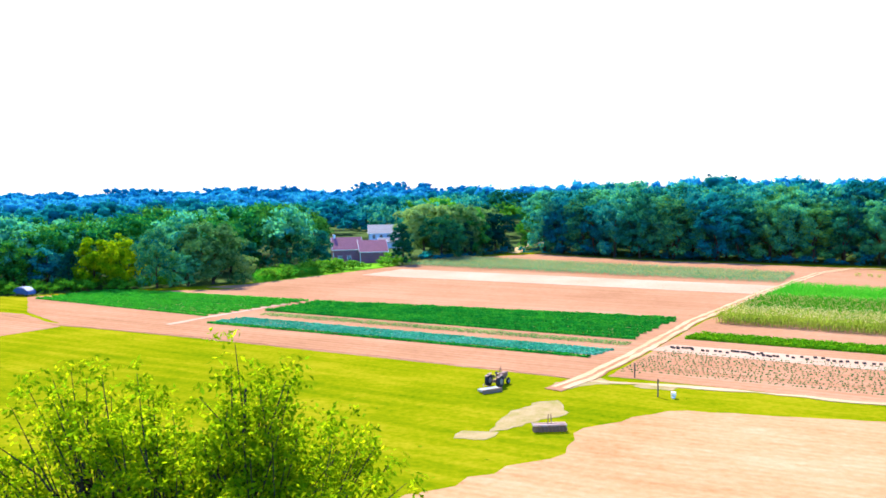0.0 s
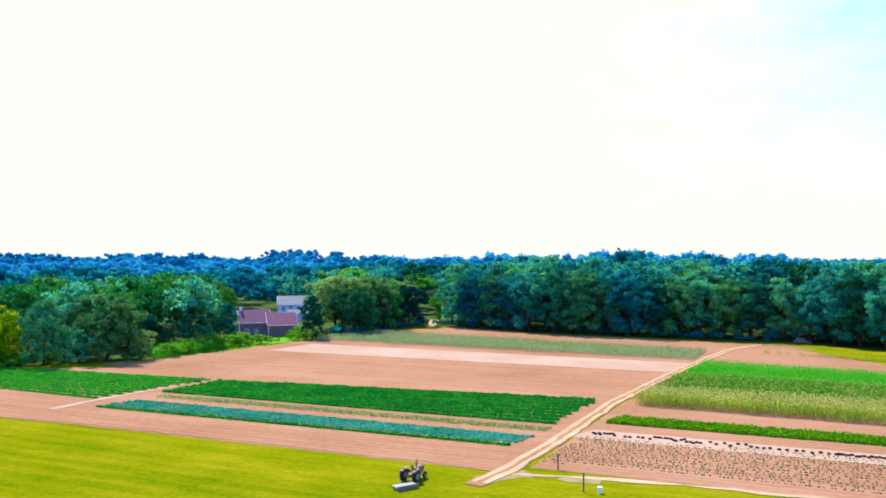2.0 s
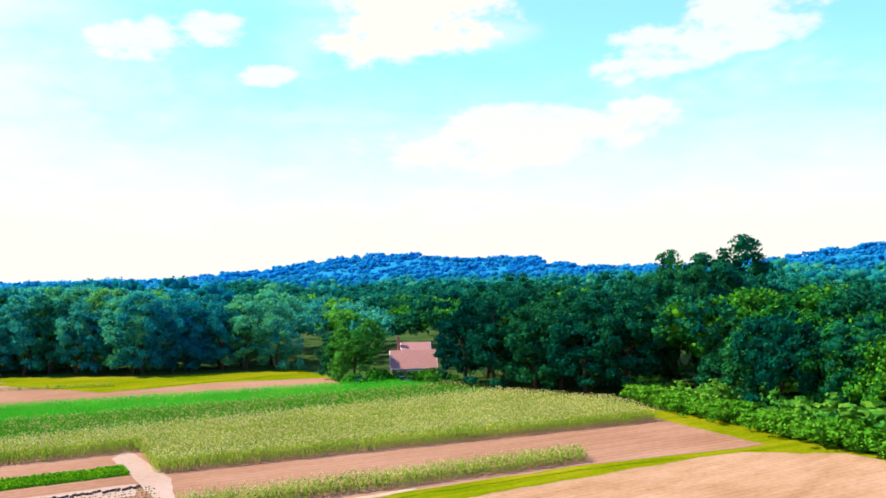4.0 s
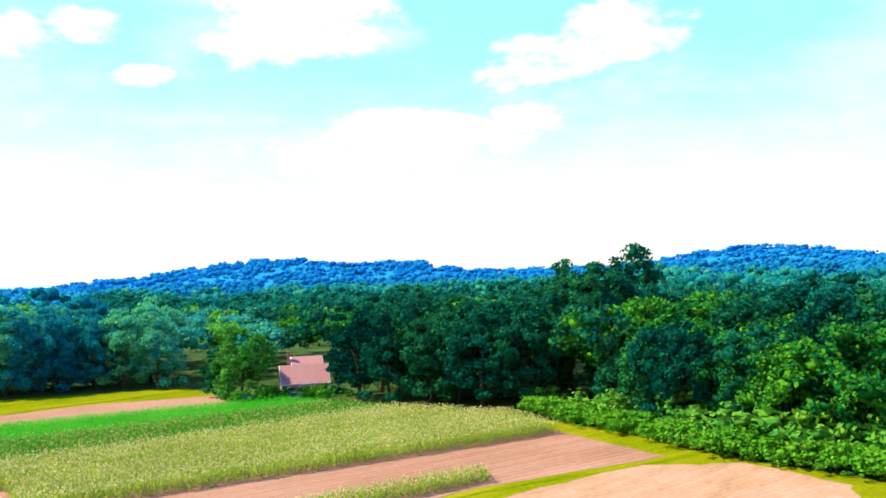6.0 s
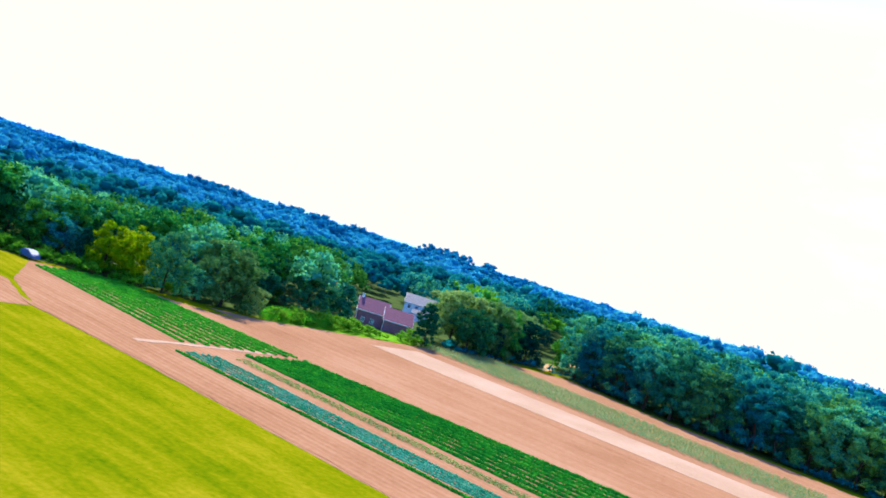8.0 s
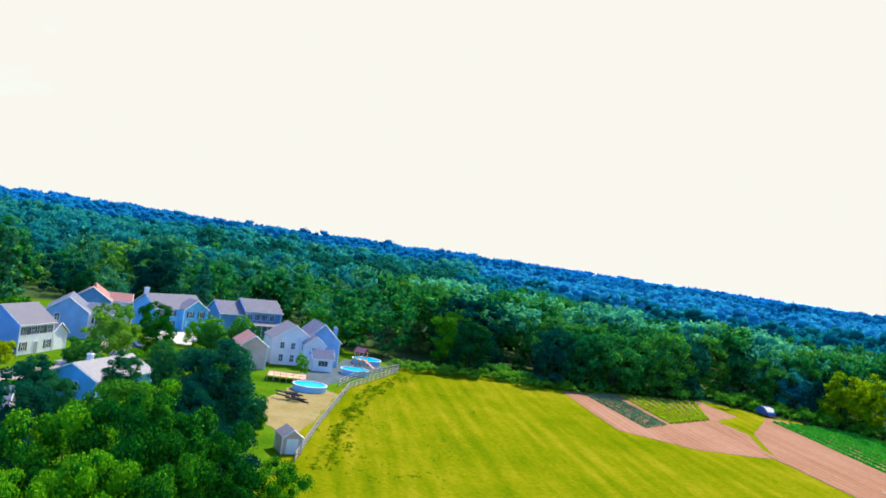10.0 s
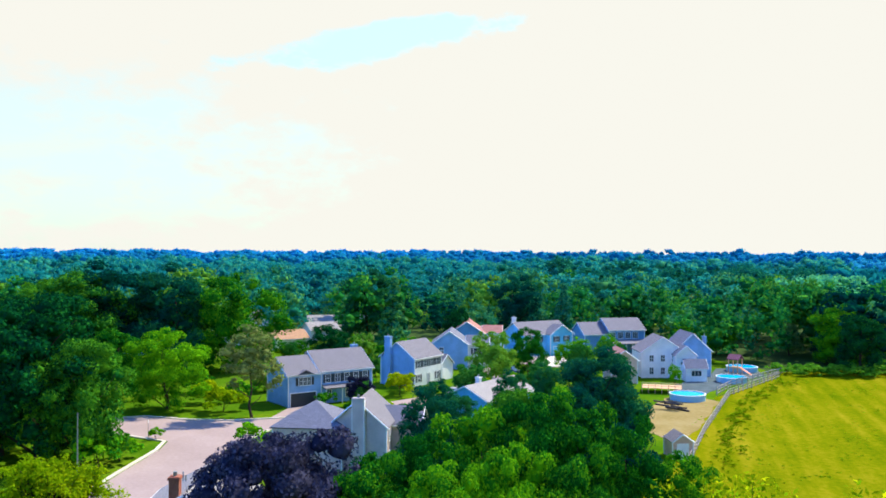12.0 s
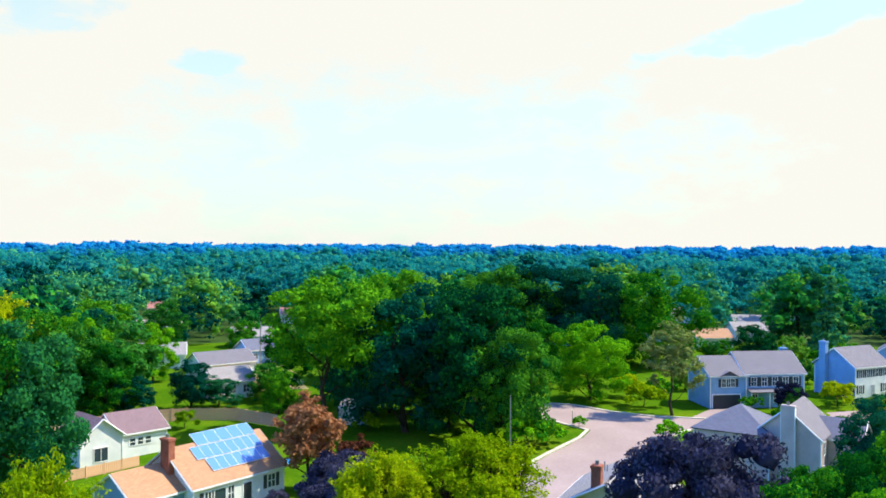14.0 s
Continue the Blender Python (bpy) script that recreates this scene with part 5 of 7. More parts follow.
    for sx in (-1, 1):
        for sy in (-1, 1):
            put_part("corner_board", me, house, Matrix.Translation((ox + sx * (w / 2 + 0.01), oy + sy * (d / 2 + 0.01), 0)))


def chimney(house, x, y, z0, z1, wall, w=0.9, d=0.8, mat=None):
    bm = boxed(x - w / 2, x + w / 2, y - d / 2, y + d / 2, z0, z1, 0.02)
    box(bm, x - w / 2 - 0.07, x + w / 2 + 0.07, y - d / 2 - 0.07, y + d / 2 + 0.07, z1 - 0.25, z1 - 0.05)
    c = part("chimney", bm, S[wall], house)
    part("flue", rod(bmesh.new(), (x, y, z1 - 0.05), (x, y, z1 + 0.35), 0.16), S["pipe"], c, "metal flue")
    return c


def home(x, y, facing, label, name="house", category="house", z=0.0):
    return thing(name, (x, y, z), 180 - facing, label, category)


WIN2 = [(0.95, 3.55), (0.95, 0.9)]
# two-bay grey house across the street
h = home(-134.1, 19.3, 68.5, "two-storey grey clapboard house with grey roof, dark shutters and garage bay")
block(h, 6.0, 8.0, 5.3, 2.5, "grey", "r_grey")
block(h, 10.0, 8.6, 5.5, 2.9, "grey", "r_grey", at=(8.0, 0.5))
for x in (-0.75, 0.0, 0.75):
    window(h, "front", x, 3.45, 0.62, 1.25, False, (6.0, 8.0))
for s in (-1.6, 1.6):
    put_part("shutter", cached(("shutter", 1.25), lambda: shutter_bm(1.25), S["shutter"]), h, Matrix.Translation((s * 0.9, -4.005, 3.45)), "dark shutter")
roof_plane(h, [(-1.5, -4.5, 5.25), (0.0, -4.5, 6.0), (0.0, -3.4, 6.0), (-1.5, -3.4, 5.25)], "r_grey", "dormer_roof")
roof_plane(h, [(0.0, -4.5, 6.0), (1.5, -4.5, 5.25), (1.5, -3.4, 5.25), (0.0, -3.4, 6.0)], "r_grey", "dormer_roof")
opening(h, "front", -0.3, 4.6, 2.2, (6.0, 8.0), "shutter", (4, 4), "garage_door")
for i in range(5):
    a = -3.6 + 1.8 * i
    m = (8.0 + a, -3.8 - 0.004, 3.5)
    fr = put_part("window", cached(("window", 0.85, 1.35, (1, 1)), lambda: frame_bm(0.85, 1.35), S["trim"]), h, Matrix.Translation(m), "white window frame")
    put_part("pane", cached(("pane", 0.85, 1.35), lambda: boxed(-0.425, 0.425, -0.025, 0, 0, 1.35), S["pane"]), fr, Matrix())
    for s in (-1, 1):
        put_part("shutter", cached(("shutter", 1.35), lambda: shutter_bm(1.35), S["shutter"]), h, Matrix.Translation((m[0] + s * 0.68, m[1], m[2])), "dark shutter")
for a in (-3.4, 0.2, 3.2):
    fr = put_part("window", CACHE[("window", 0.85, 1.35, (1, 1))], h, Matrix.Translation((8.0 + a, -3.804, 0.8)), "white window frame")
    put_part("pane", CACHE[("pane", 0.85, 1.35)], fr, Matrix())
chimney(h, 12.2, 1.0, 5.0, 9.0, "grey", 1.1, 0.8)
roof_plane(h, [(3.2, -5.2, 2.7), (9.8, -5.2, 2.7), (9.8, -3.75, 3.15), (3.2, -3.75, 3.15)], "r_grey", "porch_roof")
for x in (3.4, 6.5, 9.6):
    part("porch_post", boxed(x - 0.08, x + 0.08, -5.1, -4.94, 0, 2.6), S["trim"], h)

# house with the gable chimney
h = home(-151.05, 43.35, 48.4, "two-storey pale grey house with front painted sunlit white, tall side chimney")
block(h, 9.0, 8.0, 5.4, 2.8, "grey", "r_grey")
# white sheet over the grey wall imitates the sun on this side
part("lit_front_sheet", boxed(-4.42, 4.42, -4.016, -4.0, 0.05, 5.1), S["white"], h, "white sheet standing in for the sunlit front")
for x in (-3.2, -1.1, 1.1, 3.2):
    window(h, "front", x, 3.5, 0.85, 1.3, True, (9.0, 8.0))
    if abs(x) > 2:
        window(h, "front", x, 0.8, 0.85, 1.4, True, (9.0, 8.0))
opening(h, "front", 0.0, 1.1, 2.1, (9.0, 8.0))
window(h, "left", 1.6, 0.8, 1.0, 1.3, False, (9.0, 8.0))
chimney(h, -4.95, 1.9, 0, 9.3, "grey", 0.8, 1.3)
block(h, 4.5, 6.0, 3.2, 1.8, "white", "r_grey", "y", at=(7.0, -0.5))
opening(h, "front", 7.0, 2.6, 2.1, (9.0, 7.0), "trim", (4, 4), "garage_door")

# taupe house near the corner: hipped block and gabled block with a big chimney
h = home(-90.3, 24.1, 111.0, "two-storey taupe house with white-edged side chimney and grey hipped roof")
h.scale = (0.9, 0.9, 1.0)
block(h, 7.5, 9.0, 5.4, 2.9, "taupe", "r_grey", "y")
block(h, 9.0, 9.0, 5.2, 2.4, "taupe", "r_slate", "hip", at=(-6.3, -1.2))
c = chimney(h, 0.2, -4.85, 0, 8.7, "taupe", 1.5, 0.7)
part("corner_board", box(boxed(-0.62, -0.54, -5.22, -4.5, 0, 8.4), 0.94, 1.02, -5.22, -4.5, 0, 8.4), S["trim"], c, "white chimney edges")
block(h, 5.0, 6.0, 4.9, 1.7, "taupe", "r_slate", "x", at=(4.9, 2.6))
for y in (-2.4, 0.2, 2.4):
    window(h, "right", y, 3.4, 0.9, 1.3, False, (7.5, 9.0))
    window(h, "right", y, 0.8, 0.9, 1.4, False, (7.5, 9.0))

# houses further along the street
for (x, y, az, w, d, wall, roof, lab) in [(-172, 57, 108, 8.0, 10, "grey", "r_slate", "two-storey blue-grey house with a white bay front"), (-196, 68, 108, 8.5, 11, "slate", "r_rose", "slate-coloured house with a rosy shingle roof")]:
    h = home(x, y, az, lab)
    block(h, w, d, 5.4, 2.8, wall, roof, "y")
    for u in (-2.5, 0.5, 3.2):
        window(h, "right", u, 3.4, 0.9, 1.3, False, (w, d))
        window(h, "right", u, 0.8, 1.1, 1.4, False, (w, d))
    window(h, "front", -1.8, 3.4, 0.9, 1.3, False, (w, d))
    block(h, 4.5, 5.0, 5.2, 1.6, "white", roof, "x", at=(w / 2 + 2.0, 1.0))
    window(h, "front", w / 2 + 2.0 - 0, 3.2, 1.6, 1.3, True, (w, d - 4.6 - 0.4 + 3.0))

h = home(-190.2, 84.3, 72.5, "light blue two-storey house with a front gable over the garage")
block(h, 14.0, 8.4, 5.3, 2.7, "blue", "r_grey")
block(h, 7.0, 3.0, 5.3, 2.2, "blue", "r_grey", "y", at=(3.2, -4.6))
for x in (1.6, 4.8):
    fr = put_part("window", cached(("window", 0.9, 1.3, (1, 1)), lambda: frame_bm(0.9, 1.3), S["trim"]), h, Matrix.Translation((x, -6.11, 3.4)), "white window frame")
    put_part("pane", cached(("pane", 0.9, 1.3), lambda: boxed(-0.45, 0.45, -0.025, 0, 0, 1.3), S["pane"]), fr, Matrix())
    for s in (-1, 1):
        put_part("shutter", cached(("shutter", 1.3), lambda: shutter_bm(1.3), S["shutter"]), h, Matrix.Translation((x + s * 0.8, -6.11, 3.4)), "dark shutter")
opening(h, "front", 3.2, 5.0, 2.2, (14.0, 12.2), "blue", (4, 4), "garage_door")
for x in (-5.2, -2.2):
    window(h, "front", x, 3.4, 0.9, 1.3, True, (14.0, 8.4))
    window(h, "front", x, 0.8, 0.9, 1.4, True, (14.0, 8.4))
chimney(h, -5.5, 2.0, 6, 9.2, "white")

h = home(-189, 103, 92, "slate blue house with a screened porch and grey roof")
block(h, 6.5, 9.0, 5.0, 2.6, "slate", "r_grey", at=(-4.2, 0.5))
block(h, 9.5, 9.5, 6.0, 2.6, "slate", "r_grey", at=(3.6, 0))
for x in (-0.2, 1.8, 3.8, 5.8):
    window(h, "front", x, 3.9, 1.3, 1.5, False, (16, 9.5), (2, 0))
roof_plane(h, [(-1.2, -8.0, 2.9), (8.4, -8.0, 2.9), (8.4, -4.7, 3.6), (-1.2, -4.7, 3.6)], "r_grey", "porch_roof")
for i in range(7):
    x = -1.0 + 9.2 * i / 6
    part("porch_post", boxed(x - 0.07, x + 0.07, -7.9, -7.76, 0, 2.85), S["trim"], h)

h = home(-148, 97.5, 104, "large white house with several gables and a dark side block")
h.scale = (0.88, 0.88, 0.96)
block(h, 10.0, 9.0, 5.5, 3.1, "white", "r_grey", "y", at=(-2.5, 0))
block(h, 8.5, 10.0, 5.6, 3.6, "grey", "r_slate", "y", at=(5.0, 2.5))
block(h, 4.6, 4.0, 5.2, 1.8, "white", "r_slate", "y", at=(2.0, -5.2))
block(h, 4.6, 3.6, 2.9, 1.5, "white", "r_slate", "x", at=(3.4, -8.6))
for x in (-5.2, -2.6, 0.0):
    window(h, "front", x, 3.5, 0.9, 1.3, False, (10.0, 9.0))
    window(h, "front", x, 0.8, 0.9, 1.4, False, (10.0, 9.0))
window(h, "front", 3.4, 1.2, 2.2, 1.1, False, (10.0, 20.8), (2, 0))
chimney(h, 9.3, 2.5, 0, 8.3, "grey", 0.7, 1.2)

h = home(-143.5, 84.2, 104, "pinkish single gable house partly behind trees")
block(h, 5.0, 8.0, 4.6, 1.8, "pink", "r_rose", "y")
window(h, "right", 0.0, 2.2, 1.0, 1.2, False, (5.0, 8.0))
h = home(-118.5, 49.0, 50, "low blue house with a pale shingle roof among trees")
block(h, 14.0, 8.0, 3.0, 1.9, "blue", "r_pale")
window(h, "left", 0.5, 1.2, 1.1, 1.2, False, (14.0, 8.0))
chimney(h, -2.5, 0.6, 4, 5.8, "white", 0.7, 0.7)

# near low house with a brick chimney
h = home(-64.3, 5.7, 191.5, "low house with a pale grey shingle roof and red brick chimney")
block(h, 9.8, 8.6, 4.0, 2.2, "cream", "r_pale")
c = chimney(h, 4.4, -0.9, 3.4, 7.6, "brick", 0.85, 0.8)
for x, y in ((-1.5, -1.5), (-2.6, -2.0), (0.6, 1.6)):
    part("vent_pipe", rod(bmesh.new(), (x, y, 4.6), (x, y, 6.15), 0.06), S["pipe"], h)

# house with solar panels
h = home(-67.3, -34.5, 23.8, "white single-storey house with tan shingle roof and brick chimney")
block(h, 11.0, 8.4, 2.9, 2.9, "white", "r_tan")
# garage wing in the blue-tinted grey, painting the shade on its end wall
block(h, 5.4, 6.4, 2.6, 1.9, "grey", "r_tan", "x", at=(-8.1, 0.4))
c = chimney(h, -5.8, -0.6, 0, 7.1, "brick", 0.7, 1.3)
WD = (11.0, 8.4)
window(h, "front", -3.9, 0.75, 0.7, 1.4, True, WD)
window(h, "front", -2.5, 0.75, 1.3, 1.4, False, WD, (0, 0))
window(h, "front", -1.2, 0.75, 0.7, 1.4, False, WD)
opening(h, "front", 0.8, 1.0, 2.05, WD, "shutter", (1, 3))
window(h, "front", 3.9, 0.95, 0.9, 1.3, True, WD)
opening(h, "front", -8.3, 2.8, 2.1, (11.0, 5.6), "blue", (4, 4), "garage_door")
slope = math.atan2(2.9, 4.2)
for r, (x0, n, w) in enumerate([(-2.6, 7, 1.02), (-3.4, 8, 1.02), (-2.4, 5, 1.45)]):
    for i in range(n):
        yy = -3.35 + r * 1.42
        zz = 2.9 + (4.2 + yy) * 2.9 / 4.2 + 0.27
        m = Matrix.Translation((x0 + (i + 0.5) * w, yy + 0.65, zz + 0.65 * 2.9 / 4.2)) @ Matrix.Rotation(slope, 4, "X")
        fr = put_part("solar_panel", cached(("solar_panel", w), lambda: boxed(-w / 2 + 0.005, w / 2 - 0.005, -0.83, 0.83, -0.03, 0.012), S["alu"]), h, m, "blue solar panel in a pale frame")
        put_part("cell_sheet", cached(("cell_sheet", w), lambda: boxed(-w / 2 + 0.035, w / 2 - 0.035, -0.79, 0.79, 0.012, 0.022), S["panel"]), fr, Matrix())

h = home(-79.6, -55.4, 28.8, "white clapboard house with a rose-brown roof beside a wooden fence")
block(h, 6.0, 6.5, 3.0, 1.9, "white", "r_plum", at=(3.0, 0))
block(h, 5.0, 6.0, 3.2, 2.0, "white", "r_plum", "y", at=(-2.5, -0.9))
for x in (1.6, 2.6, 3.6):
    window(h, "front", x, 1.4, 0.7, 0.8, False, (11, 6.5), (0, 1))
window(h, "front", -2.6, 0.4, 1.6, 1.5, False, (11, 7.8), (1, 0))

for k, (x, y, az, w, d, wall, roof, lab) in enumerate([
        (-147.5, -90, 60, 9, 7, "white", "r_pale", "small white house with a pale roof"), (-139, -72, 35, 11, 7, "white", "r_grey", "white bungalow with a dark grey roof"),
        (-119.5, -60.5, 42, 7, 5.5, "white", "r_pale", "white garage with a pale grey roof"), (-161, -74, 40, 9, 7, "grey", "r_slate", "small grey house under trees"),
        (-185, -88, 60, 10, 8, "blue", "r_pale", "pale blue house with a light roof"), (-196, -121, 60, 11, 8, "white", "r_pale", "white bungalow seen between trees"),
        (-262, -160, 60, 11, 8, "pink", "r_rose", "red-roofed house far off among trees"), (-155, -118, 60, 10, 8, "white", "r_grey", "white house behind trees"),
        (-230, 10, 90, 10, 8, "white", "r_pale", "white house seen between trees"), (-212, -12, 90, 10, 8, "grey", "r_pale", "pale house seen between trees"), (-265, 40, 90, 11, 8, "white", "r_pale", "far white house among trees"), (-238, 36, 75, 10, 8, "white", "r_pale", "white house seen between trees"),
        (-214, 24, 70, 9, 7, "cream", "r_tan", "cream house with a tan roof between trees"), (-290, 20, 90, 11, 8, "white", "r_pale", "far white house among trees"), (-300, 62, 90, 11, 8, "white", "r_grey", "far white house among trees"),
        (-226, -60, 75, 10, 8, "white", "r_pale", "white house seen between trees"), (-250, -104, 65, 10, 8, "white", "r_rose", "white house with a rosy roof among trees"), (-276, -40, 80, 11, 8, "white", "r_pale", "far white house among trees")]):
    h = home(x, y, az, lab)
    block(h, w, d, 3.0, 1.9, wall, roof)
    for u in (-w / 3, 0.0, w / 3):
        window(h, "front", u, 1.0, 1.0, 1.2, False, (w, d))
    window(h, "left", 0.5, 1.0, 1.0, 1.2, False, (w, d))
    window(h, "right", -0.5, 1.0, 1.0, 1.2, False, (w, d))

# farm buildings
h = home(-28, 281, 168, "dark red farmhouse with two stepped rust-red roofs", "farmhouse")
block(h, 9.5, 9.0, 4.6, 3.6, "red", "r_red", at=(-4.0, 1.0))
block(h, 9.0, 9.0, 3.8, 3.4, "red", "r_red", at=(4.5, -1.0))
for x in (-6.5, -3.5):
    window(h, "front", x, 1.0, 1.0, 1.3, False, (18, 7.0))
chimney(h, -8.0, 1.0, 5, 9.2, "white", 0.8, 0.8)
h = home(-24, 352, 175, "white two-storey house behind the wood")
block(h, 13.0, 9.0, 6.2, 3.2, "white", "r_pale", at=(0, 0))
block(h, 9.0, 4.0, 3.0, 1.4, "white", "r_pale", at=(2.0, -6.0))
for x in (-4.5, -1.5, 1.5, 4.5):
    window(h, "front", x, 4.0, 1.0, 1.4, False, (13, 9))
h = home(177.8, 131.8, 232, "red-brown house with a rosy roof at the wood edge")
block(h, 11.0, 8.0, 3.2, 3.8, "brown", "r_rose", at=(1.0, 0))
block(h, 7.0, 6.0, 6.4, 2.2, "brown", "r_rose", at=(2.0, 4.6))
chimney(h, -2.4, 3.6, 3, 10.2, "brown", 0.7, 0.7)
opening(h, "front", 1.2, 3.6, 2.3, (9.0, 8.0), "shutter", (4, 3), "garage_door")
window(h, "front", -2.6, 1.0, 1.2, 1.2, False, (9.0, 8.0))

# ---------------------------------------------------------------- street and gardens
ROAD = [(-70, -7), (-86, -5.7), (-93, -3.6), (-103.5, -0.2), (-108.5, 0.6), (-112, -3), (-116, -7.3), (-121, -10), (-126, -9), (-126.6, -3.5), (-122.6, 2.4), (-120.3, 9), (-120.6, 19), (-124, 36), (-134, 52), (-150, 62), (-166, 70), (-172, 66),
        (-152, 56), (-137, 46), (-130, 34), (-116, 25), (-112.6, 14), (-103.7, 8.4), (-97.5, 7), (-86, 4), (-70, 1)]
GARDEN = [(-30, 12), (-78, 58), (-96, 71), (-122, 92), (-139, 115), (-150, 122), (-215, 120), (-230, 60), (-230, -60), (-160, -130), (-60, -90), (-10, -40)]
patch("lawn", GARDEN, M["lawn"], 0.0, "green mown lawns of the neighbourhood", 0.5, 4.0)
patch("street", ROAD, S["asphalt"], 0.05, "pale grey asphalt street bending between lawns", 0.1, 2.0, "road")


def kerb(line, label, width=0.45, z=0.16):
    ribbon("kerb", line, width, S["concrete"], z, label, "kerb", 0.02, 0.2)


kerb([(-126.9, -9), (-127.0, -3.5), (-123.0, 2.5), (-120.7, 9), (-121.0, 19), (-124.4, 36)], "pale concrete kerb along the lawn")
kerb([(-86, -6.1), (-93, -4.0), (-103.5, -0.6), (-108.4, 0.1), (-111.6, -3.3), (-115.8, -7.7)], "pale concrete kerb round the corner lawn")
kerb([(-112.2, 14), (-103.5, 8.8), (-97.3, 7.4), (-86, 4.4), (-76, 2.5)], "pale concrete kerb along the street")
ribbon("pavement", [(-104, 10.6), (-97, 9.2), (-86, 6.4), (-76, 4.5)], 1.3, S["concrete"], 0.06, "narrow pale concrete pavement", "pavement", 0.03)
patch("driveway", [(-172, 73), (-164, 80), (-181, 90.5), (-185, 82)], S["concrete"], 0.06, "pale pinkish driveway before the blue house", 0.1, 2.0, "driveway")
patch("driveway", [(-130.5, 18.6), (-133, 24), (-122, 21), (-121, 14.5)], S["asphalt"], 0.045, "grey driveway to the garage", 0.1, 2.0, "driveway")
patch("driveway", [(-135, 66), (-150, 58), (-142, 48), (-134, 56)], S["concrete"], 0.056, "pale driveway between garden trees", 0.1, 2.0, "driveway")
patch("lawn", [(-103, 78), (-118, 90), (-128, 88), (-112, 72), (-98, 66), (-90, 66)], surface("worn dry lawn", [(0.2028, 0.156, 0.0468), (0.2808, 0.2106, 0.078), (0.3276, 0.2652, 0.1248)], 0.2, 8.0), 0.03, "dry brownish back lawn with worn patches", 0.8)
patch("lawn", [(-124, -62), (-150, -80), (-170, -95), (-180, -85), (-160, -68), (-130, -50)], surface("sunburnt lawn", [(0.234, 0.195, 0.0546), (0.3276, 0.2652, 0.1092), (0.39, 0.3276, 0.156)], 0.15, 8.0), 0.03, "sunburnt yellow front lawns", 0.8)


patch("yard", [(-127.5, 86.5), (-125.5, 92.5), (-133, 101.5), (-142.5, 116.5), (-152, 121), (-154.5, 113), (-143, 103), (-137, 93)], surface("dark blue-grey ground", [(0.05, 0.075, 0.085), (0.085, 0.115, 0.125), (0.13, 0.16, 0.17)], 0.5, 9.0, bump=0.3), 0.035, "dark blue-grey ground between the pools", 0.4, 2.0, "yard")


def pool(x, y, r, label):
    e = thing("swimming_pool", (x, y, 0), 0, label, "pool")
    bm = bmesh.new()
    bmesh.ops.create_cone(bm, cap_ends=False, segments=40, radius1=r, radius2=r, depth=1.1, matrix=Matrix.Translation((0, 0, 0.55)))
    part("wall", bm, S["poolwall"], e)
    bm = bmesh.new()
    o = [(math.cos(a * math.pi / 20), math.sin(a * math.pi / 20)) for a in range(40)]
    v0 = [bm.verts.new((c * (r - 0.12), s * (r - 0.12), 1.12)) for c, s in o]
    v1 = [bm.verts.new((c * (r + 0.1), s * (r + 0.1), 1.12)) for c, s in o]
    v2 = [bm.verts.new((c * (r + 0.1), s * (r + 0.1), 1.02)) for c, s in o]
    for i in range(40):
        j = (i + 1) % 40
        bm.faces.new((v0[i], v1[i], v1[j], v0[j]))
        bm.faces.new((v1[i], v2[i], v2[j], v1[j]))
    part("rim", bm, S["trim"], e, "white pool rim")
    bm = bmesh.new()
    bmesh.ops.create_circle(bm, cap_ends=True, segments=40, radius=r - 0.02, matrix=Matrix.Translation((0, 0, 1.0)))
    part("water", bm, S["water"], e, "bright blue water")


pool(-120.8, 85.7, 3.0, "round above-ground pool with bright blue water")
pool(-136.8, 105.0, 2.9, "round above-ground pool with bright blue water")
pool(-149.6, 116.0, 3.2, "round above-ground pool behind the white house")

e = thing("deck", (-129.2, 85.5, 0), 60, "reddish wooden deck with railing beside the pool", "deck")
dm = bm_mesh("board", boxed(-3.5, 3.5, 0, 0.18, 0.95, 1.0))
dm.materials.append(S["wood"])
for i in range(24):
    put_part("board", dm, e, Matrix.Translation((0, -2.4 + i * 0.2, 0)))
for i in range(7):
    part("post", boxed(-3.5 + i * 1.16 - 0.05, -3.5 + i * 1.16 + 0.05, -2.4, -2.3, 0, 2.0), S["wood"], e)
part("rail", boxed(-3.5, 3.5, -2.42, -2.3, 1.9, 2.0), S["wood"], e)
part("rail", boxed(-3.5, 3.5, -2.4, -2.34, 1.4, 1.48), S["wood"], e)
e = thing("play_set", (-146, 112, 0), 30, "red-brown wooden play tower with slide", "play set")
for x in (-1, 1):
    for y in (-1, 1):
        part("post", boxed(x - 0.08, x + 0.08, y - 0.08, y + 0.08, 0, 3.4), S["wood"], e)
part("platform", boxed(-1.1, 1.1, -1.1, 1.1, 1.4, 1.55), S["wood"], e)
roof_plane(e, [(-1.3, -1.3, 3.2), (1.3, -1.3, 3.2), (1.3, 0, 4.2), (-1.3, 0, 4.2)], "r_red")
roof_plane(e, [(1.3, 1.3, 3.2), (-1.3, 1.3, 3.2), (-1.3, 0, 4.2), (1.3, 0, 4.2)], "r_red")
part("slide", slab(bmesh.new(), [(1.0, -0.3, 1.6), (3.6, -0.3, 0.2), (3.6, 0.3, 0.2), (1.0, 0.3, 1.6)], 0.06), S["orange"], e)


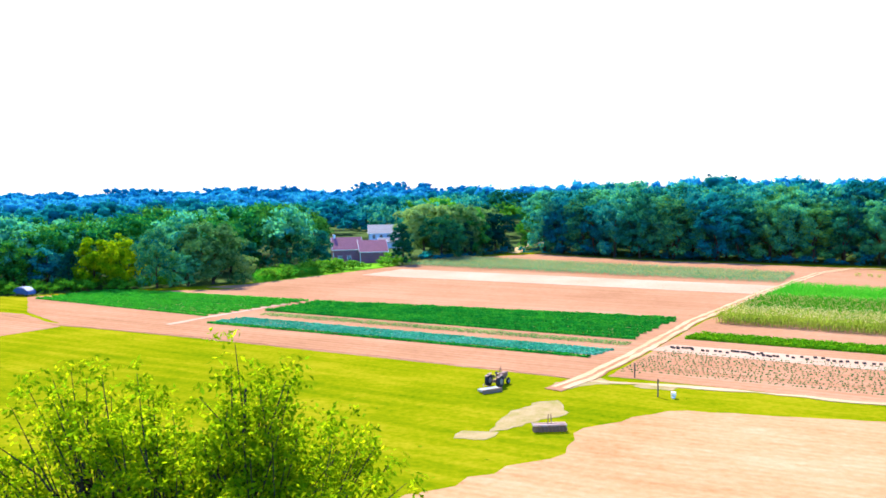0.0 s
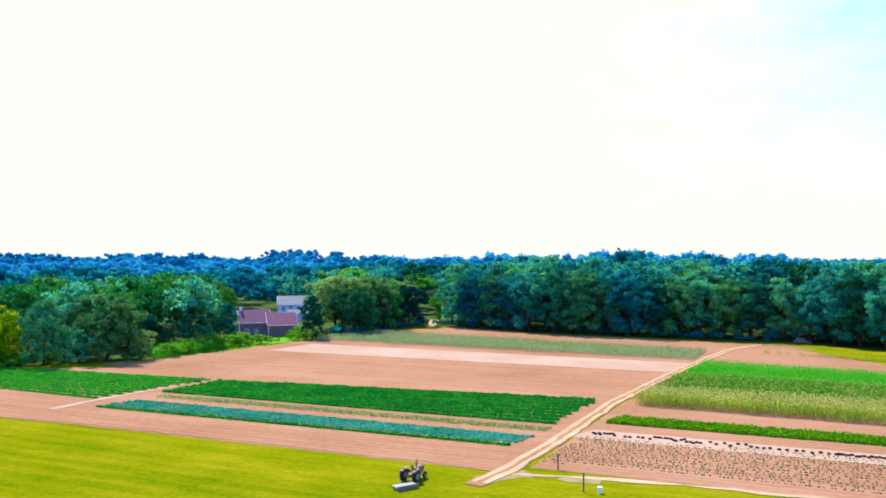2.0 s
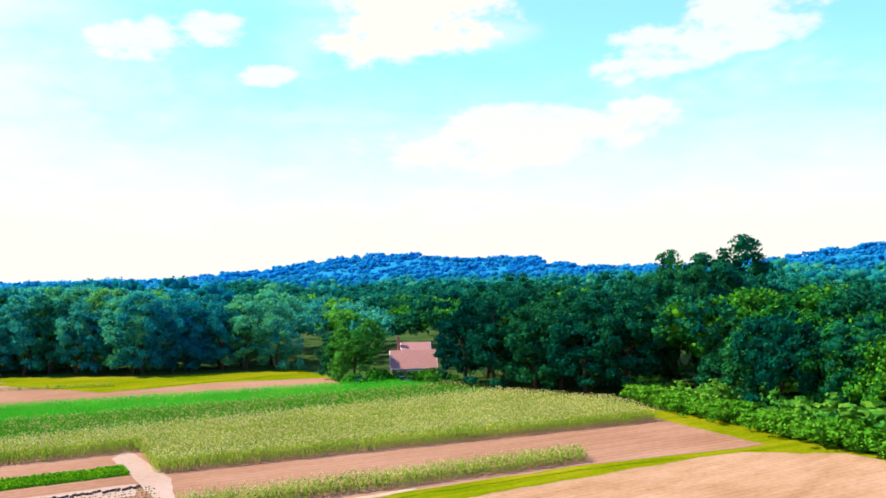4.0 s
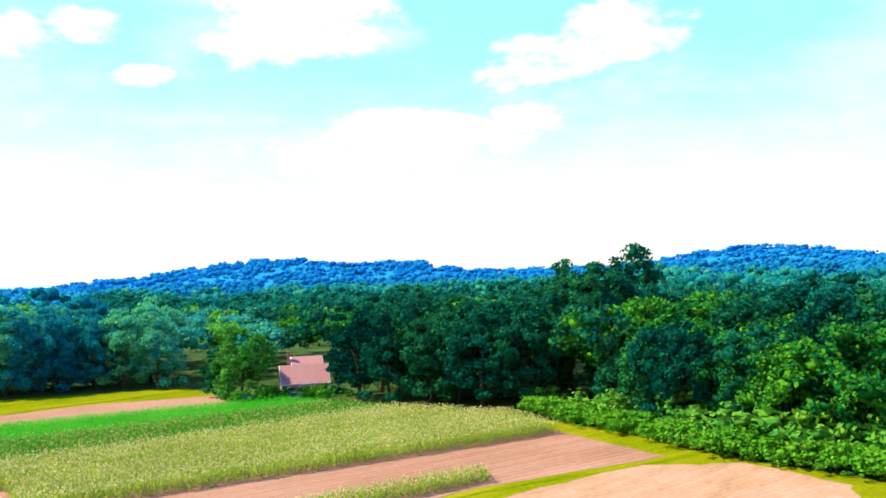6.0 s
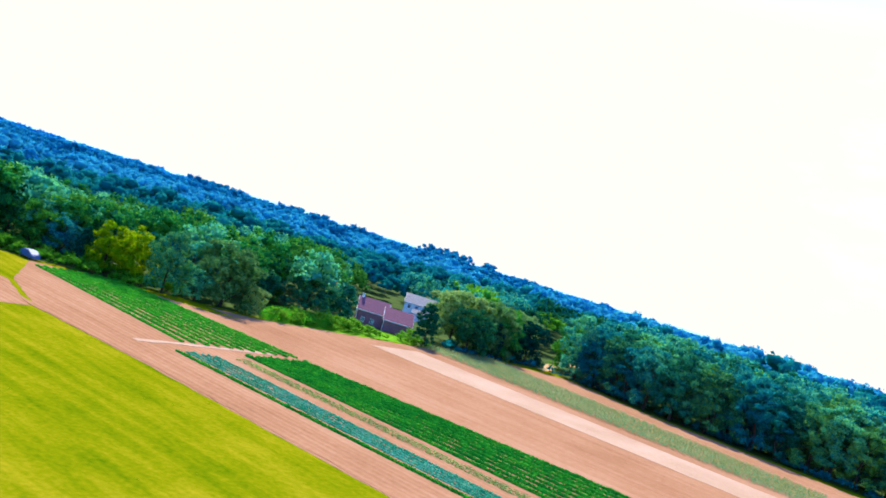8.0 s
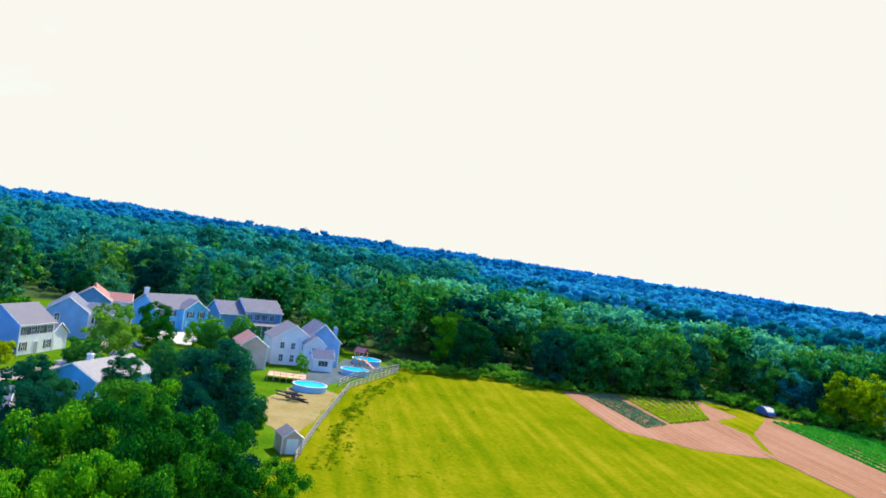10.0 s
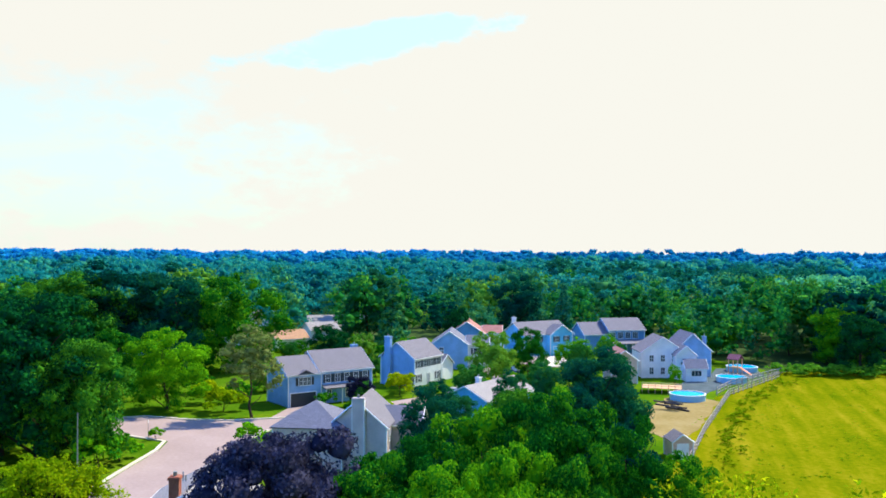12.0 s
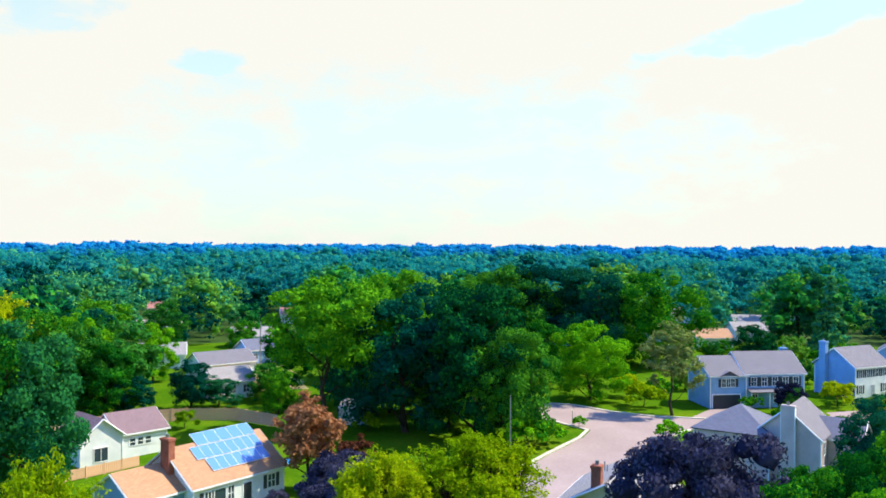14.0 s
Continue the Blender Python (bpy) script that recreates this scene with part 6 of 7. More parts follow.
def shed(x, y, facing, w, d, h, wall, roof, label):
    s = thing("garden_shed", (x, y, 0), 180 - facing, label, "shed")
    block(s, w, d, h, 0.9, wall, roof, "y", over=0.15)
    opening(s, "front", 0.0, w * 0.5, h * 0.85, (w, d), "trim", (2, 1))
    return s


shed(-84.6, 62.8, 100, 2.6, 3.0, 2.1, "pink", "r_grey", "small lilac-pink garden shed with a grey roof")
shed(-106, -33, 75, 4.2, 5.0, 2.4, "white", "r_pale", "white garden shed under the big trees")
e = thing("log_pile", (-113, 78, 0), 25, "dark heap of stacked timber on the worn lawn", "log pile")
for i in range(14):
    bm = bmesh.new()
    x, y, z = rng.uniform(-2, 2), rng.uniform(-1.2, 1.2), rng.uniform(0.15, 1.2)
    rod(bm, (x - 1.2, y + rng.uniform(-0.4, 0.4), z), (x + 1.2, y + rng.uniform(-0.4, 0.4), z + rng.uniform(-0.1, 0.3)), 0.14)
    part("log", bm, S["post"], e)


def rail_fence(line, label, name="fence", spacing=2.4, tall=1.25, mat="greywood", boards=3):
    f = thing(name, (*line[0], 0), 0, label, "fence")
    o = Vector(line[0])
    pm = bm_mesh("post", boxed(-0.07, 0.07, -0.07, 0.07, -0.2, tall, 0.01))
    pm.materials.append(S[mat])
    rm = bm_mesh("rail", boxed(0, spacing, -0.03, 0.03, -0.07, 0.07))
    rm.materials.append(S[mat])
    for a, b in zip(line, line[1:]):
        a, b = Vector(a) - o, Vector(b) - o
        n = max(1, round((b - a).length / spacing))
        an = math.atan2(b.y - a.y, b.x - a.x)
        k = (b - a).length / n / spacing
        for i in range(n):
            p = a.lerp(b, i / n)
            put_part("post", pm, f, Matrix.Translation((p.x, p.y, 0)))
            for j in range(boards):
                put_part("rail", rm, f, Matrix.Translation((p.x, p.y, 0.3 + j * (tall - 0.4) / max(1, boards - 1))) @ Matrix.Rotation(an, 4, "Z") @ Matrix.Diagonal((k, 1, 1, 1)))


def board_fence(line, label, tall=1.8, width=1.9):
    f = thing("fence", (*line[0], 0), 0, label, "fence")
    o = Vector(line[0])
    bw = width / 9
    pm = bm_mesh("board", boxed(0.006, bw - 0.006, -0.012, 0.012, 0.06, tall))
    pm.materials.append(S["wood"])
    rm = bm_mesh("rail", boxed(0, width, 0.012, 0.05, 0.35, 0.44))
    rm.materials.append(S["wood"])
    qm = bm_mesh("post", boxed(-0.06, 0.06, -0.06, 0.06, -0.2, tall + 0.12))
    qm.materials.append(S["wood"])
    for a, b in zip(line, line[1:]):
        a, b = Vector(a) - o, Vector(b) - o
        n = max(1, round((b - a).length / width))
        an = math.atan2(b.y - a.y, b.x - a.x)
        for i in range(n):
            p = a.lerp(b, i / n)
            m = Matrix.Translation((p.x, p.y, 0)) @ Matrix.Rotation(an, 4, "Z")
            k = (b - a).length / n / width
            for j in range(9):
                put_part("board", pm, f, m @ Matrix.Translation((j * bw * k, 0, 0.015 * (j % 2))) @ Matrix.Diagonal((k, 1, 1, 1)))
            for z in (0.0, tall - 0.8):
                put_part("rail", rm, f, m @ Matrix.Translation((0, 0, z)) @ Matrix.Diagonal((k, 1, 1, 1)))
            put_part("post", qm, f, m)


rail_fence([(-79.8, 61.3), (-96.9, 74.3), (-122.5, 95.0), (-139.7, 118.0)], "grey weathered post-and-rail fence along the meadow")
rail_fence([(-124, 93.5), (-131, 101), (-144, 122)], "dark rail fence round the pool gardens", tall=1.4)
board_fence([(-86, -69), (-96.5, -61.7), (-99.9, -56.6), (-101.8, -49.5), (-99, -42)], "tall tan wooden board fence round the garden")
board_fence([(-66, -53.5), (-70, -51.2), (-76, -48.6)], "low tan wooden fence beside the house", 1.2)

e = thing("parasol", (-90, -56.5, 0), 0, "open pale canvas garden parasol on a lawn", "parasol")
part("pole", rod(bmesh.new(), (0, 0, 0), (0, 0, 2.5), 0.04), S["pipe"], e)
bm = bmesh.new()
bmesh.ops.create_cone(bm, cap_ends=True, segments=8, radius1=1.7, radius2=0.05, depth=0.6, matrix=Matrix.Translation((0, 0, 2.45)))
part("canopy", bm, S["cloth"], e)
e = thing("awning", (-130, -66, 0), 20, "faded red canvas gazebo roof between gardens", "gazebo")
bm = bmesh.new()
bmesh.ops.create_cone(bm, cap_ends=True, segments=4, radius1=3.0, radius2=0.1, depth=1.0, matrix=Matrix.Translation((0, 0, 3.0)))
part("canopy", bm, S["redcloth"], e)
for x in (-1.9, 1.9):
    for y in (-1.9, 1.9):
        part("post", rod(bmesh.new(), (x, y, 0), (x, y, 2.6), 0.05), S["pipe"], e)
e = thing("awning", (-76.5, -31.5, 0), 0, "bright blue tarpaulin behind the white house", "tarpaulin")
part("sheet", slab(bmesh.new(), [(-1.8, -1.6, 1.0), (1.8, -1.6, 1.0), (1.8, 1.6, 1.7), (-1.8, 1.6, 1.7)], 0.04), S["awning"], e)
for x in (-1.7, 1.7):
    part("post", boxed(x - 0.04, x + 0.04, -1.5, -1.42, 0, 0.98), S["pipe"], e)


def pole(x, y, tall, r, label, name="pole"):
    e = thing(name, (x, y, 0), 0, label, "pole")
    part("shaft", rod(bmesh.new(), (0, 0, -0.3), (0, 0, tall), r, r * 0.7), S["pipe"], e)
    return e


pole(-91, -8.0, 7.5, 0.09, "slim grey metal pole beside the street")
e = pole(-111.5, -2.2, 2.4, 0.04, "street sign on a thin post at the corner", "street_sign")
part("sign", boxed(-0.4, 0.4, -0.02, 0.02, 2.1, 2.35), S["trim"], e)
e = pole(-99.5, 9.6, 1.1, 0.07, "mailbox on a post beside the kerb", "mailbox")
part("box", boxed(-0.15, 0.15, -0.3, 0.3, 1.05, 1.35, 0.05), S["shutter"], e)
pole(-152, -70, 9.5, 0.16, "wooden utility pole among the houses", "utility_pole")


# ---------------------------------------------------------------- vehicles and farm gear
def wheel(parent, x, y, z, r, w, axis="Y"):
    bm = bmesh.new()
    bmesh.ops.create_cone(bm, cap_ends=True, segments=24, radius1=r, radius2=r, depth=w)
    es = [ed for ed in bm.edges if abs(ed.verts[0].co.z - ed.verts[1].co.z) < 1e-5]
    bmesh.ops.bevel(bm, geom=es, offset=min(w, r) * 0.22, segments=2, affect="EDGES")
    t = part("wheel", bm, S["tyre"], parent)
    t.matrix_basis = Matrix.Translation((x, y, z)) @ Matrix.Rotation(radians(90), 4, "X")
    bm = bmesh.new()
    bmesh.ops.create_cone(bm, cap_ends=True, segments=16, radius1=r * 0.5, radius2=r * 0.45, depth=w + 0.05)
    part("rim", bm, S["steel"], t, "dull steel rim")


e = thing("tractor", (6.6, 99.6, 0), 55, "old dark red farm tractor standing on the grass", "tractor")
part("hood", boxed(0.2, 2.0, -0.32, 0.32, 0.85, 1.45, 0.1), S["tractor"], e)
part("grille", boxed(2.0, 2.08, -0.28, 0.28, 0.85, 1.4, 0.02), S["steel"], e)
part("chassis", boxed(-0.9, 1.9, -0.2, 0.2, 0.55, 0.9, 0.05), S["rust"], e)
part("seat", box(boxed(-0.95, -0.5, -0.25, 0.25, 1.2, 1.28, 0.03), -1.0, -0.92, -0.25, 0.25, 1.25, 1.55, 0.03), S["tyre"], e)
part("exhaust", rod(bmesh.new(), (1.2, 0.15, 1.4), (1.2, 0.15, 2.3), 0.04), S["rust"], e)
part("steering_wheel", rod(rod(bmesh.new(), (0.2, 0, 1.35), (-0.15, 0, 1.65), 0.025), (-0.13, 0, 1.62), (-0.17, 0, 1.66), 0.2, sides=14), S["tyre"], e)
for s in (-1, 1):
    wheel(e, -0.6, s * 0.8, 0.75, 0.75, 0.38)
    wheel(e, 1.65, s * 0.6, 0.4, 0.4, 0.22)
    part("fender", slab(bmesh.new(), [(-1.25, s * 0.6, 1.35), (-0.1, s * 0.6, 1.55), (-0.1, s * 1.0, 1.55), (-1.25, s * 1.0, 1.35)], 0.05), S["tractor"], e)
bm = bmesh.new()
for x in (-0.1, 0.12):
    rod(bm, (x, -0.4, 1.0), (x, -0.4, 2.25), 0.03)
part("lever", bm, S["rust"], e)
e = thing("box_blade", (5.5, 96.6, 0), 30, "flat dark steel implement lying behind the tractor", "implement")
part("deck", boxed(-1.3, 1.3, -0.6, 0.6, 0.12, 0.42, 0.06), S["steel"], e)
part("blade", boxed(-1.35, 1.35, -0.72, -0.6, 0.0, 0.5), S["rust"], e)
part("hitch", rod(rod(bmesh.new(), (-0.5, 0.5, 0.4), (0, 1.3, 0.7), 0.04), (0.5, 0.5, 0.4), (0, 1.3, 0.7), 0.04), S["rust"], e)
e = thing("disc_harrow", (10.5, 79.8, 0), 4, "rusty pink-brown harrow with a row of discs on the grass", "implement")
part("beam", box(boxed(-1.7, 1.7, -0.12, 0.12, 0.62, 0.78, 0.02), -1.7, 1.7, 0.5, 0.68, 0.62, 0.78, 0.02), surface("sun-faded pink paint", [(0.5, 0.3, 0.24), (0.66, 0.45, 0.38)], 2.0, 5.0), e)
for i in range(9):
    part("disc", rod(bmesh.new(), (-1.5 + i * 0.37, -0.02, 0.3), (-1.46 + i * 0.37, 0.02, 0.3), 0.32, sides=16), S["rust"], e)
part("mast", rod(rod(bmesh.new(), (-0.15, 0.2, 0.75), (-0.1, 0.25, 1.75), 0.05), (0.2, 0.2, 0.75), (0.15, 0.25, 1.75), 0.05), S["rust"], e)
for x, y, t in ((24.2, 103, 1.9), (24.6, 93.2, 2.1)):
    e = thing("post", (x, y, 0), 0, "dark weathered wooden post beside the path", "post")
    part("shaft", boxed(-0.07, 0.07, -0.07, 0.07, -0.2, t, 0.01), S["post"], e)
e = thing("bucket", (26.2, 92.6, 0), 0, "small pale plastic bucket beside the post", "bucket")
part("body", rod(bmesh.new(), (0, 0, 0), (0, 0, 0.7), 0.25, 0.3, 12), S["cloth"], e)


def vehicle(x, y, turn, label, paint, long=4.8, tall=1.7, name="car"):
    e = thing(name, (x, y, 0), turn, label, "car")
    w = 1.85
    bm = bmesh.new()
    prof = [(-long / 2, 0.4), (long / 2, 0.4), (long / 2, 0.85), (long * 0.22, 0.98), (long * 0.08, tall), (-long * 0.28, tall), (-long * 0.42, 1.0), (-long / 2, 0.95)]
    a = [bm.verts.new((px, -w / 2, pz)) for px, pz in prof]
    b = [bm.verts.new((px, w / 2, pz)) for px, pz in prof]
    bm.faces.new(a)
    bm.faces.new(b[::-1])
    for i in range(len(prof)):
        j = (i + 1) % len(prof)
        bm.faces.new((a[i], b[i], b[j], a[j]))
    bmesh.ops.recalc_face_normals(bm, faces=bm.faces[:])
    bmesh.ops.bevel(bm, geom=bm.edges[:], offset=0.07, segments=2, affect="EDGES")
    part("body", bm, paint, e)
    for s in (-1, 1):
        part("side_window", boxed(-long * 0.30, long * 0.08, s * w / 2 - 0.01, s * w / 2 + 0.012, 1.05, tall - 0.14), S["pane"], e)
        part("headlight", boxed(long / 2 - 0.02, long / 2 + 0.02, s * 0.65 - 0.2, s * 0.65 + 0.2, 0.65, 0.8), S["trim"], e)
    part("windscreen", slab(bmesh.new(), [(long * 0.225, -0.75, 1.03), (long * 0.225, 0.75, 1.03), (long * 0.105, 0.7, tall - 0.1), (long * 0.105, -0.7, tall - 0.1)], 0.02), S["pane"], e)
    for px in (-long * 0.31, long * 0.31):
        for s in (-1, 1):
            wheel(e, px, s * (w / 2 - 0.1), 0.34, 0.34, 0.22)
    return e


vehicle(131.3, 239.6, -30, "dark blue pickup parked at the end of the farm track", S["carpaint"], 5.2, 1.9, "pickup_truck")
vehicle(170.5, 128.2, -40, "pale car parked before the brown house", S["carlight"])
vehicle(164, 138, 60, "blue van parked beside the brown house", S["tarp"], 5.0, 2.2, "van")
vehicle(-157, 66, 40, "dark car parked on the street", S["carpaint"])
e = thing("covered_cart", (-98.8, 196.6, 0), -25, "blue tarpaulin stretched over a farm cart", "cart")
bm = bmesh.new()
prof = [(-2.6, 0.5), (2.6, 0.5), (2.4, 1.3), (0.8, 2.1), (-1.0, 2.1), (-2.5, 1.3)]
a = [bm.verts.new((px, -1.2, pz)) for px, pz in prof]
b = [bm.verts.new((px, 1.2, pz)) for px, pz in prof]
bm.faces.new(a)
bm.faces.new(b[::-1])
for i in range(6):
    j = (i + 1) % 6
    bm.faces.new((a[i], b[i], b[j], a[j]))
bmesh.ops.recalc_face_normals(bm, faces=bm.faces[:])
bmesh.ops.bevel(bm, geom=bm.edges[:], offset=0.12, segments=2, affect="EDGES")
part("tarpaulin", bm, S["tarp"], e)
part("frame", boxed(-2.6, 2.6, -0.9, 0.9, 0.35, 0.5), S["rust"], e)
for x in (-1.5, 1.5):
    for s in (-1, 1):
        wheel(e, x, s * 0.9, 0.35, 0.35, 0.2)

# harvest crates along the pale strip
cm = boxed(-0.32, 0.32, -0.22, 0.22, 0, 0.34)
top = max(cm.faces, key=lambda f: f.calc_center_median().z)
bmesh.ops.inset_region(cm, faces=[top], thickness=0.035)
for v in top.verts:
    v.co.z = 0.04
cme = bm_mesh("harvest_crate", cm)
cme.materials.append(S["crate"])
gc = np.random.default_rng(14)
a, b = np.array([33.0, 122.2]), np.array([72.5, 100.6])
along = (b - a) / np.linalg.norm(b - a)
side = np.array([-along[1], along[0]])
for lo, hi, n, rows in ((0.02, 0.10, 9, 2), (0.12, 0.2, 4, 1), (0.2, 0.36, 16, 2), (0.38, 0.55, 9, 2), (0.55, 0.75, 9, 1), (0.72, 0.99, 26, 1)):
    for i in range(n):
        t = lo + (hi - lo) * (i + gc.uniform(-0.2, 0.2)) / n
        p = a + (b - a) * t + side * (gc.integers(rows) * 1.1 + gc.normal(0, 0.25))
        o = new("harvest_crate", cme)
        o.matrix_basis = pose(p[0], p[1], 0.065, 0, 0, gc.uniform(-40, 10)) @ Matrix.Scale(0.66, 4)
        tagged(o, "dark slatted harvest crate standing on pale soil", "crate", "harvest crates")

# ---------------------------------------------------------------- garden and street trees
VASE = leaf("vase-shaped tree foliage", [(0.002, 0.07, 0.014), (0.018, 0.185, 0.013), (0.12, 0.36, 0.009)], 0.25, 0.4)
GREEN2 = leaf("bright garden foliage", [(0.003, 0.084, 0.010), (0.03, 0.232, 0.009), (0.165, 0.445, 0.006)], 0.25, 0.42)
tree_kind("n_green", 14, 6.0, 0.4, 62, 300, 0.16, GREEN2, "round", 0.3, 201)
tree_kind("n_green2", 14, 5.2, 0.4, 54, 300, 0.16, GREEN2, "round", 0.3, 202)
tree_kind("n_dark", 21, 8.6, 0.8, 90, 190, 0.235, M["leaf_maple"], "round", 0.5, 203)
tree_kind("n_dark2", 20, 7.6, 0.6, 84, 190, 0.235, M["leaf_dark"], "round", 0.45, 204)
tree_kind("n_vase", 21, 8.0, 6.5, 84, 190, 0.235, VASE, "vase", 0.45, 205)
gy = np.random.default_rng(206)
lobes = [(math.cos(k * 2.4) * r, math.sin(k * 2.4) * r, z, 2.2, 2.6, 60) for k, (r, z) in enumerate([(0.4, 9.2), (2.4, 8.2), (2.8, 7.6), (3.4, 7.8), (3.6, 6.6), (3.8, 7.0), (4.0, 5.8), (3.2, 8.4), (1.6, 8.8)])]
me, tm = airy(gy, [(0, 0, -0.3, 0.26), (0.1, 0.1, 3.0, 0.2), (0.2, 0.0, 7.0, 0.12), (0.3, 0.0, 10.6, 0.03)], lobes, 0.14, (0.5, 0.8, 1.0, 1.05), 0.42, 12, 22)
me.materials.append(M["leaf_yellow"])
tm.materials.append(M["bark"])
KINDS["n_yellow"], GIRTH["n_yellow"] = (me, tm, 12), 0.5
tree_kind("n_purple", 12, 5.8, 0.8, 80, 240, 0.17, M["leaf_purple"], "round", 0.28, 207, 0.75)
tree_kind("n_lime", 12, 5.2, 0.3, 90, 80, 0.26, M["leaf_lime"], "round", 0.26, 213)
tree_kind("n_red", 10, 3.8, 1.2, 110, 46, 0.2, M["leaf_red"], "vase", 0.22, 208)
tree_kind("n_thin", 15, 4.2, 2.5, 70, 45, 0.2, M["leaf_dry"], "round", 0.22, 209)
tree_kind("n_small", 12, 4.8, 0.4, 40, 60, 0.27, GREEN2, "round", 0.26, 214)
tree_kind("shrub", 2.4, 1.7, 0.0, 14, 70, 0.16, GREEN2, "low", 0.06, 210)
tree_kind("shrub_red", 2.4, 1.7, 0.0, 14, 70, 0.16, M["leaf_purple"], "low", 0.06, 211)
tree_kind("shrub_gold", 3.2, 2.0, 0.0, 16, 70, 0.18, M["leaf_yellow"], "low", 0.06, 212)
GT = "garden trees"
for key, x, y, hh, sp, lab in [
        ("n_dark", -101, -14, 21.5, 1.0, "huge dark green maple shading the street corner"), ("n_dark2", -101, -24, 20.5, 1.05, "huge dark green maple beside the shed"),
        ("n_vase", -97, -34, 21.5, 1.0, "tall bright green vase-shaped tree"), ("n_dark", -97, -8.5, 16, 0.8, "dark green tree leaning over the street"),
        ("n_dark", -112, -34, 12, 0.9, "green tree behind the shed"), ("n_green", -132, -1, 13.6, 0.95, "rounded bright green street tree"), ("n_green2", -143, -10, 12.5, 1.0, "green tree at the lawn's edge"),
        # the low dark shrubby trees are added to deepen the shade under the maples
        ("n_dark", -105, -19, 7.5, 1.5, "dark shrubby tree added to deepen shade below the maples"), ("n_dark", -113, -30, 7.0, 1.4, "dark shrubby tree added to deepen shade behind the shed"), ("n_dark2", -103, -10, 6.5, 1.3, "dark shrubby tree added to deepen shade below the maples"), ("n_dark2", -117, -14, 8.0, 1.3, "dark green tree beside the lawn"), ("n_thin", -122.3, 12, 15.2, 1.0, "thin sparse tree with drying leaves on the lawn"), ("n_dark2", -56, -47.5, 18.5, 0.8, "dark green tree in a back garden"), ("n_vase", -53, -51, 19.5, 0.8, "bright green tree in a back garden"),
        ("n_dark2", -62, -54, 15.5, 0.7, "dark green tree beside the white house"), ("n_yellow", -50.5, -4.5, 12.2, 1.0, "yellow-green tree in a front garden"), ("n_yellow", -46.5, -10, 11.4, 0.8, "yellow-green tree in a front garden"),
        ("n_yellow", -25.5, -21, 15.2, 0.55, "yellow-green treetop beside the houses"), ("n_purple", -52, -13.2, 8.6, 0.8, "purple-leaved shrubby tree in a garden"),
        ("n_purple", -57, -16.5, 8.2, 1.1, "purple-leaved shrubby tree in a garden"), ("n_lime", -109.5, -74.6, 13, 1.1, "light green tree behind the gardens"), ("n_green", -110, -83, 15, 1.0, "green tree behind the gardens"), ("n_green2", -99, -69, 11, 1.0, "green tree behind the fence"), ("n_vase", -120, -86, 16, 1.0, "bright green tree behind the gardens"), ("n_dark2", -107, -60, 8, 1.1, "dark green tree behind the fence"), ("n_purple", -60, -19, 7.2, 0.8, "purple-leaved shrubby tree in a garden"), ("n_red", -71.5, -26, 10.2, 1.0, "coppery red maple beside the solar house"), ("n_red", -70, -20.5, 6.5, 0.9, "small coppery maple beside the house"),
        
        
        ("n_dark2", -81, 50.5, 14.6, 0.85, "dark green tree in a back garden"), ("n_lime", -141, 56.5, 10.4, 0.95, "rounded light green street tree"),
        ("n_green", -152, 68, 10.5, 0.8, "green street tree before the houses"), ("n_dark2", -112, 56, 8.5, 0.7, "dark green tree by the blue house"), ("n_dark2", -100, 46, 9.5, 0.75, "dark green tree behind the taupe house"),
        ("n_purple", -127.5, 29.5, 5.2, 0.8, "purple-leaved tree before the grey house"), ("n_green", -93, 62, 5.0, 0.7, "small green tree beside the fence"), ("grey0", -171, 144, 8.5, 1.0, "pale rounded willow at the meadow corner"),
        ("n_dark2", -88, 35, 9.0, 0.8, "dark tree beside the taupe house"), ("n_green", -114, -22, 15, 0.9, "green tree behind the maples"), 
        ("n_green2", -124, -52, 12, 0.9, "green tree among the gardens"), ("n_vase", -90, -75, 17, 0.8, "bright green tree behind the white house"), ("n_dark2", -75, -70, 18, 0.9, "dark green tree behind the white house")]:
    tree(key, x, y, hh, lab, sp, group=GT)
for key, x, y, hh, lab in [("shrub_gold", -136.5, 38, 4.2, "golden-green shrub beside the grey house"), ("shrub_red", -141, 40, 3.0, "reddish shrub in a front garden"), ("shrub", -110.3, -1.2, 1.6, "round clipped shrub at the corner lawn"), ("shrub", -95, -6.5, 4.5, "green shrub below the maple"),
                           ("shrub", -144, 62, 2.4, "clipped green shrub beside the street"), ("shrub", -125, 62, 2.6, "green shrub by a driveway"), ("shrub", -93, -60, 2.2, "green shrub along the wooden fence"), ("shrub_gold", -95, -54, 2.6, "yellow-green shrub along the wooden fence"),
                           ("shrub", -97, -37, 2.6, "green shrub by the white shed"), ("shrub_gold", -100, -29, 2.6, "yellow-green shrub by the white shed"), ("shrub", -60, -29, 1.6, "low shrub before the white house"), ("shrub_red", -66, -27.2, 1.6, "low purple shrub before the white house"), ("shrub", -129, 24, 2.4, "dark green shrub by the garage")]:
    tree(key, x, y, hh, lab, 1.0, group="garden shrubs", name="shrub")

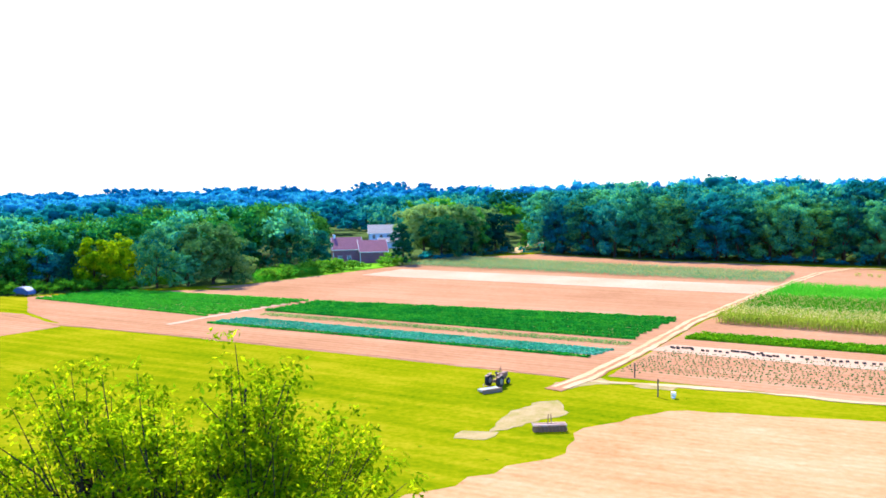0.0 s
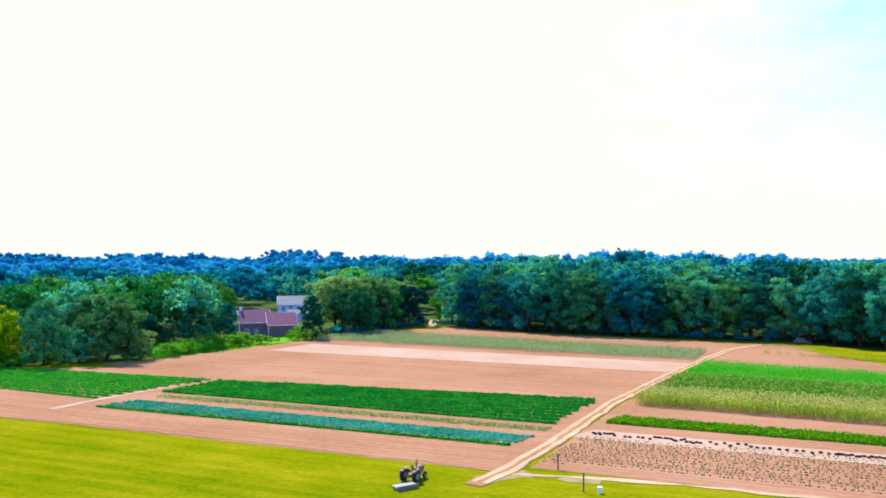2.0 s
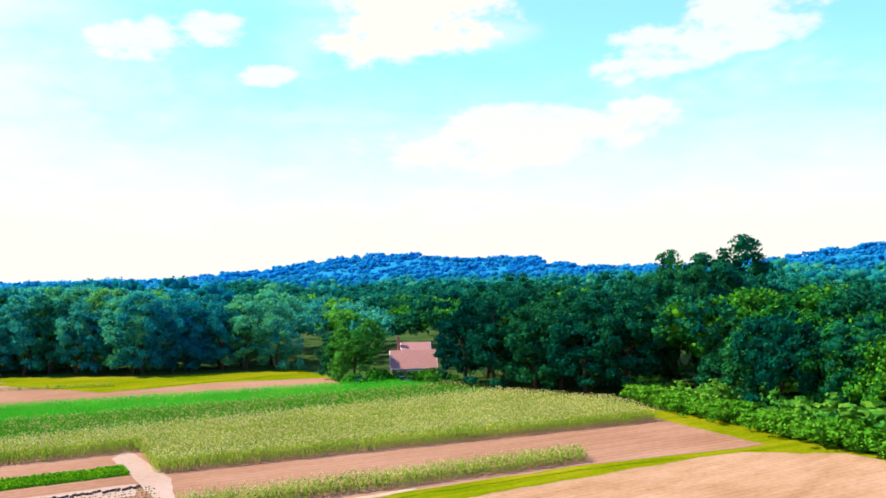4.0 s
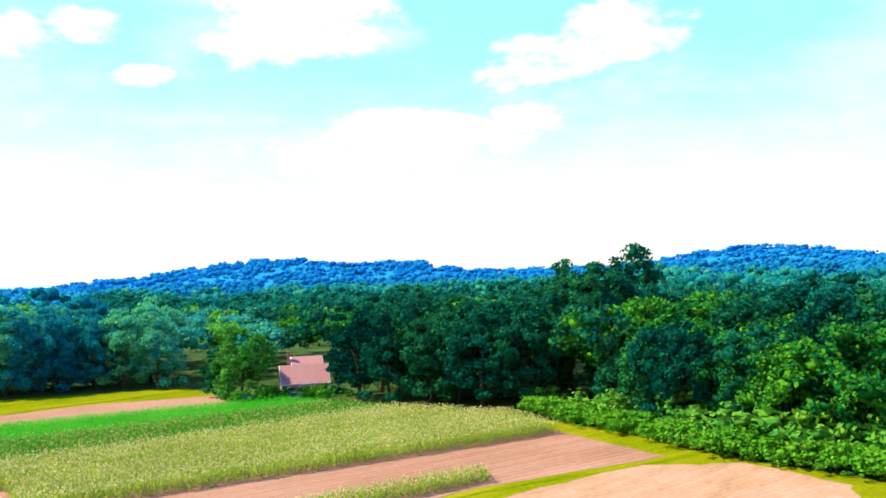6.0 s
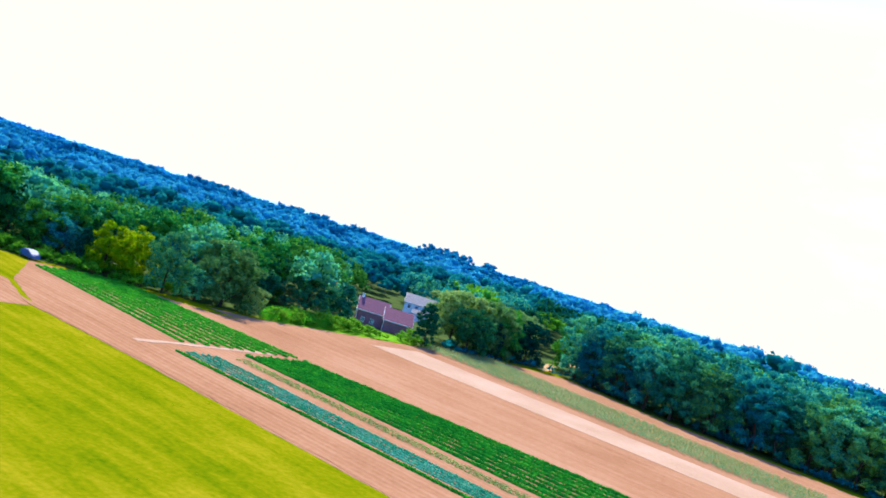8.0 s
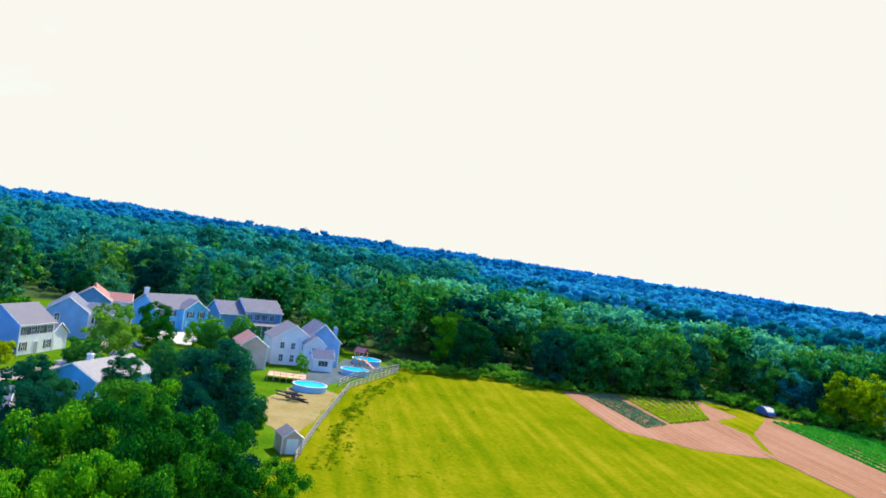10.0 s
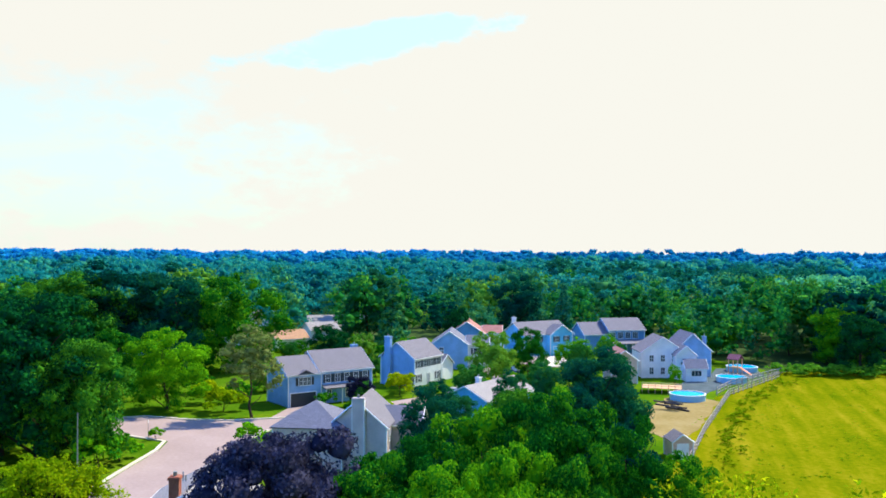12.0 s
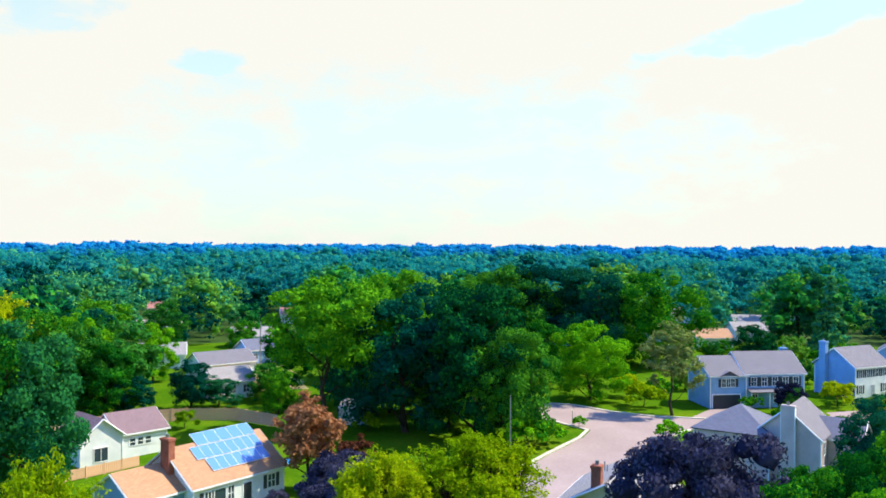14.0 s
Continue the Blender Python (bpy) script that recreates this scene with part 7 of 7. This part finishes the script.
for key, x, y, hh, sp, lab in [("n_dark", -172, -27, 21, 1.0, "tall green tree behind the street"), ("n_dark2", -179, -15, 23.5, 1.1, "tall green tree behind the street"), ("n_green", -175, 10, 21.5, 1.0, "tall green tree behind the street"),
                           ("n_dark", -159, 28, 11.5, 0.9, "green tree between two houses"), ("n_dark2", -217, 46, 21, 1.0, "tall dark green tree behind the houses"), ("n_dark", -197, 66, 12, 0.8, "green tree between two houses"),
                           ("n_dark2", -216, 88, 19, 1.0, "dark green tree behind the houses"), ("n_dark2", -85, 52, 14.0, 0.95, "dark green tree in a back garden"),
                           ("n_green2", -72, 40, 11.5, 1.0, "bushy green tree in a back garden"), ("n_dark", -141, 139, 13, 1.0, "green tree at the meadow corner"),
                           ("n_green", -152, 144, 14, 1.1, "green tree at the meadow corner"), ("n_dark2", -163, 152, 13, 1.0, "dark green tree at the meadow corner"), ("n_dark", -196, 135, 14, 1.1, "green tree behind the pools"), ("n_green", -178, 128, 10, 1.0, "green tree behind the pools"),
                           ("n_dark", -204, 118, 15, 1.0, "green tree behind the slate house"), ("n_green2", -167, 112, 9, 0.9, "green tree beside the white house"), ("n_dark2", -103, 36, 8, 0.9, "dark green tree beside the taupe house"), ("n_green", -108, 62, 6.5, 0.9, "green tree beside the blue house"),
                           ("n_dark", -76, -76, 20, 1.0, "dark green tree behind the white house"), ("n_yellow", -84, -82, 21, 1.0, "yellow-green tree behind the gardens"), ("n_dark2", -112, -84, 16, 1.1, "dark green tree among the gardens"),
                           ("n_green2", -108, -46, 7, 0.9, "green tree behind the shed"), ("n_dark", -150, -30, 19, 1.0, "tall green tree behind the maples"), ("n_dark2", -142, -44, 18, 1.0, "dark green tree behind the maples"), ("n_lime", -128, -14, 9, 0.9, "light green tree at the lawn's edge")]:
    tree(key, x, y, hh, lab, sp, group=GT)
for key, x, y, hh, rad, lab in [("n_purple", -52.0, 11.7, 12.9, 5.2, "dense purple-leaved plum tree"), ("n_green2", -49.1, 18.1, 11.2, 3.3, "bushy bright green garden tree"), ("n_green", -51.3, 22.6, 12.5, 3.6, "bushy bright green garden tree"),
                                ("n_green2", -53.1, 27.0, 13.6, 3.9, "bushy bright green garden tree"), ("n_green", -51.7, 30.9, 14.8, 4.0, "bushy bright green garden tree"), ("n_green2", -50.2, 34.0, 14.6, 3.4, "bushy bright green garden tree"),
                                ("n_green", -44.5, 22.0, 11.8, 3.2, "bushy bright green garden tree"), ("n_green", -45, 27.5, 12.6, 3.4, "bushy bright green garden tree"), ("n_green2", -43.5, 31.5, 12.4, 2.8, "bushy bright green garden tree"),
                                ("n_green2", -50.5, 38.5, 12.6, 3.2, "bushy bright green garden tree"), ("n_green", -51.0, 43.0, 9.6, 3.0, "bushy bright green garden tree"), ("n_dark2", -57.5, 41.5, 11.0, 3.4, "dark green tree in a back garden"), ("n_green", -57.5, 19.5, 9.5, 2.8, "bushy bright green garden tree"), ("n_dark2", -75.6, 28.5, 11.4, 3.4, "dark green tree beside the taupe house"), ("n_dark", -70, 36, 12.5, 4.0, "green tree in a back garden"), ("n_dark2", -72, 43, 11.5, 3.6, "dark green tree in a back garden")]:
    sized(key, x, y, hh, rad, lab, GT)
for key, x, y, hh, rad, lab in [("n_dark", -99, -73, 14.5, 4.5, "dark green tree behind the fence"), ("n_green", -106, -80, 15, 5.0, "green tree behind the fence"), ("n_dark2", -101, -66, 6.0, 3.0, "dark green tree behind the fence"),
                                ("n_dark2", -110, -57, 5.0, 3.0, "dark bushy tree behind the fence"), ("n_dark", -117, -52, 6.5, 3.2, "green tree among the gardens"), ("n_green2", -128, -80, 11, 4.0, "green tree among the gardens"), ("n_dark", -165, -100, 13, 5.0, "green tree among the gardens"), ("n_green", -172, -84, 8, 3.5, "green tree among the gardens")]:
    sized(key, x, y, hh, rad, lab, GT)
gs = np.random.default_rng(77)
BUILT = [(o.location.x, o.location.y) for o in list(scene.objects) if o.name.startswith(("house", "swimming_pool", "deck", "garden_shed", "log_pile", "play_set", "street_sign"))]
DRIVES = [[(-172, 73), (-164, 80), (-181, 90.5), (-185, 82)], [(-130.5, 18.6), (-133, 24), (-122, 21), (-121, 14.5)], [(-124, 64), (-103, 76), (-90, 64), (-100, 56)], [(-128, -8), (-128, 22), (-113, 16), (-113, -8)], [(-88, 66), (-98, 78), (-128, 92), (-112, 72)]]
count = 0
while count < 70:
    x, y = gs.uniform(-205, -78), gs.uniform(-8, 112)
    p = np.array([[x, y]])
    if inside(p, ROAD)[0] or not inside(p, GARDEN)[0] or any(inside(p, q)[0] for q in DRIVES) or min(math.hypot(x - a, y - b) for a, b in BUILT) < 8.5 or abs(x + 84) + abs(y - 10) < 14:
        continue
    key = ["shrub", "shrub", "n_small", "n_small", "shrub_gold", "n_lime"][gs.integers(6)]
    tree(key, x, y, gs.uniform(2.0, 4.2) if key.startswith("shrub") else gs.uniform(4.0, 7.0), "leafy green shrub growing in a garden" if key.startswith("shrub") else "small green garden tree between the houses", gs.uniform(0.9, 1.3), group="garden shrubs", name="shrub")
    count += 1

# the leafy suburb beyond
HOMES = [(o.location.x, o.location.y) for o in list(scene.objects) if o.name.startswith("house")]
g2 = np.random.default_rng(61)
c = np.arange(-420, 60, 15.0)
X, Y = np.meshgrid(c, np.arange(-330, 170, 15.0))
P = np.stack([X.ravel(), Y.ravel()], 1) + g2.uniform(-4, 4, (X.size, 2))
eye = np.array([10.0, 7.5])
D = P - eye
r, az = np.hypot(*D.T), np.degrees(np.arctan2(D[:, 0], D[:, 1]))
start = np.select([az > -58, az > -72, az > -82, az > -88, az > -101, az > -112], [205, 212, 215, 175, 165, 128], 125)
keep = (r > start) & (az < -45) & (az > -165) & ~inside(P, ROAD) & ~inside(P, FARM) & (r < 430)
for hx, hy in HOMES:
    to = np.array([hx, hy]) - eye
    L = np.hypot(*to)
    t = (D @ to) / L
    off = np.abs(D[:, 0] * to[1] - D[:, 1] * to[0]) / L
    keep &= ~((off < (10.0 if L < 180 else 7.5)) & (t > L - (42 if L < 180 else 62)) & (t < L + 9))
P = P[keep]
az, r = az[keep], r[keep]
hh = 8.5 + 13.0 * g2.random(len(P)) ** 1.3 + np.clip((r - 200) / 200, 0, 1) * 4
SUB = [crown(np.random.default_rng(230 + i), 1.0, [0.5, 0.42, 0.56, 0.48, 0.38][i], [0.12, 0.05, 0.2, 0.1, 0.05][i], 30, 34, 0.028, fat=1.0, coarse=True, core=0.5) for i in range(5)]
kinds = g2.random(len(P))
# beyond about 225 m bluer foliage stands in for haze
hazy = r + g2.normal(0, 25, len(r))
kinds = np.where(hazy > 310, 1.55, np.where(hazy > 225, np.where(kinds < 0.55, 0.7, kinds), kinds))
for lo, hi, mat, what in ((0, 0.42, "leaf_green", "green"), (0.42, 0.62, "leaf_dark", "dark green"), (0.62, 0.74, "leaf_wood", "blue-green"), (1.5, 1.6, "leaf_teal_haze", "haze-tinted distant"), (0.74, 0.82, "leaf_green", "green"), (0.82, 1.01, "leaf_lime", "light green")):
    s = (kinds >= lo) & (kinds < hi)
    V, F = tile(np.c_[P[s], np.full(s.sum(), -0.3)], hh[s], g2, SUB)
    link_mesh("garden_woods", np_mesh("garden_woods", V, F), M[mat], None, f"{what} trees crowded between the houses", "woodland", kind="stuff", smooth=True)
tree("spruce", -206, 51, 20, "tall dark spruce behind the houses", 1.2, group=GT)
tree("spruce", -200, 96, 18, "tall dark spruce behind the houses", 1.1, group=GT)
tree("n_dark", -176, -20, 22.5, "tall green tree behind the street", 1.0, group=GT)
tree("n_dark2", -176, -3, 23, "tall green tree behind the street", 1.0, group=GT)
tree("n_vase", -126, -32, 21.8, "tall light green tree behind the maples", 0.8, group=GT)
